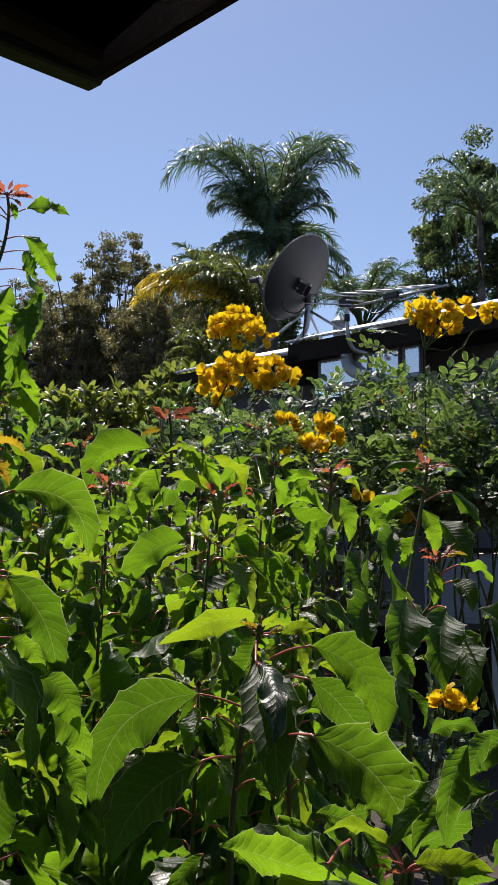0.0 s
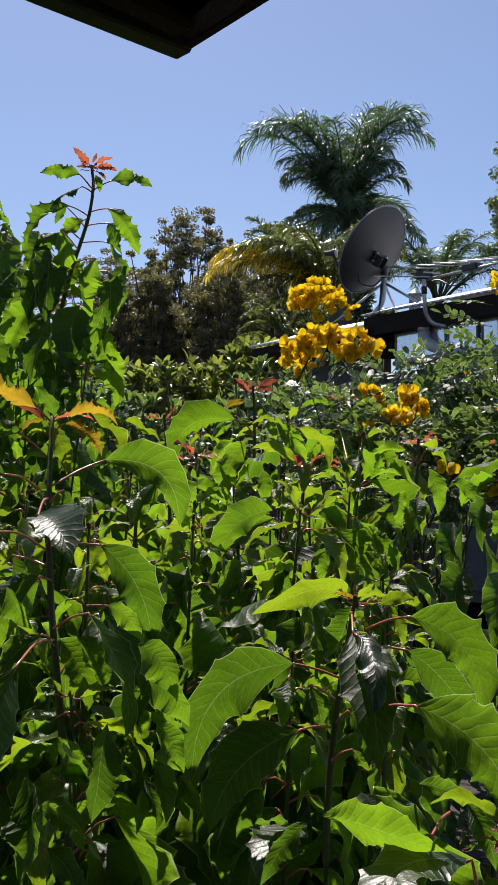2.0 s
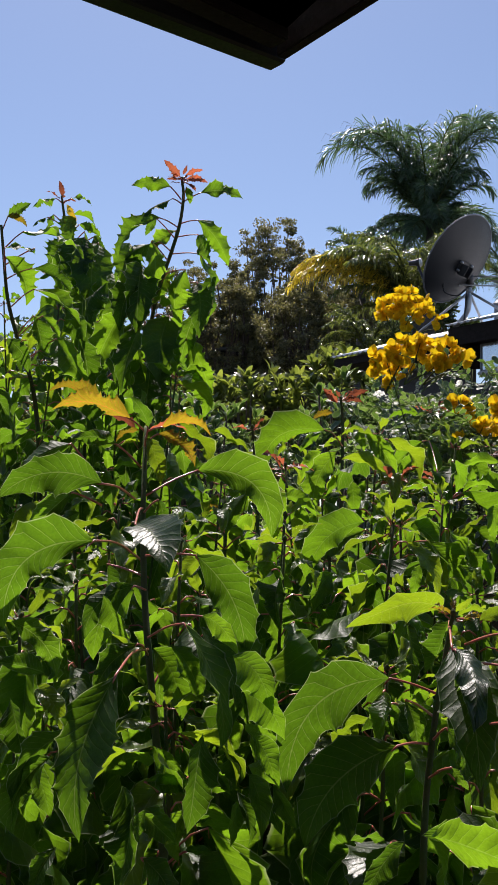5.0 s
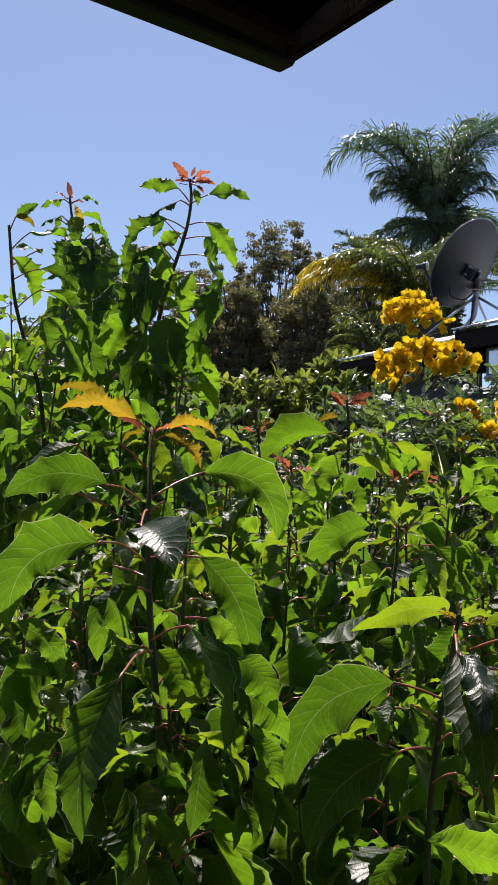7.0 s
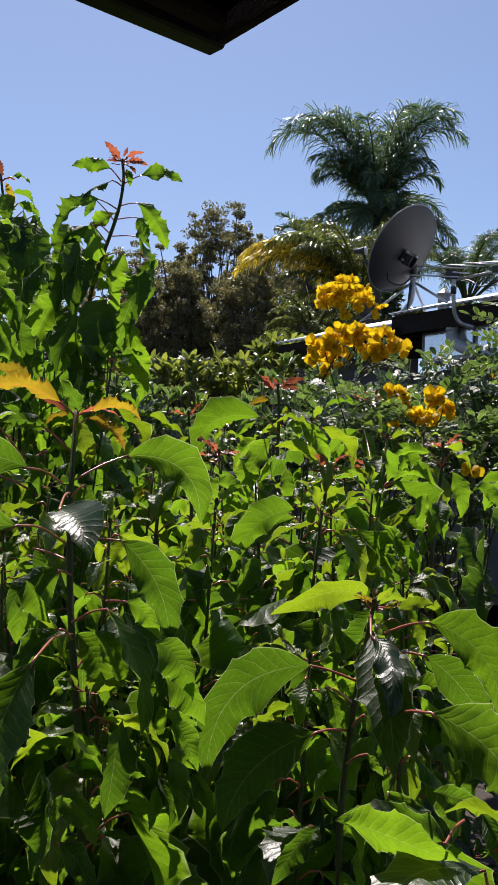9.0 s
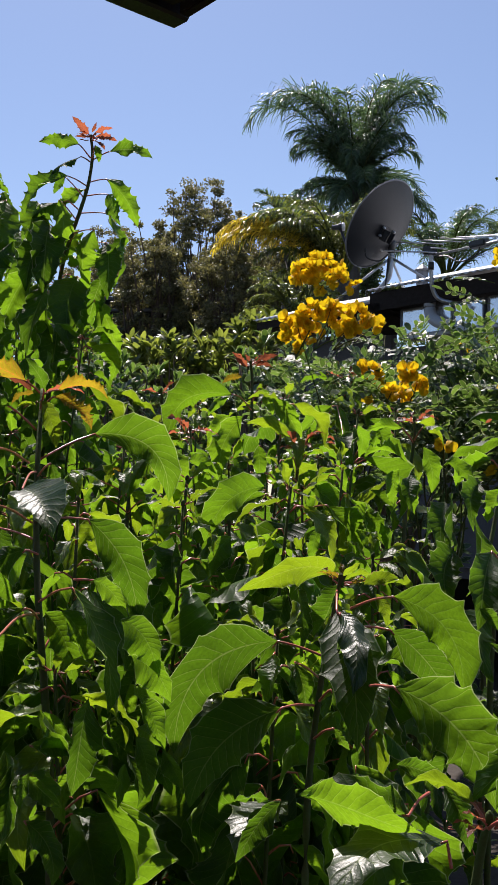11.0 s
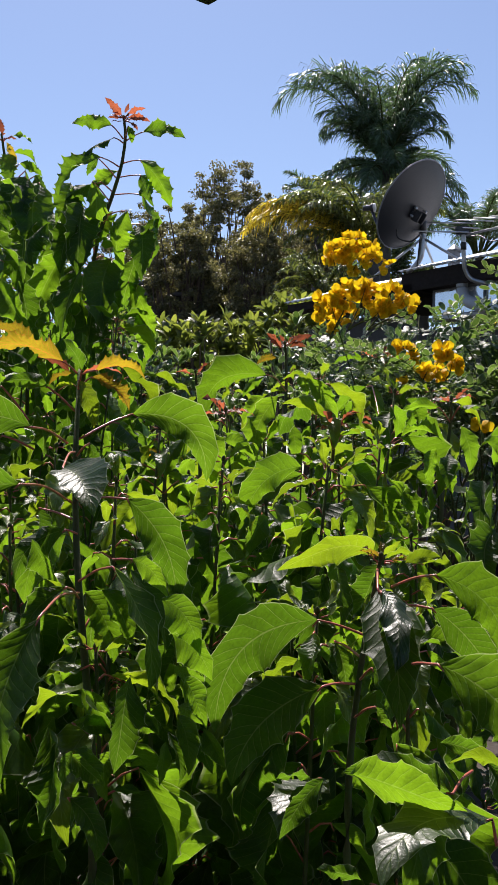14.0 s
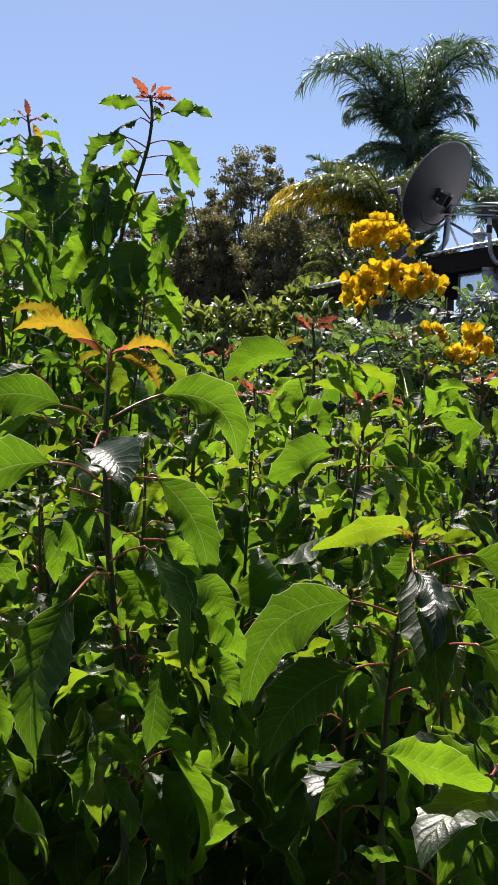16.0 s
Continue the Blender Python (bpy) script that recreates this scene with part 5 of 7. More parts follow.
leaf(p, (-0.665, 2.702, 2.507), (-0.750, 2.700, 2.453), (-0.31, -0.80, 0.51), 0.72, 0.05, "tall", stalk=(-0.652, 2.758, 2.510))
leaf(p, (-0.697, 2.691, 2.452), (-0.807, 2.694, 2.347), (-0.18, -0.89, -0.01), 0.65, 0.12, "tall_light", stalk=(-0.664, 2.775, 2.450))
leaf(p, (-0.727, 2.783, 2.479), (-0.759, 2.790, 2.433), (0.14, -0.95, -0.41), 0.65, 0.15, "tall", stalk=(-0.673, 2.782, 2.420))
leaf(p, (-0.601, 2.733, 2.456), (-0.524, 2.781, 2.340), (0.48, -0.82, -0.25), 0.57, 0.15, "tall_light", stalk=(-0.656, 2.773, 2.461))
leaf(p, (-0.606, 2.763, 2.425), (-0.563, 2.735, 2.332), (-0.02, -0.96, 0.28), 0.65, 0.05, "tall", stalk=(-0.665, 2.782, 2.426))
leaf(p, (-0.594, 2.740, 2.365), (-0.572, 2.785, 2.205), (0.76, -0.38, 0.36), 0.55, 0.05, "tall_light", stalk=(-0.681, 2.791, 2.381))
leaf(p, (-0.554, 2.783, 2.313), (-0.597, 2.798, 2.216), (0.34, -0.93, -0.41), 0.78, 0.10, "tall")
leaf(p, (-0.676, 2.804, 2.451), (-0.755, 2.809, 2.368), (0.14, -0.95, -0.41), 0.72, 0.15, "tall_light", stalk=(-0.677, 2.784, 2.409))
leaf(p, (-0.712, 2.756, 2.406), (-0.832, 2.755, 2.295), (-0.43, -0.77, 0.47), 0.65, 0.14, "tall", stalk=(-0.687, 2.788, 2.388))
leaf(p, (-0.721, 2.704, 2.392), (-0.750, 2.737, 2.243), (0.92, -0.17, 0.31), 0.65, 0.05, "tall_light", stalk=(-0.694, 2.794, 2.361))
leaf(p, (-0.760, 2.779, 2.395), (-0.831, 2.785, 2.303), (0.14, -0.95, -0.41), 0.65, 0.15, "tall", stalk=(-0.704, 2.798, 2.337))
leaf(p, (-0.633, 2.734, 2.321), (-0.645, 2.765, 2.178), (0.14, -0.95, -0.41), 0.81, 0.12, "tall_light", stalk=(-0.704, 2.800, 2.328))
leaf(p, (-0.613, 2.805, 2.304), (-0.592, 2.734, 2.133), (0.10, -0.91, 0.39), 0.65, 0.05, "tall", stalk=(-0.718, 2.806, 2.295))
leaf(p, (-0.693, 2.820, 2.344), (-0.763, 2.830, 2.236), (-0.07, -0.90, -0.21), 0.65, 0.15, "tall_light", stalk=(-0.715, 2.804, 2.306))
leaf(p, (-0.613, 2.777, 2.204), (-0.655, 2.794, 2.075), (-0.05, -0.98, -0.42), 0.65, 0.15, "tall")
leaf(p, (-0.576, 2.804, 2.209), (-0.622, 2.808, 2.145), (0.14, -0.95, -0.41), 0.91, 0.10, "tall_light")
leaf(p, (-0.774, 2.740, 2.291), (-0.790, 2.667, 2.137), (0.22, -0.89, 0.40), 0.65, 0.15, "tall", stalk=(-0.731, 2.813, 2.253))
leaf(p, (-0.787, 2.703, 2.208), (-0.874, 2.713, 2.027), (-0.17, -0.91, -0.31), 0.55, 0.12, "tall_light", stalk=(-0.747, 2.835, 2.186))
leaf(p, (-0.746, 2.748, 2.199), (-0.771, 2.625, 1.966), (0.23, -0.87, 0.44), 0.52, 0.05, "tall", stalk=(-0.749, 2.839, 2.174))
leaf(p, (-0.754, 2.718, 2.131), (-0.730, 2.749, 1.983), (0.34, -0.92, -0.51), 0.45, 0.15, "tall_light", stalk=(-0.761, 2.857, 2.115))
leaf(p, (-0.806, 2.729, 2.111), (-0.782, 2.757, 1.985), (0.14, -0.95, -0.41), 0.78, 0.10, "tall", stalk=(-0.764, 2.863, 2.094))
leaf(p, (-0.632, 2.766, 2.139), (-0.568, 2.806, 1.976), (0.53, -0.80, -0.40), 0.59, 0.15, "tall_light", stalk=(-0.758, 2.852, 2.132))
leaf(p, (-0.677, 2.790, 2.176), (-0.661, 2.702, 1.992), (0.12, -0.89, 0.44), 0.65, 0.05, "tall", stalk=(-0.753, 2.845, 2.156))
leaf(p, (-0.607, 2.764, 2.062), (-0.585, 2.788, 1.927), (0.14, -0.95, -0.41), 0.78, 0.15, "tall_light")
leaf(p, (-0.858, 2.768, 2.299), (-0.880, 2.699, 2.159), (0.25, -0.88, 0.40), 0.65, 0.15, "tall")
leaf(p, (-0.713, 2.608, 1.978), (-0.688, 2.627, 1.879), (0.14, -0.95, -0.41), 0.78, 0.15, "tall_light")
leaf(p, (-0.759, 2.762, 2.343), (-0.749, 2.672, 2.134), (0.14, -0.91, 0.40), 0.78, 0.05, "tall", stalk=(-0.717, 2.805, 2.299))
leaf(p, (-0.684, 2.782, 2.206), (-0.676, 2.677, 1.988), (0.15, -0.89, 0.44), 0.78, 0.05, "tall_light", stalk=(-0.747, 2.835, 2.186))
leaf(p, (-0.729, 2.776, 2.080), (-0.725, 2.668, 1.880), (0.16, -0.87, 0.47), 0.78, 0.05, "tall", stalk=(-0.768, 2.873, 2.062))
leaf(p, (-0.802, 2.784, 2.414), (-0.793, 2.722, 2.255), (0.14, -0.92, 0.37), 0.78, 0.05, "tall_light")
crown_tip(p, line[-1], pick, 0.030, 8, "red")
dressed(p, line, pick, 48, 0.165, 1.30, (0.55, 1.45), above=0.26, light=0.35)

p, line = poinsettia("poinsettia with a red tip behind the tall one", [(-1.021, 3.190, 0.000), (-1.023, 3.178, 0.746), (-1.025, 3.168, 1.400), (-1.027, 3.160, 1.866), (-1.039, 3.123, 2.125), (-1.049, 3.074, 2.344), (-1.061, 3.026, 2.507), (-1.068, 3.001, 2.578), (-1.070, 2.987, 2.617)], 0.0075)
leaf(p, (-1.063, 2.968, 2.614), (-1.068, 2.951, 2.657), (0.14, -0.95, -0.41), 0.55, 0.10, "red")
leaf(p, (-1.077, 2.956, 2.604), (-1.144, 2.942, 2.574), (-0.10, 0.62, 0.76), 0.72, 0.20, "tall", stalk=(-1.071, 2.992, 2.602))
leaf(p, (-1.035, 2.969, 2.607), (-0.979, 2.992, 2.592), (0.44, -0.70, 0.57), 0.72, 0.18, "tall_light", stalk=(-1.068, 2.993, 2.602))
leaf(p, (-1.043, 2.952, 2.584), (-1.018, 2.975, 2.539), (0.14, -0.95, -0.41), 0.65, 0.10, "orange")
leaf(p, (-1.103, 3.012, 2.574), (-1.117, 3.023, 2.525), (0.14, -0.95, -0.41), 0.91, 0.15, "tall", stalk=(-1.064, 3.016, 2.536))
leaf(p, (-1.041, 3.012, 2.572), (-0.981, 3.041, 2.541), (0.09, 0.66, 0.67), 0.65, 0.20, "tall_light", stalk=(-1.063, 3.018, 2.529))
leaf(p, (-1.113, 2.991, 2.559), (-1.157, 2.985, 2.529), (-0.25, -0.81, 0.53), 0.78, 0.15, "tall", stalk=(-1.063, 3.017, 2.532))
leaf(p, (-1.018, 2.998, 2.536), (-0.958, 3.026, 2.505), (0.31, -0.77, 0.01), 0.65, 0.20, "tall_light", stalk=(-1.060, 3.028, 2.499))
leaf(p, (-0.974, 3.002, 2.498), (-0.923, 2.984, 2.420), (-0.04, -0.98, 0.19), 0.65, 0.05, "tall", stalk=(-1.057, 3.041, 2.459))
leaf(p, (-1.006, 3.018, 2.521), (-1.044, 3.043, 2.389), (0.81, -0.40, 0.41), 0.91, 0.05, "tall_light", stalk=(-1.059, 3.036, 2.475))
leaf(p, (-1.052, 3.003, 2.483), (-1.077, 2.955, 2.384), (0.28, -0.89, 0.36), 0.91, 0.15, "tall", stalk=(-1.057, 3.044, 2.451))
leaf(p, (-0.985, 3.017, 2.433), (-0.974, 3.054, 2.303), (0.83, -0.23, 0.29), 0.65, 0.05, "tall_light", stalk=(-1.053, 3.060, 2.394))
leaf(p, (-0.983, 2.949, 2.483), (-0.970, 2.873, 2.291), (0.13, -0.92, 0.37), 0.98, 0.05, "tall", stalk=(-1.057, 3.041, 2.459))
leaf(p, (-0.945, 2.965, 2.469), (-0.917, 2.868, 2.227), (0.11, -0.92, 0.38), 0.91, 0.05, "tall_light", stalk=(-1.056, 3.046, 2.443))
leaf(p, (-1.032, 2.943, 2.448), (-1.029, 2.863, 2.260), (0.16, -0.91, 0.39), 0.98, 0.05, "tall", stalk=(-1.056, 3.048, 2.434))
leaf(p, (-0.911, 2.946, 2.379), (-0.883, 2.853, 2.156), (0.10, -0.91, 0.40), 0.91, 0.05, "tall_light", stalk=(-1.050, 3.070, 2.361))
leaf(p, (-0.975, 2.936, 2.343), (-0.930, 2.828, 2.091), (0.07, -0.91, 0.40), 0.91, 0.05, "tall", stalk=(-1.049, 3.077, 2.333))
leaf(p, (-1.037, 2.874, 2.296), (-0.981, 2.787, 2.084), (0.03, -0.92, 0.38), 0.91, 0.05, "tall_light", stalk=(-1.048, 3.082, 2.312))
leaf(p, (-0.886, 2.934, 2.241), (-0.842, 2.837, 2.025), (0.06, -0.91, 0.42), 0.85, 0.05, "tall", stalk=(-1.044, 3.103, 2.225))
leaf(p, (-1.019, 2.971, 2.550), (-1.014, 2.932, 2.444), (0.14, -0.93, 0.35), 1.04, 0.05, "tall_light", stalk=(-1.062, 3.022, 2.518))
crown_tip(p, line[-1], pick, 0.030, 6, "red")
dressed(p, line, pick, 40, 0.165, 1.20, (0.45, 1.40), above=0.16, light=0.35)

p, line = poinsettia("poinsettia with orange new leaves", [(-0.999, 2.730, 0.000), (-1.002, 2.718, 0.700), (-1.004, 2.708, 1.313), (-1.006, 2.700, 1.750), (-1.020, 2.673, 1.973), (-1.054, 2.639, 2.103), (-1.077, 2.605, 2.217), (-1.081, 2.574, 2.329), (-1.082, 2.552, 2.400)], 0.0080)
leaf(p, (-1.060, 2.533, 2.416), (-1.014, 2.558, 2.394), (-0.10, 0.57, 0.81), 0.52, 0.15, "orange")
leaf(p, (-1.068, 2.561, 2.424), (-1.011, 2.571, 2.461), (0.11, -0.81, 0.10), 0.78, 0.15, "tall", stalk=(-1.082, 2.557, 2.382))
leaf(p, (-0.996, 2.486, 2.360), (-0.858, 2.550, 2.307), (0.52, -0.65, 0.55), 0.55, 0.16, "tall_light", stalk=(-1.078, 2.571, 2.343))
leaf(p, (-1.060, 2.526, 2.330), (-0.989, 2.556, 2.322), (0.76, -0.41, 0.45), 0.91, 0.05, "tall", stalk=(-1.081, 2.580, 2.307))
leaf(p, (-1.059, 2.533, 2.310), (-1.017, 2.579, 2.192), (0.24, -0.94, -0.41), 0.65, 0.10, "tall_light", stalk=(-1.080, 2.587, 2.284))
leaf(p, (-0.978, 2.508, 2.271), (-0.886, 2.555, 2.214), (0.32, -0.82, 0.00), 0.65, 0.12, "tall", stalk=(-1.080, 2.592, 2.266))
leaf(p, (-0.969, 2.503, 2.217), (-0.854, 2.570, 2.094), (0.76, -0.46, 0.46), 0.55, 0.12, "tall_light", stalk=(-1.072, 2.612, 2.196))
leaf(p, (-0.982, 2.545, 2.158), (-0.972, 2.571, 2.046), (0.14, -0.95, -0.41), 1.04, 0.15, "tall", stalk=(-1.058, 2.632, 2.126))
leaf(p, (-0.952, 2.525, 2.153), (-0.914, 2.549, 2.099), (0.66, -0.71, 0.26), 0.65, 0.05, "tall_light", stalk=(-1.057, 2.634, 2.120))
leaf(p, (-0.989, 2.552, 2.336), (-0.992, 2.555, 2.322), (0.14, -0.95, -0.41), 0.65, 0.15, "tall", stalk=(-1.080, 2.582, 2.301))
leaf(p, (-0.915, 2.528, 2.095), (-0.804, 2.490, 1.961), (-0.09, -0.98, 0.20), 0.65, 0.15, "tall_light", stalk=(-1.042, 2.651, 2.058))
leaf(p, (-0.861, 2.545, 2.098), (-0.850, 2.573, 1.959), (0.14, -0.95, -0.41), 0.65, 0.15, "tall")
leaf(p, (-0.955, 2.520, 2.065), (-0.864, 2.566, 1.972), (0.73, -0.49, 0.47), 0.65, 0.15, "tall_light", stalk=(-1.039, 2.655, 2.045))
leaf(p, (-1.032, 2.487, 2.088), (-0.982, 2.520, 2.008), (0.14, -0.95, -0.41), 0.91, 0.15, "tall", stalk=(-1.050, 2.642, 2.090))
leaf(p, (-0.843, 2.613, 2.052), (-0.810, 2.636, 1.968), (0.14, -0.95, -0.41), 0.78, 0.15, "tall_light")
dressed(p, line, pick, 32, 0.165, 1.20, (0.20, 1.15), above=0.28, light=0.1)

p, line = poinsettia("poinsettia with orange young leaves at its top", [(-0.364, 1.495, 0.000), (-0.368, 1.483, 0.455), (-0.371, 1.472, 0.852), (-0.373, 1.465, 1.136), (-0.389, 1.502, 1.246), (-0.410, 1.538, 1.349), (-0.427, 1.566, 1.434), (-0.445, 1.609, 1.506), (-0.460, 1.649, 1.601), (-0.475, 1.704, 1.685), (-0.488, 1.759, 1.745), (-0.499, 1.803, 1.792)], 0.0078)
leaf(p, (-0.511, 1.747, 1.799), (-0.641, 1.707, 1.808), (0.02, 0.42, 0.90), 0.34, 0.20, "orange", stalk=(-0.501, 1.804, 1.784))
leaf(p, (-0.592, 1.844, 1.846), (-0.682, 1.814, 1.858), (0.02, 0.48, 0.85), 0.30, 0.15, "orange")
leaf(p, (-0.462, 1.761, 1.787), (-0.378, 1.780, 1.775), (-0.09, 0.51, 0.85), 0.34, 0.26, "orange", stalk=(-0.497, 1.804, 1.784))
leaf(p, (-0.487, 1.786, 1.787), (-0.424, 1.800, 1.785), (-0.10, 0.57, 0.81), 0.25, 0.15, "red")
leaf(p, (-0.501, 1.772, 1.783), (-0.542, 1.764, 1.758), (-0.10, 0.57, 0.81), 0.28, 0.20, "orange")
leaf(p, (-0.519, 1.809, 1.791), (-0.572, 1.792, 1.813), (-0.10, 0.57, 0.81), 0.30, 0.20, "red")
leaf(p, (-0.467, 1.761, 1.776), (-0.405, 1.779, 1.720), (0.50, -0.73, 0.43), 0.42, 0.20, "orange", stalk=(-0.497, 1.806, 1.764))
leaf(p, (-0.483, 1.756, 1.786), (-0.513, 1.742, 1.838), (0.15, -0.93, -0.71), 0.75, 0.10, stalk=(-0.492, 1.777, 1.764))
leaf(p, (-0.477, 1.718, 1.765), (-0.453, 1.730, 1.688), (0.14, -0.95, -0.41), 0.52, 0.10, "young", stalk=(-0.488, 1.758, 1.755))
leaf(p, (-0.496, 1.755, 1.762), (-0.527, 1.748, 1.754), (-0.10, 0.57, 0.81), 0.40, 0.10, "young")
leaf(p, (-0.519, 1.688, 1.751), (-0.590, 1.666, 1.756), (0.12, -0.85, 0.05), 0.50, 0.18, stalk=(-0.489, 1.740, 1.717))
leaf(p, (-0.583, 1.648, 1.748), (-0.663, 1.624, 1.694), (0.01, -0.81, 0.05), 0.50, 0.20, stalk=(-0.549, 1.684, 1.697))
leaf(p, (-0.473, 1.457, 1.673), (-0.610, 1.411, 1.649), (0.17, -0.84, 0.05), 0.5, 0.16, stalk=(-0.478, 1.663, 1.660), bow=0.16, fold=0.2, wave=0.08, lobes=(4, 4))
leaf(p, (-0.568, 1.616, 1.668), (-0.635, 1.595, 1.591), (-0.18, -0.84, -0.00), 0.36, 0.15, stalk=(-0.535, 1.669, 1.650))
leaf(p, (-0.550, 1.602, 1.636), (-0.593, 1.589, 1.588), (-0.07, -0.91, -0.11), 0.50, 0.15)
leaf(p, (-0.443, 1.322, 1.593), (-0.544, 1.283, 1.480), (-0.01, -0.95, -0.16), 0.5, 0.20, stalk=(-0.459, 1.628, 1.566), bow=0.26, fold=0.2, wave=0.06, lobes=(3, 4))
leaf(p, (-0.532, 1.667, 1.708), (-0.520, 1.674, 1.637), (0.14, -0.95, -0.41), 0.60, 0.15)
leaf(p, (-0.408, 1.393, 1.616), (-0.332, 1.267, 1.555), (0.02, -0.52, 0.85), 0.55, 0.06, "shiny", stalk=(-0.467, 1.667, 1.646), bow=0.04, fold=0.40, wave=0.08, lobes=(3, 4))
leaf(p, (-0.392, 1.398, 1.614), (-0.343, 1.408, 1.618), (0.02, -0.51, 0.87), 0.8, 0.08, "shiny", bow=0.02, fold=0.05, wave=0.05, lobes=(3, 3))
leaf(p, (-0.420, 1.575, 1.656), (-0.416, 1.577, 1.605), (0.14, -0.95, -0.41), 0.75, 0.10, stalk=(-0.467, 1.674, 1.638))
leaf(p, (-0.363, 1.588, 1.574), (-0.285, 1.592, 1.422), (0.28, -0.91, -0.16), 0.46, 0.12, stalk=(-0.451, 1.630, 1.571), bow=0.12, fold=0.25, wave=0.08, lobes=(4, 4))
leaf(p, (-0.404, 1.800, 1.717), (-0.277, 1.824, 1.604), (0.32, -0.82, 0.00), 0.50, 0.20, stalk=(-0.472, 1.706, 1.668), bow=0.24, fold=0.3, wave=0.08, lobes=(4, 3))
leaf(p, (-0.403, 1.633, 1.430), (-0.414, 1.616, 1.322), (0.15, -0.94, -0.51), 0.68, 0.06, stalk=(-0.417, 1.562, 1.382))
leaf(p, (-0.456, 1.586, 1.526), (-0.525, 1.561, 1.445), (0.14, -0.97, -0.26), 0.70, 0.10, stalk=(-0.444, 1.610, 1.519))
leaf(p, (-0.375, 1.196, 1.443), (-0.395, 1.138, 1.273), (-0.30, -0.93, 0.10), 0.55, 0.06, stalk=(-0.427, 1.566, 1.434), bow=0.06, fold=0.25, wave=0.08, lobes=(6, 6))
leaf(p, (-0.473, 1.239, 1.436), (-0.526, 1.222, 1.449), (0.14, -0.95, -0.41), 0.75, 0.10)
leaf(p, (-0.516, 1.241, 1.405), (-0.491, 1.237, 1.334), (0.14, -0.95, -0.41), 0.62, 0.15)
leaf(p, (-0.459, 1.228, 1.342), (-0.490, 1.197, 1.259), (-0.38, -0.84, -0.30), 0.45, 0.15)
leaf(p, (-0.366, 1.244, 1.292), (-0.371, 1.215, 1.197), (-0.17, -0.89, -0.51), 0.42, 0.06)
leaf(p, (-0.382, 1.357, 1.252), (-0.333, 1.358, 1.214), (0.24, -0.91, -0.21), 0.60, 0.10, stalk=(-0.382, 1.488, 1.201))
leaf(p, (-0.386, 1.395, 1.281), (-0.316, 1.407, 1.269), (0.12, -0.85, 0.05), 0.45, 0.15, stalk=(-0.388, 1.500, 1.241))
leaf(p, (-0.321, 1.461, 1.280), (-0.280, 1.463, 1.259), (0.14, -0.95, -0.41), 0.70, 0.15)
leaf(p, (-0.339, 1.442, 1.218), (-0.304, 1.451, 1.225), (0.13, -0.89, -0.06), 0.60, 0.15, stalk=(-0.380, 1.482, 1.185))
leaf(p, (-0.338, 1.434, 1.185), (-0.301, 1.439, 1.182), (0.13, -0.89, -0.06), 0.50, 0.15, stalk=(-0.375, 1.471, 1.152))
leaf(p, (-0.349, 1.444, 1.483), (-0.293, 1.432, 1.319), (0.86, -0.27, 0.34), 0.42, 0.05, stalk=(-0.428, 1.567, 1.451))
leaf(p, (-0.340, 1.506, 1.476), (-0.285, 1.502, 1.358), (0.81, -0.36, 0.38), 0.60, 0.05)
leaf(p, (-0.514, 1.231, 1.496), (-0.460, 1.243, 1.431), (0.40, -0.69, 0.34), 0.50, 0.15)
leaf(p, (-0.371, 1.326, 1.205), (-0.331, 1.311, 1.133), (0.61, -0.71, -0.19), 0.50, 0.15, stalk=(-0.374, 1.469, 1.147))
leaf(p, (-0.457, 1.256, 1.233), (-0.474, 1.232, 1.175), (-0.38, -0.85, -0.20), 0.50, 0.15)
leaf(p, (-0.518, 1.653, 1.556), (-0.506, 1.652, 1.467), (-0.56, -0.77, 0.25), 0.60, 0.05, stalk=(-0.450, 1.623, 1.539))
leaf(p, (-0.406, 1.418, 1.456), (-0.456, 1.397, 1.390), (0.45, -0.40, 0.67), 0.60, 0.15, stalk=(-0.426, 1.563, 1.425))
leaf(p, (-0.306, 1.374, 1.350), (-0.319, 1.344, 1.230), (0.79, -0.43, 0.43), 0.50, 0.05)
leaf(p, (-0.431, 1.222, 1.377), (-0.489, 1.186, 1.299), (0.14, 0.35, 0.84), 0.55, 0.15)

p, line = poinsettia("leafy poinsettia in the thick of the bed", [(-0.383, 2.613, 0.000), (-0.387, 2.601, 0.535), (-0.391, 2.591, 1.004), (-0.394, 2.583, 1.338), (-0.415, 2.693, 1.540), (-0.435, 2.791, 1.687), (-0.458, 2.879, 1.845), (-0.463, 2.872, 1.911)], 0.0075)
leaf(p, (-0.319, 1.736, 1.394), (-0.264, 1.734, 1.323), (0.14, -0.95, -0.41), 0.80, 0.10)
leaf(p, (-0.291, 1.702, 1.337), (-0.238, 1.700, 1.286), (0.14, -0.95, -0.41), 0.70, 0.10)
leaf(p, (-0.281, 1.674, 1.280), (-0.245, 1.667, 1.227), (0.14, -0.95, -0.41), 0.60, 0.10)
leaf(p, (-0.323, 2.201, 1.562), (-0.343, 2.197, 1.492), (0.14, -0.95, -0.41), 0.60, 0.15, "light")
leaf(p, (-0.288, 2.104, 1.531), (-0.337, 2.095, 1.463), (0.13, -0.89, -0.06), 0.60, 0.15, "light")
leaf(p, (-0.366, 2.192, 1.725), (-0.322, 2.202, 1.603), (0.33, -0.86, -0.10), 0.50, 0.15, "light")
leaf(p, (-0.307, 2.301, 1.714), (-0.257, 2.309, 1.623), (0.14, -0.95, -0.41), 0.60, 0.15, "light")
leaf(p, (-0.281, 2.355, 1.698), (-0.318, 2.353, 1.629), (0.13, -0.89, -0.06), 0.60, 0.15, "light")
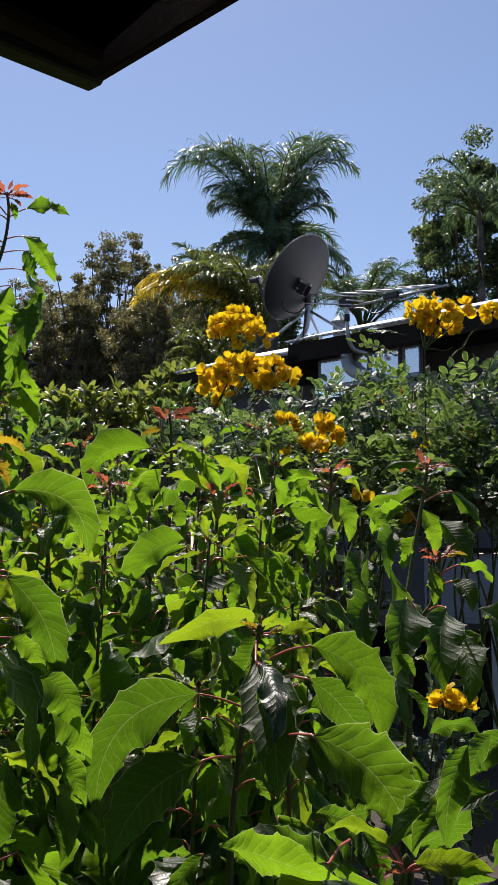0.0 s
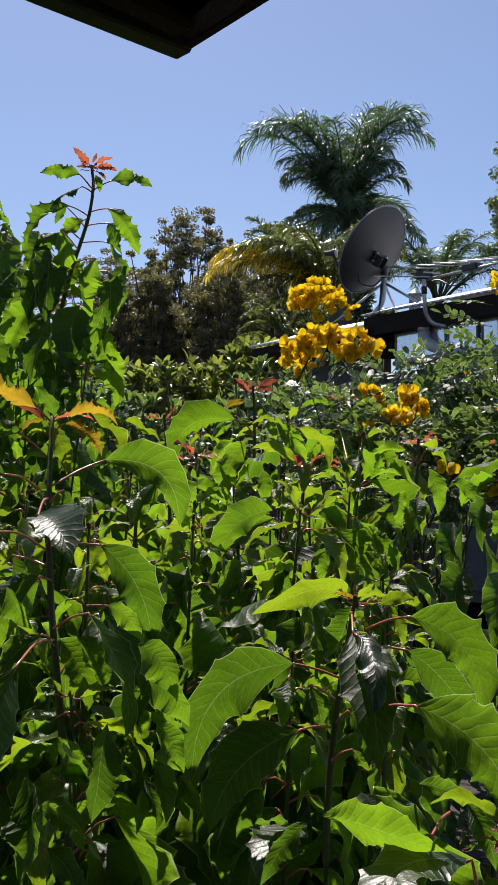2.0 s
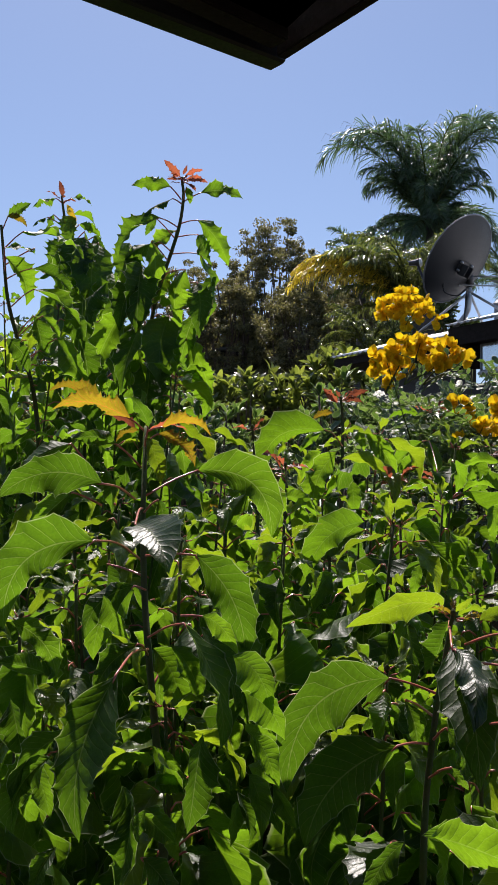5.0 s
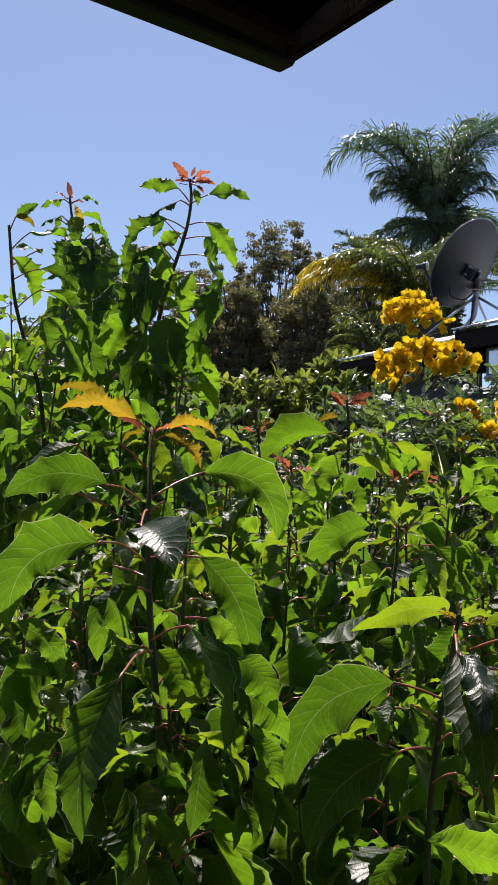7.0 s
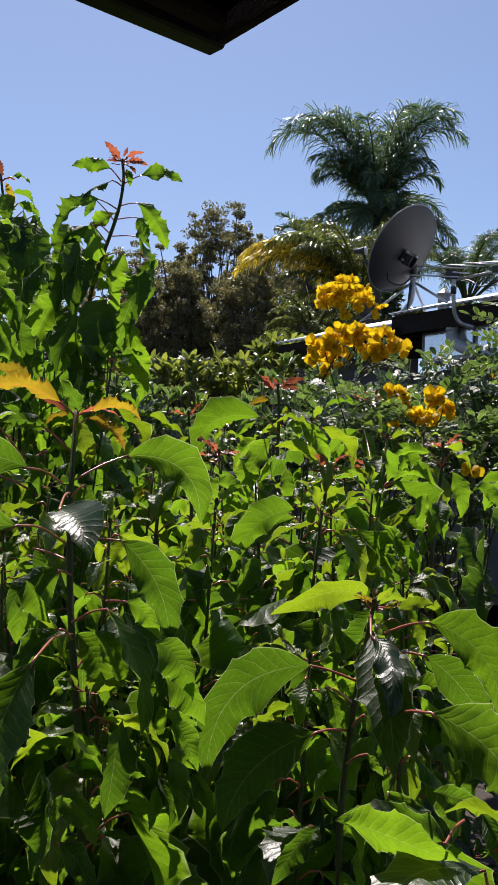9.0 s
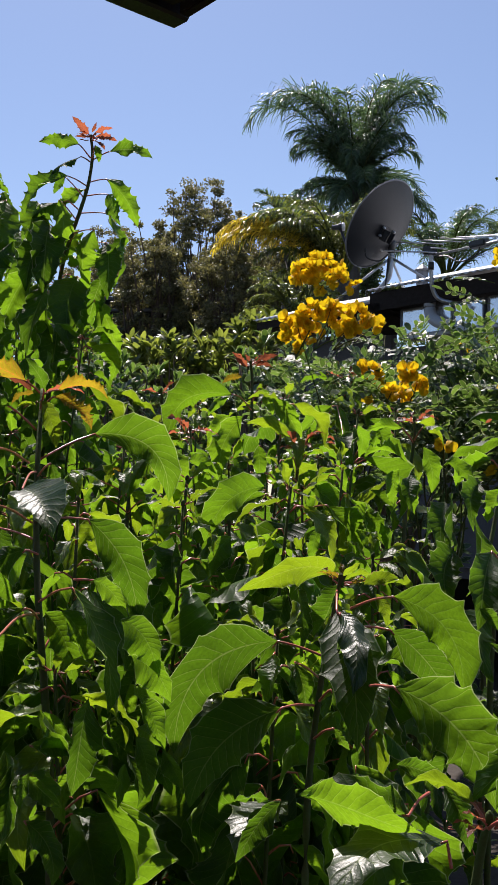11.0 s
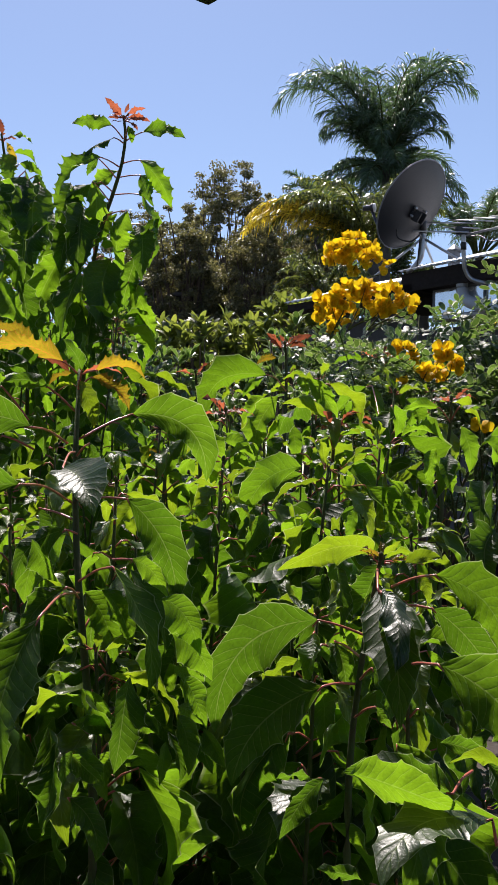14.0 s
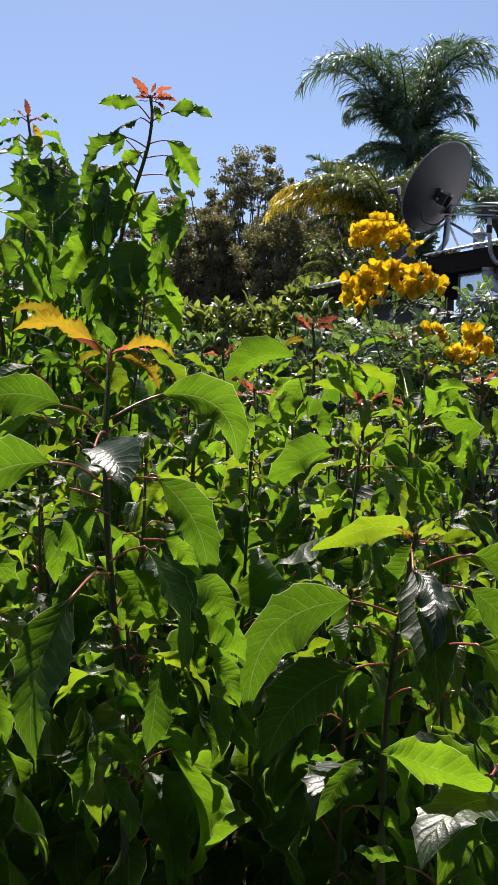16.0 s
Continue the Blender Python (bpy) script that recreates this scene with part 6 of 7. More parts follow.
leaf(p, (-0.248, 2.209, 1.587), (-0.288, 2.205, 1.551), (0.14, -0.95, -0.41), 0.50, 0.15, "light")
leaf(p, (-0.344, 2.098, 1.552), (-0.266, 2.105, 1.503), (0.31, -0.77, 0.01), 0.50, 0.15, "light")
leaf(p, (-0.222, 2.111, 1.543), (-0.237, 2.106, 1.460), (-0.07, -0.89, -0.31), 0.60, 0.15, "light")
leaf(p, (-0.175, 2.064, 1.534), (-0.233, 2.058, 1.490), (-0.08, -0.82, -0.00), 0.60, 0.20, "light")
leaf(p, (-0.317, 1.948, 1.493), (-0.269, 1.947, 1.403), (0.43, -0.82, -0.30), 0.50, 0.15, "light")
leaf(p, (-0.255, 2.003, 1.450), (-0.232, 1.999, 1.389), (0.14, -0.95, -0.41), 0.50, 0.15, "light")
leaf(p, (-0.294, 1.896, 1.427), (-0.311, 1.886, 1.358), (0.14, -0.95, -0.41), 0.60, 0.15, "light")
leaf(p, (-0.201, 1.856, 1.443), (-0.252, 1.843, 1.361), (-0.49, -0.81, 0.31), 0.35, 0.05)
leaf(p, (-0.251, 1.793, 1.372), (-0.277, 1.783, 1.317), (0.14, -0.95, -0.41), 0.60, 0.15)
leaf(p, (-0.254, 1.614, 1.224), (-0.227, 1.603, 1.168), (0.14, -0.95, -0.41), 0.50, 0.15)
leaf(p, (-0.193, 1.588, 1.221), (-0.215, 1.573, 1.168), (-0.28, -0.83, -0.20), 0.50, 0.15)
leaf(p, (-0.289, 1.560, 1.238), (-0.269, 1.545, 1.165), (0.51, -0.71, -0.29), 0.40, 0.15)
crown_tip(p, line[-1], pick, 0.035, 6, "red")
dressed(p, line, pick, 20, 0.150, 1.10, (0.20, 1.15), above=0.10)

p, line = poinsettia("poinsettia with broad toothed leaves and red stalks", [(-0.028, 1.484, 0.000), (-0.027, 1.472, 0.464), (-0.026, 1.461, 0.871), (-0.026, 1.454, 1.161), (-0.022, 1.479, 1.255), (-0.014, 1.493, 1.327), (-0.006, 1.502, 1.386), (0.002, 1.508, 1.431), (0.010, 1.512, 1.477), (0.015, 1.513, 1.501)], 0.0062)
leaf(p, (-0.071, 1.507, 1.412), (-0.208, 1.472, 1.259), (-0.00, -0.99, -0.32), 0.48, 0.07, stalk=(-0.005, 1.503, 1.393), bow=0.26, fold=0.15, wave=0.07, lobes=(3, 4))
leaf(p, (0.008, 1.677, 1.496), (-0.138, 1.616, 1.470), (0.00, -0.93, -0.35), 0.37, 0.20, "young", stalk=(0.016, 1.533, 1.498), bow=0.24, fold=0.2, wave=0.04, lobes=(2, 3))
leaf(p, (-0.060, 1.414, 1.338), (-0.174, 1.381, 1.214), (-0.32, -0.80, 0.51), 0.62, 0.04, stalk=(-0.018, 1.494, 1.328), bow=0.12, fold=0.15, wave=0.08, lobes=(3, 3))
leaf(p, (0.009, 1.430, 1.466), (0.034, 1.267, 1.319), (0.09, -0.66, 0.75), 0.42, 0.04, stalk=(0.010, 1.512, 1.484), bow=0.03, fold=0.06, wave=0.06, lobes=(3, 4))
leaf(p, (0.013, 1.410, 1.463), (0.028, 1.297, 1.377), (0.02, -0.52, 0.85), 0.22, 0.06, "shiny", stalk=(0.003, 1.508, 1.438))
leaf(p, (0.012, 1.563, 1.488), (-0.023, 1.557, 1.415), (0.14, -0.95, -0.41), 0.55, 0.10, stalk=(0.009, 1.511, 1.472))
leaf(p, (-0.046, 1.613, 1.477), (-0.041, 1.603, 1.376), (-0.69, -0.68, 0.17), 0.50, 0.05)
leaf(p, (-0.049, 1.602, 1.370), (-0.034, 1.589, 1.291), (0.14, -0.95, -0.41), 0.50, 0.15, stalk=(-0.009, 1.499, 1.362))
leaf(p, (0.006, 1.600, 1.364), (-0.017, 1.590, 1.298), (0.14, -0.95, -0.41), 0.50, 0.10, stalk=(-0.009, 1.499, 1.362))
leaf(p, (0.088, 1.205, 1.266), (-0.032, 1.217, 1.280), (0.14, -0.92, -0.21), 0.46, 0.08, stalk=(0.126, 1.363, 1.251), shape=1)
leaf(p, (-0.112, 1.574, 1.327), (-0.063, 1.573, 1.318), (-0.10, 0.57, 0.81), 0.40, 0.15)
leaf(p, (-0.069, 1.368, 1.225), (-0.102, 1.353, 1.174), (0.46, -0.51, 0.71), 0.40, 0.10, stalk=(-0.062, 1.467, 1.205))
leaf(p, (-0.119, 1.416, 1.216), (-0.069, 1.416, 1.211), (-0.10, 0.57, 0.81), 0.30, 0.15)
leaf(p, (0.007, 1.389, 1.319), (0.028, 1.383, 1.294), (0.14, -0.95, -0.41), 0.50, 0.15, stalk=(-0.019, 1.485, 1.284))
leaf(p, (0.003, 1.447, 1.358), (0.024, 1.433, 1.286), (0.76, -0.42, 0.39), 0.50, 0.05, stalk=(-0.013, 1.494, 1.333))
leaf(p, (0.018, 1.513, 1.504), (0.042, 1.513, 1.524), (0.14, -0.95, -0.41), 0.70, 0.10, "young")
leaf(p, (0.020, 1.493, 1.500), (0.065, 1.490, 1.501), (-0.10, 0.57, 0.81), 0.45, 0.20, "young")
leaf(p, (0.013, 1.513, 1.501), (-0.010, 1.514, 1.507), (-0.10, 0.57, 0.81), 0.40, 0.10, "orange")
crown_tip(p, line[-1], pick, 0.030, 6, "orange")
leaf(p, (0.044, 1.416, 1.500), (0.089, 1.414, 1.509), (-0.00, -0.80, -0.01), 0.60, 0.15, "young")
leaf(p, (0.059, 1.414, 1.489), (0.073, 1.410, 1.448), (-0.00, -0.96, -0.43), 0.60, 0.10, "young")
leaf(p, (0.080, 1.373, 1.489), (0.165, 1.351, 1.374), (0.15, -0.93, -0.22), 0.52, 0.10, "light", stalk=(0.029, 1.473, 1.464), bow=0.22, fold=0.25, wave=0.08, lobes=(4, 4))
leaf(p, (0.079, 1.409, 1.443), (0.158, 1.420, 1.352), (0.05, -0.96, -0.35), 0.54, 0.06, stalk=(0.029, 1.491, 1.436), bow=0.10, fold=0.12, wave=0.05, lobes=(2, 2))
leaf(p, (0.069, 1.183, 1.408), (0.175, 1.146, 1.288), (0.10, -0.91, -0.12), 0.54, 0.10, stalk=(0.022, 1.477, 1.339), bow=0.14, fold=0.25, wave=0.08, lobes=(4, 5))
leaf(p, (0.174, 1.432, 1.450), (0.141, 1.425, 1.370), (0.40, -0.86, -0.42), 0.40, 0.15)

p, line = poinsettia("poinsettia with a pale pink new tip", [(0.136, 1.122, 0.000), (0.137, 1.110, 0.470), (0.138, 1.099, 0.881), (0.139, 1.092, 1.174), (0.144, 1.083, 1.241), (0.150, 1.075, 1.286), (0.154, 1.069, 1.305)], 0.0075)
leaf(p, (0.236, 1.092, 1.373), (0.141, 1.094, 1.313), (-0.00, -0.89, -0.12), 0.45, 0.10)
leaf(p, (0.292, 1.200, 1.409), (0.236, 1.203, 1.354), (-0.10, -0.93, -0.22), 0.75, 0.10)
leaf(p, (0.240, 1.050, 1.377), (0.157, 1.052, 1.318), (-0.28, -0.42, 0.86), 0.40, 0.15)
leaf(p, (0.142, 1.084, 1.314), (0.074, 1.094, 1.326), (-0.00, 0.51, 0.86), 0.34, 0.20, "young", stalk=(0.152, 1.068, 1.299))
leaf(p, (0.120, 1.159, 1.313), (0.146, 1.139, 1.250), (-0.20, -0.92, -0.32), 0.50, 0.15)
leaf(p, (0.159, 1.049, 1.308), (0.232, 1.034, 1.305), (-0.00, -0.81, 0.09), 0.45, 0.18, "young", stalk=(0.153, 1.067, 1.296))
leaf(p, (0.075, 1.215, 1.318), (0.131, 1.207, 1.302), (-0.00, -0.90, -0.07), 0.50, 0.15)
leaf(p, (0.171, 1.267, 1.363), (0.133, 1.277, 1.394), (-0.00, -0.90, -0.07), 0.60, 0.15)
leaf(p, (0.230, 1.260, 1.378), (0.267, 1.250, 1.360), (-0.00, 0.56, 0.82), 0.40, 0.15)
leaf(p, (0.255, 1.092, 1.346), (0.240, 1.082, 1.295), (-0.00, -0.96, -0.43), 0.60, 0.15)
leaf(p, (0.220, 1.315, 1.388), (0.279, 1.304, 1.390), (-0.00, 0.56, 0.82), 0.50, 0.15)
leaf(p, (0.216, 1.474, 1.423), (0.237, 1.463, 1.371), (0.30, -0.87, -0.32), 0.50, 0.15)
leaf(p, (0.216, 1.579, 1.459), (0.243, 1.572, 1.427), (-0.00, -0.96, -0.43), 0.70, 0.15)
leaf(p, (0.234, 1.032, 1.299), (0.180, 1.033, 1.268), (-0.00, 0.41, 0.85), 0.50, 0.15)
crown_tip(p, line[-1], pick, 0.035, 9, "red")
leaf(p, (0.126, 1.171, 1.251), (0.008, 1.053, 1.217), (-0.26, -0.39, 0.88), 0.60, 0.10, "shiny", stalk=(0.130, 1.162, 1.226), bow=0.14, fold=0.06, wave=0.05, lobes=(3, 4))
leaf(p, (-0.052, 1.477, 1.201), (-0.105, 1.319, 1.167), (-0.18, -0.40, 0.90), 0.5, 0.08, "shiny", bow=0.04, fold=0.05, wave=0.05, lobes=(3, 4))
leaf(p, (-0.010, 1.158, 1.185), (-0.057, 1.161, 1.193), (0.09, -0.90, -0.01), 0.50, 0.15)
leaf(p, (0.033, 1.390, 1.265), (0.085, 1.379, 1.235), (0.25, 0.39, 0.82), 0.50, 0.15)

p, line = poinsettia("poinsettia with bright orange red bracts", [(-0.216, 2.841, 0.000), (-0.216, 2.829, 0.593), (-0.217, 2.818, 1.112), (-0.217, 2.811, 1.483), (-0.221, 2.912, 1.663), (-0.220, 2.956, 1.805), (-0.222, 2.993, 1.945), (-0.227, 2.984, 2.006)], 0.0075)
leaf(p, (-0.235, 2.966, 1.991), (-0.276, 2.957, 2.032), (0.14, -0.95, -0.41), 0.50, 0.10, "red")
leaf(p, (-0.246, 2.949, 1.960), (-0.303, 2.947, 1.941), (-0.10, 0.57, 0.81), 0.50, 0.15, "orange")
leaf(p, (-0.214, 2.986, 2.003), (-0.150, 2.985, 2.029), (-0.10, 0.57, 0.81), 0.40, 0.15, "red")
leaf(p, (-0.212, 2.957, 1.993), (-0.160, 2.960, 1.987), (-0.10, 0.57, 0.81), 0.30, 0.10, "red")
leaf(p, (-0.244, 2.596, 1.874), (-0.397, 2.590, 1.766), (-0.31, 0.65, 0.71), 0.40, 0.26, "light", stalk=(-0.220, 2.950, 1.868), bow=0.20, fold=0.3, wave=0.08, lobes=(4, 4))
leaf(p, (-0.258, 2.695, 1.880), (-0.312, 2.696, 1.826), (-0.28, -0.84, -0.10), 0.40, 0.15, "light")
leaf(p, (-0.213, 2.603, 1.822), (-0.263, 2.609, 1.660), (-0.43, -0.84, -0.31), 0.50, 0.10, "light")
leaf(p, (-0.212, 2.656, 1.784), (-0.246, 2.658, 1.713), (0.14, -0.95, -0.41), 0.60, 0.15, "light")
leaf(p, (-0.258, 2.700, 1.830), (-0.308, 2.701, 1.757), (0.14, -0.95, -0.41), 0.60, 0.15, "light")
leaf(p, (-0.181, 2.610, 1.753), (-0.173, 2.614, 1.656), (0.14, -0.95, -0.41), 0.50, 0.15, "light")
leaf(p, (-0.196, 2.895, 1.925), (-0.157, 2.905, 1.849), (0.14, -0.95, -0.41), 0.50, 0.15, "light", stalk=(-0.221, 2.980, 1.895))
leaf(p, (-0.247, 2.409, 1.669), (-0.272, 2.408, 1.599), (0.14, -0.95, -0.41), 0.60, 0.15, "light")
crown_tip(p, line[-1], pick, 0.050, 9, "red")
dressed(p, line, pick, 14, 0.140, 0.90, (0.20, 1.15), above=0.30)

p, line = poinsettia("poinsettia with a flat red tip", [(-0.085, 2.392, 0.000), (-0.084, 2.380, 0.572), (-0.083, 2.369, 1.073), (-0.083, 2.362, 1.430), (-0.079, 2.417, 1.552), (-0.074, 2.436, 1.685), (-0.074, 2.433, 1.743)], 0.0075)
leaf(p, (-0.090, 2.412, 1.757), (-0.192, 2.406, 1.786), (-0.10, 0.62, 0.76), 0.30, 0.20, "young")
leaf(p, (-0.140, 2.503, 1.856), (-0.068, 2.513, 1.751), (0.42, -0.80, -0.05), 0.48, 0.15, "light")
leaf(p, (-0.125, 2.096, 1.624), (-0.242, 2.089, 1.532), (0.02, -0.86, -0.00), 0.44, 0.15, "light", stalk=(-0.082, 2.417, 1.552))
leaf(p, (-0.036, 2.217, 1.651), (0.035, 2.216, 1.583), (-0.01, 0.70, 0.67), 0.50, 0.20, "light", stalk=(-0.073, 2.418, 1.615))
leaf(p, (-0.005, 2.097, 1.605), (0.053, 2.093, 1.500), (0.57, -0.77, -0.14), 0.46, 0.14, "light", stalk=(-0.073, 2.418, 1.571))
leaf(p, (0.041, 2.115, 1.601), (0.107, 2.110, 1.529), (0.52, -0.77, -0.19), 0.60, 0.15, "light")
leaf(p, (-0.082, 2.365, 1.711), (-0.125, 2.366, 1.638), (0.14, -0.95, -0.41), 0.55, 0.15, "light", stalk=(-0.074, 2.436, 1.685))
leaf(p, (-0.118, 2.315, 1.686), (-0.111, 2.317, 1.589), (0.66, -0.48, 0.38), 0.50, 0.05, "light", stalk=(-0.075, 2.433, 1.658))
leaf(p, (-0.057, 2.415, 1.717), (0.018, 2.414, 1.705), (-0.10, 0.57, 0.81), 0.40, 0.15, "light", stalk=(-0.074, 2.436, 1.685))
leaf(p, (-0.120, 2.217, 1.577), (-0.114, 2.215, 1.508), (0.14, -0.95, -0.41), 0.60, 0.15, "light", stalk=(-0.079, 2.415, 1.545))
leaf(p, (-0.045, 2.218, 1.573), (-0.016, 2.217, 1.545), (0.14, -0.95, -0.41), 0.70, 0.15, "light", stalk=(-0.079, 2.412, 1.539))
leaf(p, (-0.020, 2.017, 1.560), (-0.035, 2.015, 1.497), (0.13, -0.89, -0.06), 0.50, 0.15, "light")
leaf(p, (0.052, 2.015, 1.561), (0.087, 2.010, 1.490), (0.53, -0.81, -0.30), 0.50, 0.15, "light")
leaf(p, (-0.126, 1.916, 1.549), (-0.066, 1.915, 1.501), (0.24, 0.37, 0.74), 0.60, 0.15, "light")
crown_tip(p, line[-1], pick, 0.050, 9, "red")
dressed(p, line, pick, 12, 0.140, 0.90, (0.20, 1.15), above=0.35)

p, line = poinsettia("poinsettia with a dark red tip", [(0.033, 2.643, 0.000), (0.035, 2.631, 0.588), (0.037, 2.621, 1.102), (0.038, 2.613, 1.470), (0.048, 2.666, 1.619), (0.050, 2.713, 1.719), (0.036, 2.710, 1.773)], 0.0070)
leaf(p, (0.056, 2.663, 1.714), (-0.049, 2.664, 1.741), (-0.10, 0.57, 0.81), 0.30, 0.20, "young")
leaf(p, (0.073, 2.512, 1.702), (0.177, 2.505, 1.674), (-0.10, 0.62, 0.76), 0.42, 0.25, "light", stalk=(0.053, 2.714, 1.676))
leaf(p, (0.065, 2.612, 1.714), (0.058, 2.615, 1.633), (0.14, -0.95, -0.41), 0.60, 0.15, "light", stalk=(0.049, 2.697, 1.684))
leaf(p, (0.105, 2.609, 1.728), (0.124, 2.602, 1.810), (0.14, -0.95, -0.41), 0.50, 0.15, "light", stalk=(0.049, 2.704, 1.699))
leaf(p, (0.081, 2.610, 1.749), (0.144, 2.606, 1.729), (-0.10, 0.57, 0.81), 0.50, 0.15, "light", stalk=(0.050, 2.713, 1.719))
leaf(p, (0.086, 2.313, 1.641), (0.133, 2.309, 1.546), (0.61, -0.70, -0.29), 0.35, 0.15, "light")
leaf(p, (0.018, 2.903, 1.880), (0.041, 2.911, 1.774), (0.43, -0.82, -0.30), 0.40, 0.15, "light", stalk=(0.036, 2.710, 1.773))
crown_tip(p, line[-1], pick, 0.045, 9, "red")
dressed(p, line, pick, 12, 0.130, 0.80, (0.20, 1.15), above=0.15)

p, line = poinsettia("poinsettia with crimson bracts", [(-0.006, 3.397, 0.000), (-0.002, 3.385, 0.664), (0.002, 3.374, 1.245), (0.004, 3.367, 1.660), (0.024, 3.408, 1.840), (0.048, 3.447, 1.953), (0.042, 3.439, 2.029)], 0.0075)
leaf(p, (0.009, 3.392, 2.005), (-0.098, 3.393, 1.998), (-0.07, 0.36, 0.89), 0.42, 0.10, "light", stalk=(0.047, 3.446, 1.968))
leaf(p, (0.069, 3.390, 2.005), (0.143, 3.389, 1.990), (-0.10, 0.57, 0.81), 0.50, 0.15, "light", stalk=(0.047, 3.446, 1.964))
leaf(p, (0.006, 3.202, 1.907), (-0.091, 3.209, 1.822), (-0.08, -0.82, -0.00), 0.50, 0.15, "light", stalk=(0.046, 3.451, 1.917))
leaf(p, (0.072, 3.197, 1.934), (0.115, 3.206, 1.813), (0.60, -0.61, 0.46), 0.50, 0.05, "light")
leaf(p, (-0.001, 3.107, 1.851), (-0.058, 3.112, 1.785), (0.13, -0.89, -0.06), 0.50, 0.15, "light")
crown_tip(p, line[-1], pick, 0.060, 9, "red")
dressed(p, line, pick, 14, 0.140, 0.80, (0.20, 1.15), above=0.12)

p, line = poinsettia("short poinsettia with an orange tip", [(-0.418, 2.206, 0.000), (-0.420, 2.194, 0.550), (-0.421, 2.184, 1.032), (-0.422, 2.176, 1.376), (-0.430, 2.235, 1.500), (-0.434, 2.287, 1.614), (-0.433, 2.286, 1.659)], 0.0070)
leaf(p, (-0.443, 2.264, 1.662), (-0.477, 2.257, 1.670), (-0.10, 0.57, 0.81), 0.40, 0.15, "orange")
leaf(p, (-0.417, 2.268, 1.661), (-0.392, 2.272, 1.651), (-0.10, 0.57, 0.81), 0.40, 0.15, "orange")
leaf(p, (-0.470, 2.178, 1.643), (-0.533, 2.164, 1.663), (-0.10, 0.57, 0.81), 0.40, 0.20, "light", stalk=(-0.434, 2.287, 1.614))
leaf(p, (-0.463, 2.180, 1.612), (-0.479, 2.177, 1.559), (0.14, -0.95, -0.41), 0.70, 0.15, "light", stalk=(-0.433, 2.272, 1.579))
leaf(p, (-0.388, 2.193, 1.607), (-0.364, 2.196, 1.573), (0.13, -0.89, -0.06), 0.60, 0.15, "light", stalk=(-0.433, 2.272, 1.579))
leaf(p, (-0.473, 2.674, 1.841), (-0.573, 2.654, 1.868), (-0.10, 0.57, 0.81), 0.40, 0.20, "young")
leaf(p, (-0.502, 2.668, 1.855), (-0.445, 2.680, 1.827), (-0.10, 0.57, 0.81), 0.40, 0.15, "young")
leaf(p, (-0.372, 2.192, 1.702), (-0.417, 2.188, 1.607), (0.13, -0.89, -0.06), 0.50, 0.15, "light", stalk=(-0.433, 2.286, 1.659))
crown_tip(p, line[-1], pick, 0.035, 7, "orange")
dressed(p, line, pick, 14, 0.130, 0.90, (0.20, 1.15), above=0.12)

p, line = poinsettia("tall poinsettia with a red tip beside the house", [(0.323, 2.350, 0.000), (0.328, 2.338, 0.577), (0.333, 2.328, 1.081), (0.336, 2.320, 1.441), (0.362, 2.372, 1.575), (0.387, 2.418, 1.677), (0.413, 2.459, 1.777), (0.417, 2.455, 1.818)], 0.0075)
leaf(p, (0.393, 2.409, 1.816), (0.303, 2.424, 1.792), (-0.28, -0.81, 0.52), 0.47, 0.20, stalk=(0.415, 2.457, 1.803))
leaf(p, (0.428, 2.403, 1.808), (0.492, 2.393, 1.787), (-0.00, 0.51, 0.81), 0.52, 0.18, "light", stalk=(0.417, 2.457, 1.803))
leaf(p, (0.406, 2.457, 1.823), (0.389, 2.456, 1.857), (-0.00, -0.96, -0.43), 0.65, 0.10, "red")
leaf(p, (0.369, 2.316, 1.756), (0.246, 2.335, 1.697), (-0.10, 0.68, 0.68), 0.47, 0.15, "light", stalk=(0.413, 2.461, 1.751))
leaf(p, (0.434, 2.254, 1.744), (0.493, 2.245, 1.669), (0.59, -0.61, 0.53), 0.78, 0.05, stalk=(0.410, 2.463, 1.731))
leaf(p, (0.357, 2.169, 1.702), (0.378, 2.167, 1.607), (-0.00, -0.96, -0.43), 0.72, 0.10, "light")
leaf(p, (0.381, 2.115, 1.676), (0.428, 2.046, 1.593), (-0.35, -0.81, 0.47), 0.86, 0.10)
leaf(p, (0.340, 2.272, 1.709), (0.267, 2.284, 1.648), (-0.00, -0.90, -0.07), 0.52, 0.15, "light", stalk=(0.387, 2.418, 1.677))
leaf(p, (0.341, 2.173, 1.646), (0.317, 2.177, 1.577), (-0.00, -0.96, -0.43), 0.65, 0.15, "light")
leaf(p, (0.281, 2.030, 1.654), (0.262, 1.967, 1.564), (0.14, -0.82, 0.55), 0.65, 0.05)
leaf(p, (0.211, 1.989, 1.616), (0.194, 1.916, 1.517), (0.13, -0.81, 0.58), 0.72, 0.05)
leaf(p, (0.278, 1.878, 1.529), (0.268, 1.797, 1.432), (0.08, -0.77, 0.64), 0.65, 0.05)
leaf(p, (0.158, 2.093, 1.667), (0.152, 2.047, 1.600), (0.07, -0.83, 0.56), 0.72, 0.05)
crown_tip(p, line[-1], pick, 0.050, 9, "red")
dressed(p, line, pick, 8, 0.140, 0.70, (0.20, 1.15), above=0.45, light=0.1)

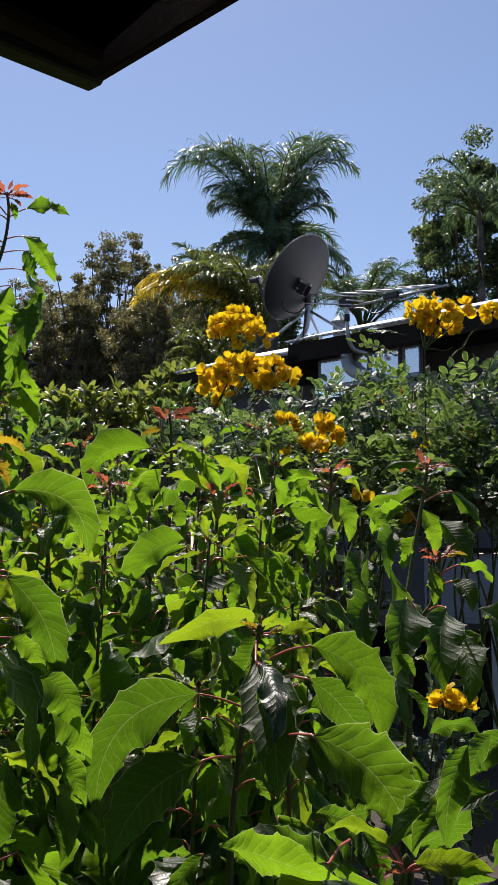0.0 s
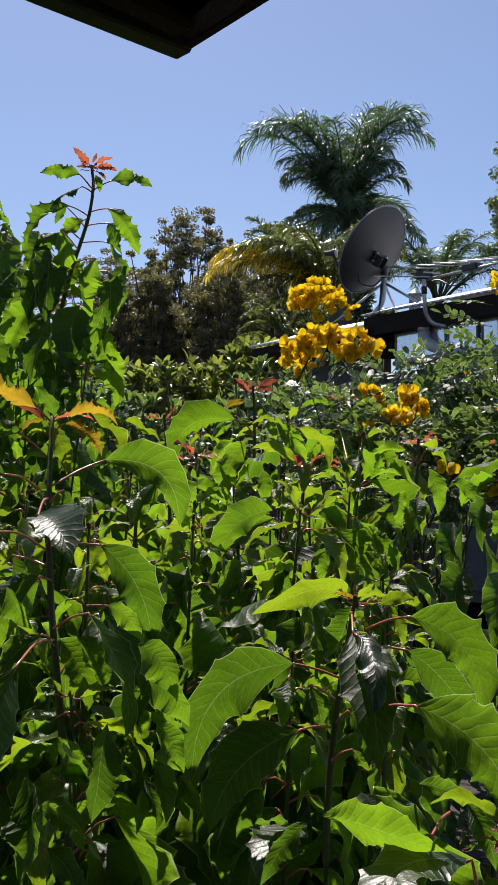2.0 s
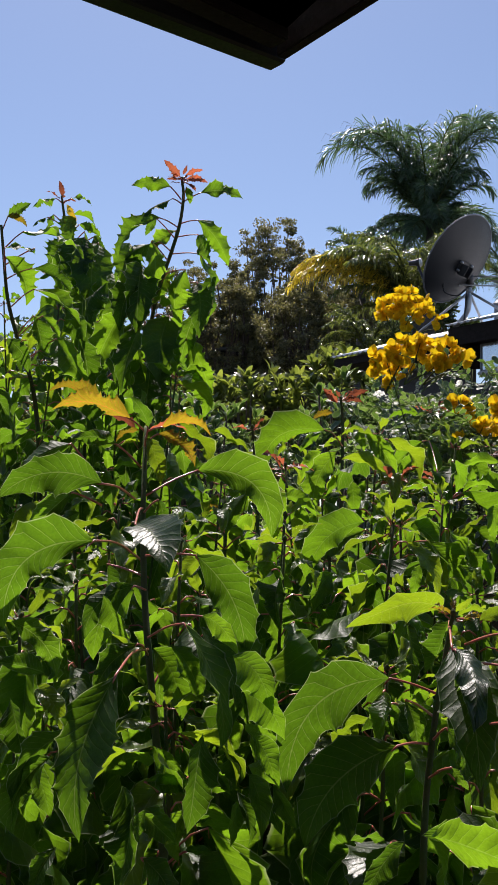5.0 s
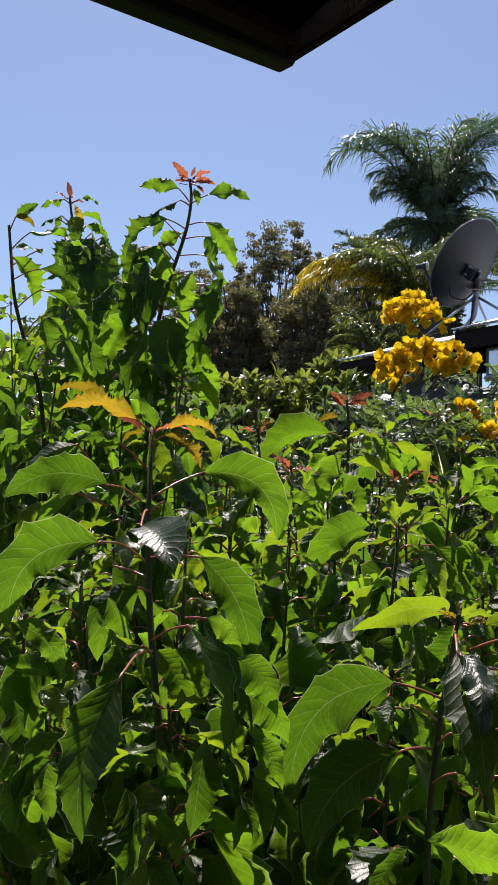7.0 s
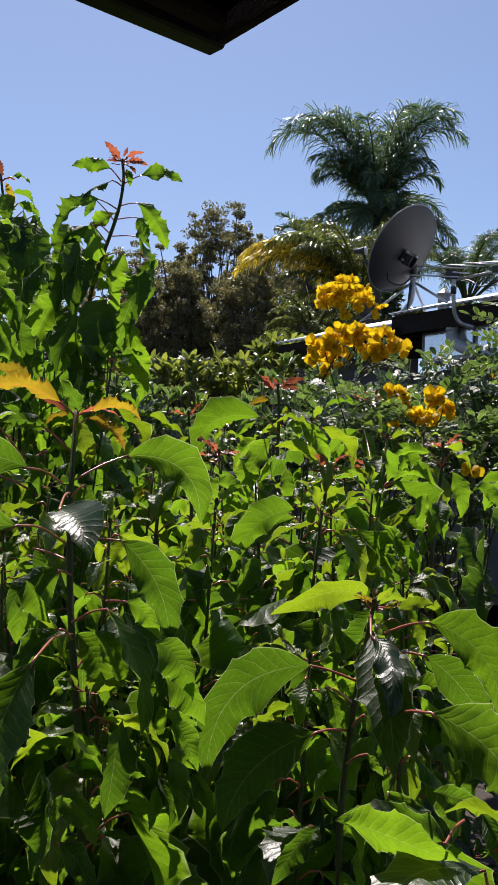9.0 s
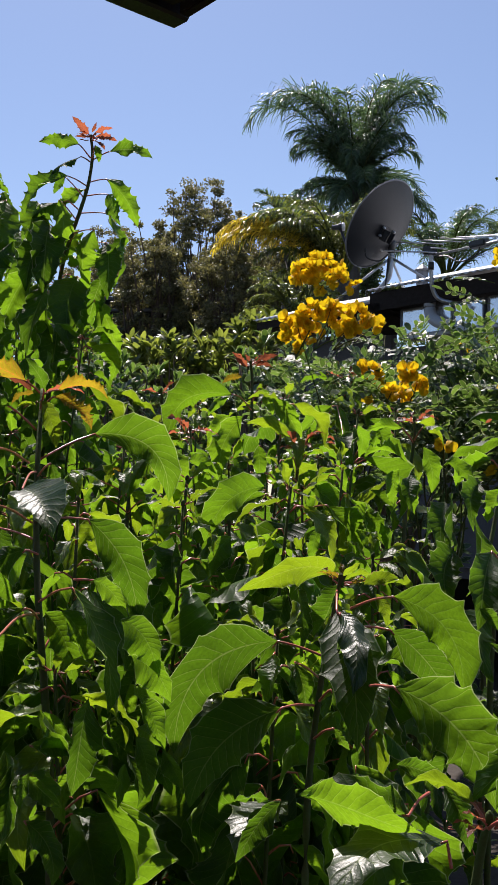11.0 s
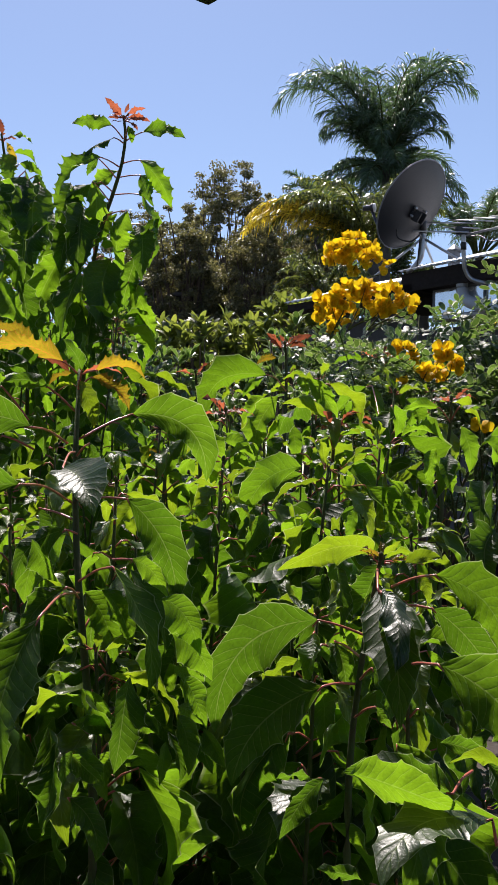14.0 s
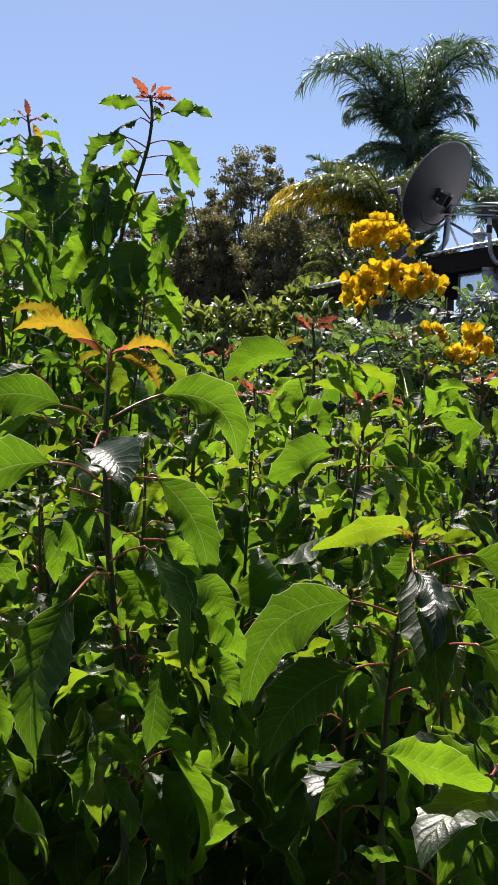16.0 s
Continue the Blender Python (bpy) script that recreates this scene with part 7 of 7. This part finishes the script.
p, line = poinsettia("poinsettia with a small maroon tip", [(0.269, 1.893, 0.000), (0.273, 1.881, 0.539), (0.276, 1.870, 1.011), (0.278, 1.863, 1.347), (0.294, 1.873, 1.477), (0.321, 1.871, 1.521), (0.333, 1.870, 1.570), (0.336, 1.870, 1.606)], 0.0070)
leaf(p, (0.359, 1.815, 1.590), (0.413, 1.803, 1.560), (-0.00, 0.56, 0.82), 0.39, 0.15, "light", stalk=(0.333, 1.870, 1.570))
leaf(p, (0.337, 1.768, 1.563), (0.362, 1.723, 1.514), (-0.35, -0.77, 0.53), 0.78, 0.05, stalk=(0.327, 1.871, 1.543))
leaf(p, (0.310, 1.824, 1.590), (0.316, 1.821, 1.521), (-0.00, -0.96, -0.43), 0.72, 0.15, "light", stalk=(0.331, 1.870, 1.563))
leaf(p, (0.366, 1.709, 1.521), (0.391, 1.644, 1.453), (-0.29, -0.74, 0.61), 0.59, 0.15)
leaf(p, (0.347, 1.868, 1.600), (0.386, 1.860, 1.605), (-0.00, 0.56, 0.82), 0.39, 0.10, "orange")
leaf(p, (0.318, 1.719, 1.522), (0.291, 1.609, 1.397), (0.17, -0.76, 0.63), 0.55, 0.05, stalk=(0.315, 1.872, 1.510))
leaf(p, (0.248, 1.675, 1.451), (0.238, 1.582, 1.355), (0.09, -0.72, 0.69), 0.65, 0.05, stalk=(0.285, 1.868, 1.405))
leaf(p, (0.208, 1.787, 1.534), (0.192, 1.700, 1.431), (0.12, -0.77, 0.63), 0.65, 0.05)
leaf(p, (0.237, 1.784, 1.591), (0.225, 1.780, 1.460), (0.76, -0.48, 0.36), 0.78, 0.05)
leaf(p, (0.249, 1.681, 1.538), (0.216, 1.587, 1.426), (0.22, -0.78, 0.59), 0.78, 0.05, stalk=(0.302, 1.873, 1.490))
leaf(p, (0.205, 1.838, 1.629), (0.194, 1.838, 1.513), (0.80, -0.43, 0.34), 0.78, 0.05)
leaf(p, (0.335, 1.764, 1.479), (0.340, 1.663, 1.374), (-0.04, -0.72, 0.69), 0.65, 0.05, stalk=(0.291, 1.872, 1.451))
crown_tip(p, line[-1], pick, 0.035, 8, "red")

p, line = poinsettia("poinsettia with a small red tip among green leaves", [(0.158, 2.423, 0.000), (0.161, 2.411, 0.605), (0.164, 2.400, 1.134), (0.166, 2.393, 1.512), (0.182, 2.493, 1.653), (0.194, 2.487, 1.759), (0.194, 2.484, 1.810)], 0.0070)
leaf(p, (0.208, 2.434, 1.787), (0.270, 2.429, 1.776), (-0.00, 0.56, 0.82), 0.45, 0.15, "light", stalk=(0.194, 2.487, 1.759))
leaf(p, (0.164, 2.438, 1.785), (0.075, 2.443, 1.767), (-0.00, 0.62, 0.77), 0.40, 0.20, "light", stalk=(0.193, 2.488, 1.754))
leaf(p, (0.090, 2.490, 1.810), (0.119, 2.495, 1.713), (0.10, -0.92, -0.32), 0.50, 0.10, "light")
leaf(p, (0.164, 2.292, 1.702), (0.070, 2.297, 1.705), (-0.00, 0.67, 0.73), 0.50, 0.25, "light")
leaf(p, (0.197, 2.288, 1.734), (0.216, 2.290, 1.636), (-0.00, -0.96, -0.43), 0.55, 0.10, "light")
leaf(p, (0.233, 2.185, 1.702), (0.290, 2.180, 1.644), (0.20, -0.85, -0.01), 0.50, 0.20, "light")
leaf(p, (0.047, 2.246, 1.720), (0.035, 2.249, 1.633), (-0.00, -0.96, -0.43), 0.55, 0.10, "light")
leaf(p, (0.140, 2.194, 1.682), (0.133, 2.196, 1.606), (-0.00, -0.96, -0.43), 0.60, 0.15, "light")
leaf(p, (0.167, 2.092, 1.667), (0.166, 2.093, 1.589), (-0.50, -0.77, -0.31), 0.60, 0.15, "light")
leaf(p, (0.099, 2.098, 1.578), (0.110, 2.095, 1.512), (-0.00, -0.96, -0.43), 0.50, 0.15, "light")
leaf(p, (0.179, 1.992, 1.605), (0.168, 1.992, 1.526), (0.76, -0.44, 0.32), 0.60, 0.05, "light")
crown_tip(p, line[-1], pick, 0.045, 9, "red")
dressed(p, line, pick, 12, 0.140, 0.90, (0.20, 1.15), above=0.25)

p, line = poinsettia("leafy poinsettia low beside the orange one", [(-0.303, 1.635, 0.000), (-0.306, 1.623, 0.409), (-0.309, 1.613, 0.768), (-0.311, 1.605, 1.023), (-0.327, 1.656, 1.125), (-0.343, 1.706, 1.208), (-0.349, 1.714, 1.251)], 0.0060)
leaf(p, (-0.384, 1.529, 1.443), (-0.340, 1.529, 1.366), (0.11, -0.98, -0.36), 0.70, 0.10, "light")
leaf(p, (-0.293, 1.576, 1.416), (-0.271, 1.567, 1.330), (0.11, -0.98, -0.36), 0.60, 0.10, "light")
leaf(p, (-0.268, 1.548, 1.336), (-0.245, 1.535, 1.251), (0.11, -0.98, -0.36), 0.55, 0.10, "light")
leaf(p, (-0.387, 1.453, 1.295), (-0.362, 1.450, 1.253), (0.09, -0.90, -0.01), 0.70, 0.10, "light")
leaf(p, (-0.381, 1.266, 1.304), (-0.376, 1.235, 1.188), (0.11, -0.98, -0.36), 0.40, 0.08)
leaf(p, (-0.468, 1.459, 1.517), (-0.430, 1.466, 1.458), (0.11, -0.98, -0.36), 0.80, 0.10, "light")
leaf(p, (-0.232, 1.527, 1.252), (-0.198, 1.519, 1.200), (0.11, -0.98, -0.36), 0.60, 0.10, "light")
leaf(p, (-0.337, 1.452, 1.234), (-0.346, 1.432, 1.171), (0.11, -0.98, -0.36), 0.55, 0.10, "light")
leaf(p, (-0.201, 1.597, 1.329), (-0.224, 1.584, 1.273), (0.09, -0.90, -0.01), 0.60, 0.10, "light")
leaf(p, (-0.371, 1.344, 1.259), (-0.380, 1.329, 1.213), (0.09, -0.90, -0.01), 0.50, 0.10)
leaf(p, (-0.339, 1.589, 1.481), (-0.255, 1.588, 1.356), (0.14, -0.95, -0.41), 0.60, 0.10, "light", stalk=(-0.390, 1.620, 1.481))
leaf(p, (-0.285, 1.586, 1.373), (-0.233, 1.581, 1.299), (0.14, -0.95, -0.41), 0.75, 0.10, "light")
leaf(p, (-0.515, 1.291, 1.458), (-0.509, 1.273, 1.330), (0.14, -0.95, -0.41), 0.55, 0.10, "light")
leaf(p, (-0.379, 1.406, 1.325), (-0.327, 1.403, 1.263), (0.14, -0.95, -0.41), 0.55, 0.10, "light")
leaf(p, (-0.382, 1.388, 1.249), (-0.340, 1.386, 1.206), (0.14, -0.95, -0.41), 0.55, 0.10, "light")
leaf(p, (-0.320, 1.463, 1.289), (-0.283, 1.461, 1.255), (0.14, -0.95, -0.41), 0.70, 0.10, "light")
leaf(p, (-0.516, 1.312, 1.323), (-0.482, 1.307, 1.251), (0.14, -0.95, -0.41), 0.50, 0.10, "light")
leaf(p, (-0.273, 1.461, 1.247), (-0.279, 1.446, 1.191), (0.14, -0.95, -0.41), 0.50, 0.10, "light")
leaf(p, (-0.245, 1.528, 1.302), (-0.255, 1.511, 1.228), (0.14, -0.95, -0.41), 0.45, 0.10, "light")

p, line = poinsettia("sunlit poinsettia with broad hanging leaves", [(-0.16, 1.72, 0.000), (-0.17, 1.70, 0.6), (-0.19, 1.70, 1.1), (-0.21, 1.72, 1.36)], 0.0060)
leaf(p, (-0.279, 1.430, 1.444), (-0.222, 1.408, 1.375), (0.00, -0.95, -0.30), 0.70, 0.10, "light", bow=0.18, fold=0.25, wave=0.10, lobes=(3, 2))
leaf(p, (-0.264, 1.433, 1.396), (-0.204, 1.410, 1.339), (0.10, -0.95, -0.30), 0.72, 0.10, "light", bow=0.20, fold=0.25, wave=0.10, lobes=(3, 3))
leaf(p, (-0.247, 1.435, 1.338), (-0.211, 1.409, 1.277), (0.00, -0.95, -0.30), 0.60, 0.10, "light", bow=0.12, fold=0.25, wave=0.10, lobes=(3, 2))
leaf(p, (-0.255, 1.434, 1.290), (-0.234, 1.407, 1.217), (0.10, -0.95, -0.30), 0.45, 0.10, "light", bow=0.10, fold=0.25, wave=0.10, lobes=(3, 3))
leaf(p, (-0.426, 1.595, 1.433), (-0.376, 1.576, 1.330), (0.20, -0.95, -0.30), 0.60, 0.10, "light", bow=0.12, fold=0.45, wave=0.10, lobes=(4, 5))
leaf(p, (-0.471, 1.646, 1.517), (-0.521, 1.601, 1.411), (-0.10, -0.95, -0.54), 0.62, 0.10, "light", bow=0.15, fold=-0.30, wave=0.10, lobes=(5, 5))
leaf(p, (-0.500, 1.304, 1.457), (-0.517, 1.266, 1.336), (0.10, -0.95, -0.18), 0.52, 0.10, "green", bow=0.15, fold=0.20, wave=0.10, lobes=(3, 3))
leaf(p, (-0.400, 1.478, 1.301), (-0.337, 1.461, 1.252), (0.30, -0.95, -0.42), 0.45, 0.10, "light", bow=0.22, fold=0.45, wave=0.10, lobes=(4, 3))
leaf(p, (-0.392, 1.429, 1.233), (-0.345, 1.408, 1.198), (0.00, -0.95, -0.06), 0.50, 0.10, "light", bow=0.20, fold=-0.30, wave=0.10, lobes=(5, 4))
leaf(p, (-0.350, 1.489, 1.222), (-0.302, 1.467, 1.212), (0.20, -0.95, -0.30), 0.50, 0.10, "light", bow=0.10, fold=0.20, wave=0.10, lobes=(3, 4))
leaf(p, (-0.336, 1.543, 1.262), (-0.294, 1.519, 1.246), (-0.10, -0.95, -0.54), 0.55, 0.10, "light", bow=0.10, fold=0.45, wave=0.10, lobes=(4, 5))
leaf(p, (-0.359, 1.650, 1.479), (-0.293, 1.631, 1.414), (0.10, -0.95, -0.18), 0.60, 0.10, "light", bow=0.15, fold=-0.30, wave=0.10, lobes=(5, 5))
leaf(p, (-0.476, 1.269, 1.333), (-0.511, 1.225, 1.263), (0.30, -0.95, -0.42), 0.50, 0.10, "green", bow=0.15, fold=0.20, wave=0.10, lobes=(3, 3))
leaf(p, (-0.064, 1.718, 1.392), (-0.034, 1.688, 1.401), (0.00, -0.95, -0.06), 0.50, 0.10, "light", bow=0.10, fold=0.45, wave=0.10, lobes=(4, 3))
leaf(p, (-0.223, 2.111, 1.632), (-0.236, 2.080, 1.532), (0.20, -0.95, -0.30), 0.50, 0.10, "light", bow=0.20, fold=-0.30, wave=0.10, lobes=(5, 4))
leaf(p, (-0.127, 2.067, 1.638), (-0.237, 2.030, 1.528), (-0.10, -0.95, -0.54), 0.46, 0.10, "light", bow=0.20, fold=0.20, wave=0.10, lobes=(3, 4))
leaf(p, (-0.179, 1.964, 1.542), (-0.212, 1.932, 1.472), (0.10, -0.95, -0.18), 0.62, 0.10, "light", bow=0.15, fold=0.45, wave=0.10, lobes=(4, 5))
leaf(p, (-0.296, 2.205, 1.691), (-0.229, 2.181, 1.651), (0.30, -0.95, -0.42), 0.50, 0.10, "light", bow=0.20, fold=-0.30, wave=0.10, lobes=(5, 5))
leaf(p, (-0.040, 2.218, 1.637), (0.022, 2.186, 1.547), (0.00, -0.95, -0.06), 0.50, 0.10, "light", bow=0.20, fold=0.20, wave=0.10, lobes=(3, 3))
leaf(p, (-0.004, 2.017, 1.529), (0.005, 1.987, 1.469), (0.20, -0.95, -0.30), 0.60, 0.10, "light", bow=0.15, fold=0.45, wave=0.10, lobes=(4, 3))
leaf(p, (-0.023, 1.188, 1.287), (0.098, 1.152, 1.263), (-0.10, -0.95, -0.54), 0.62, 0.10, "light", bow=0.10, fold=-0.30, wave=0.10, lobes=(5, 4))
leaf(p, (-0.051, 1.208, 1.275), (-0.098, 1.176, 1.216), (0.10, -0.95, -0.18), 0.40, 0.10, "green", bow=0.10, fold=0.20, wave=0.10, lobes=(3, 4))
leaf(p, (-0.267, 1.476, 1.339), (-0.213, 1.454, 1.332), (0.30, -0.95, -0.42), 0.60, 0.10, "light", bow=0.10, fold=0.45, wave=0.10, lobes=(4, 5))
leaf(p, (-0.262, 1.477, 1.291), (-0.220, 1.453, 1.273), (0.00, -0.95, -0.06), 0.60, 0.10, "light", bow=0.10, fold=-0.30, wave=0.10, lobes=(5, 5))
leaf(p, (-0.337, 1.513, 1.489), (-0.280, 1.494, 1.436), (0.20, -0.95, -0.30), 0.50, 0.10, "light", bow=0.15, fold=0.20, wave=0.10, lobes=(3, 3))
leaf(p, (0.209, 1.029, 1.424), (0.181, 1.004, 1.337), (-0.10, -0.95, -0.54), 0.40, 0.10, "green", bow=0.10, fold=0.45, wave=0.10, lobes=(4, 3))
leaf(p, (0.252, 1.122, 1.419), (0.214, 1.099, 1.370), (0.10, -0.95, -0.18), 0.60, 0.10, "green", bow=0.12, fold=-0.30, wave=0.10, lobes=(5, 4))
leaf(p, (0.177, 1.187, 1.289), (0.232, 1.147, 1.351), (0.30, -0.95, -0.42), 0.60, 0.10, "green", bow=-0.05, fold=0.20, wave=0.10, lobes=(3, 4))

# ---------------------------------------------------------------- the rest of the poinsettia bed
def fill_bed():
    rng = random.Random(2024)
    made = []
    tries = 0
    while len(made) < 86 and tries < 4000:
        tries += 1
        az = rng.uniform(-25, 15)
        d = rng.uniform(2.1, 4.0)
        x, y = d * math.sin(radians(az)), d * math.cos(radians(az))
        if any((x - a) ** 2 + (y - b) ** 2 < 0.185 ** 2 for a, b in made):
            continue
        if (az > 1 and d > 2.75) or az > 3.5:
            continue
        if az < -11:
            if d < 2.7:
                high = 1.6 + d * rng.uniform(0.02, 0.10)
            else:
                high = 1.6 + d * (0.12 + 0.13 * min(1, (-11 - az) / 5)) * rng.uniform(0.7, 1.0)
        else:
            high = 1.6 + d * rng.uniform(0.0, 0.105)
        made.append((x, y))
        lean = Vector((rng.uniform(-.12, .12), rng.uniform(-.12, .12), 0))
        foot = Vector((x, y, 0)) + lean
        pts = [foot, foot.lerp(Vector((x, y, high)), 0.5) + lean * 0.3, Vector((x, y, high))]
        p, line = poinsettia("tall poinsettia with toothed green leaves", pts, 0.005)
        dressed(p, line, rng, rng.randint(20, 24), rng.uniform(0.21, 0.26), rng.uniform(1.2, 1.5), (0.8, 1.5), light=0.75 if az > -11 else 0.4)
        if az > -11 and rng.random() < 0.25:
            crown_tip(p, line[-1], rng, rng.uniform(0.05, 0.065), 8)
        else:
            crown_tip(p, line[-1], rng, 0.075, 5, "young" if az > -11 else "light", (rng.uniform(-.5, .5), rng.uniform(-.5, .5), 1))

    # the front ranks, whose large leaves shade the ground before them
    for count, near, far, tops, gap in ((13, 1.56, 1.80, (-0.16, -0.07), 0.13), (20, 1.86, 2.25, (-0.06, 0.025), 0.15)):
        rank, tries = [], 0
        while len(rank) < count and tries < 4000:
            tries += 1
            az, d = rng.uniform(-25, 3.5), rng.uniform(near, far)
            if -12 < az < -5 and d < 1.84:
                continue
            x, y = d * math.sin(radians(az)), d * math.cos(radians(az))
            if any((x - a) ** 2 + (y - b) ** 2 < gap ** 2 for a, b in rank):
                continue
            rank.append((x, y))
            top = Vector((x, y, 1.6 + d * rng.uniform(*tops)))
            foot = Vector((x + rng.uniform(-.1, .1), y + rng.uniform(-.05, .12), 0))
            p, line = poinsettia("poinsettia with large hanging toothed leaves", [foot, foot.lerp(top, 0.5) + Vector((rng.uniform(-.03, .03), 0, 0)), top], 0.006)
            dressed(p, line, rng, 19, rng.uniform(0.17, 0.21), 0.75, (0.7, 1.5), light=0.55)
            crown_tip(p, line[-1], rng, 0.075, 5, "young", (rng.uniform(-.5, .5), rng.uniform(-.5, .5), 1))

    # shorter shoots low down at the front, in the shade of the others
    low, tries = [], 0
    while len(low) < 18 and tries < 4000:
        tries += 1
        az, d = rng.uniform(-27, 14), rng.uniform(1.8, 2.7)
        x, y = d * math.sin(radians(az)), d * math.cos(radians(az))
        if any((x - a) ** 2 + (y - b) ** 2 < 0.17 ** 2 for a, b in low):
            continue
        low.append((x, y))
        top = Vector((x, y, 1.6 - d * rng.uniform(0.24, 0.40)))
        foot = Vector((x + rng.uniform(-.1, .1), y + rng.uniform(-.05, .15), 0))
        p, line = poinsettia("low leafy poinsettia shoot in shade", [foot, foot.lerp(top, 0.5), top], 0.006)
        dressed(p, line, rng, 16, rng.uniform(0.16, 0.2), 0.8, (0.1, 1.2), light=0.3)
        crown_tip(p, line[-1], rng, 0.06, 4, "light")


fill_bed()
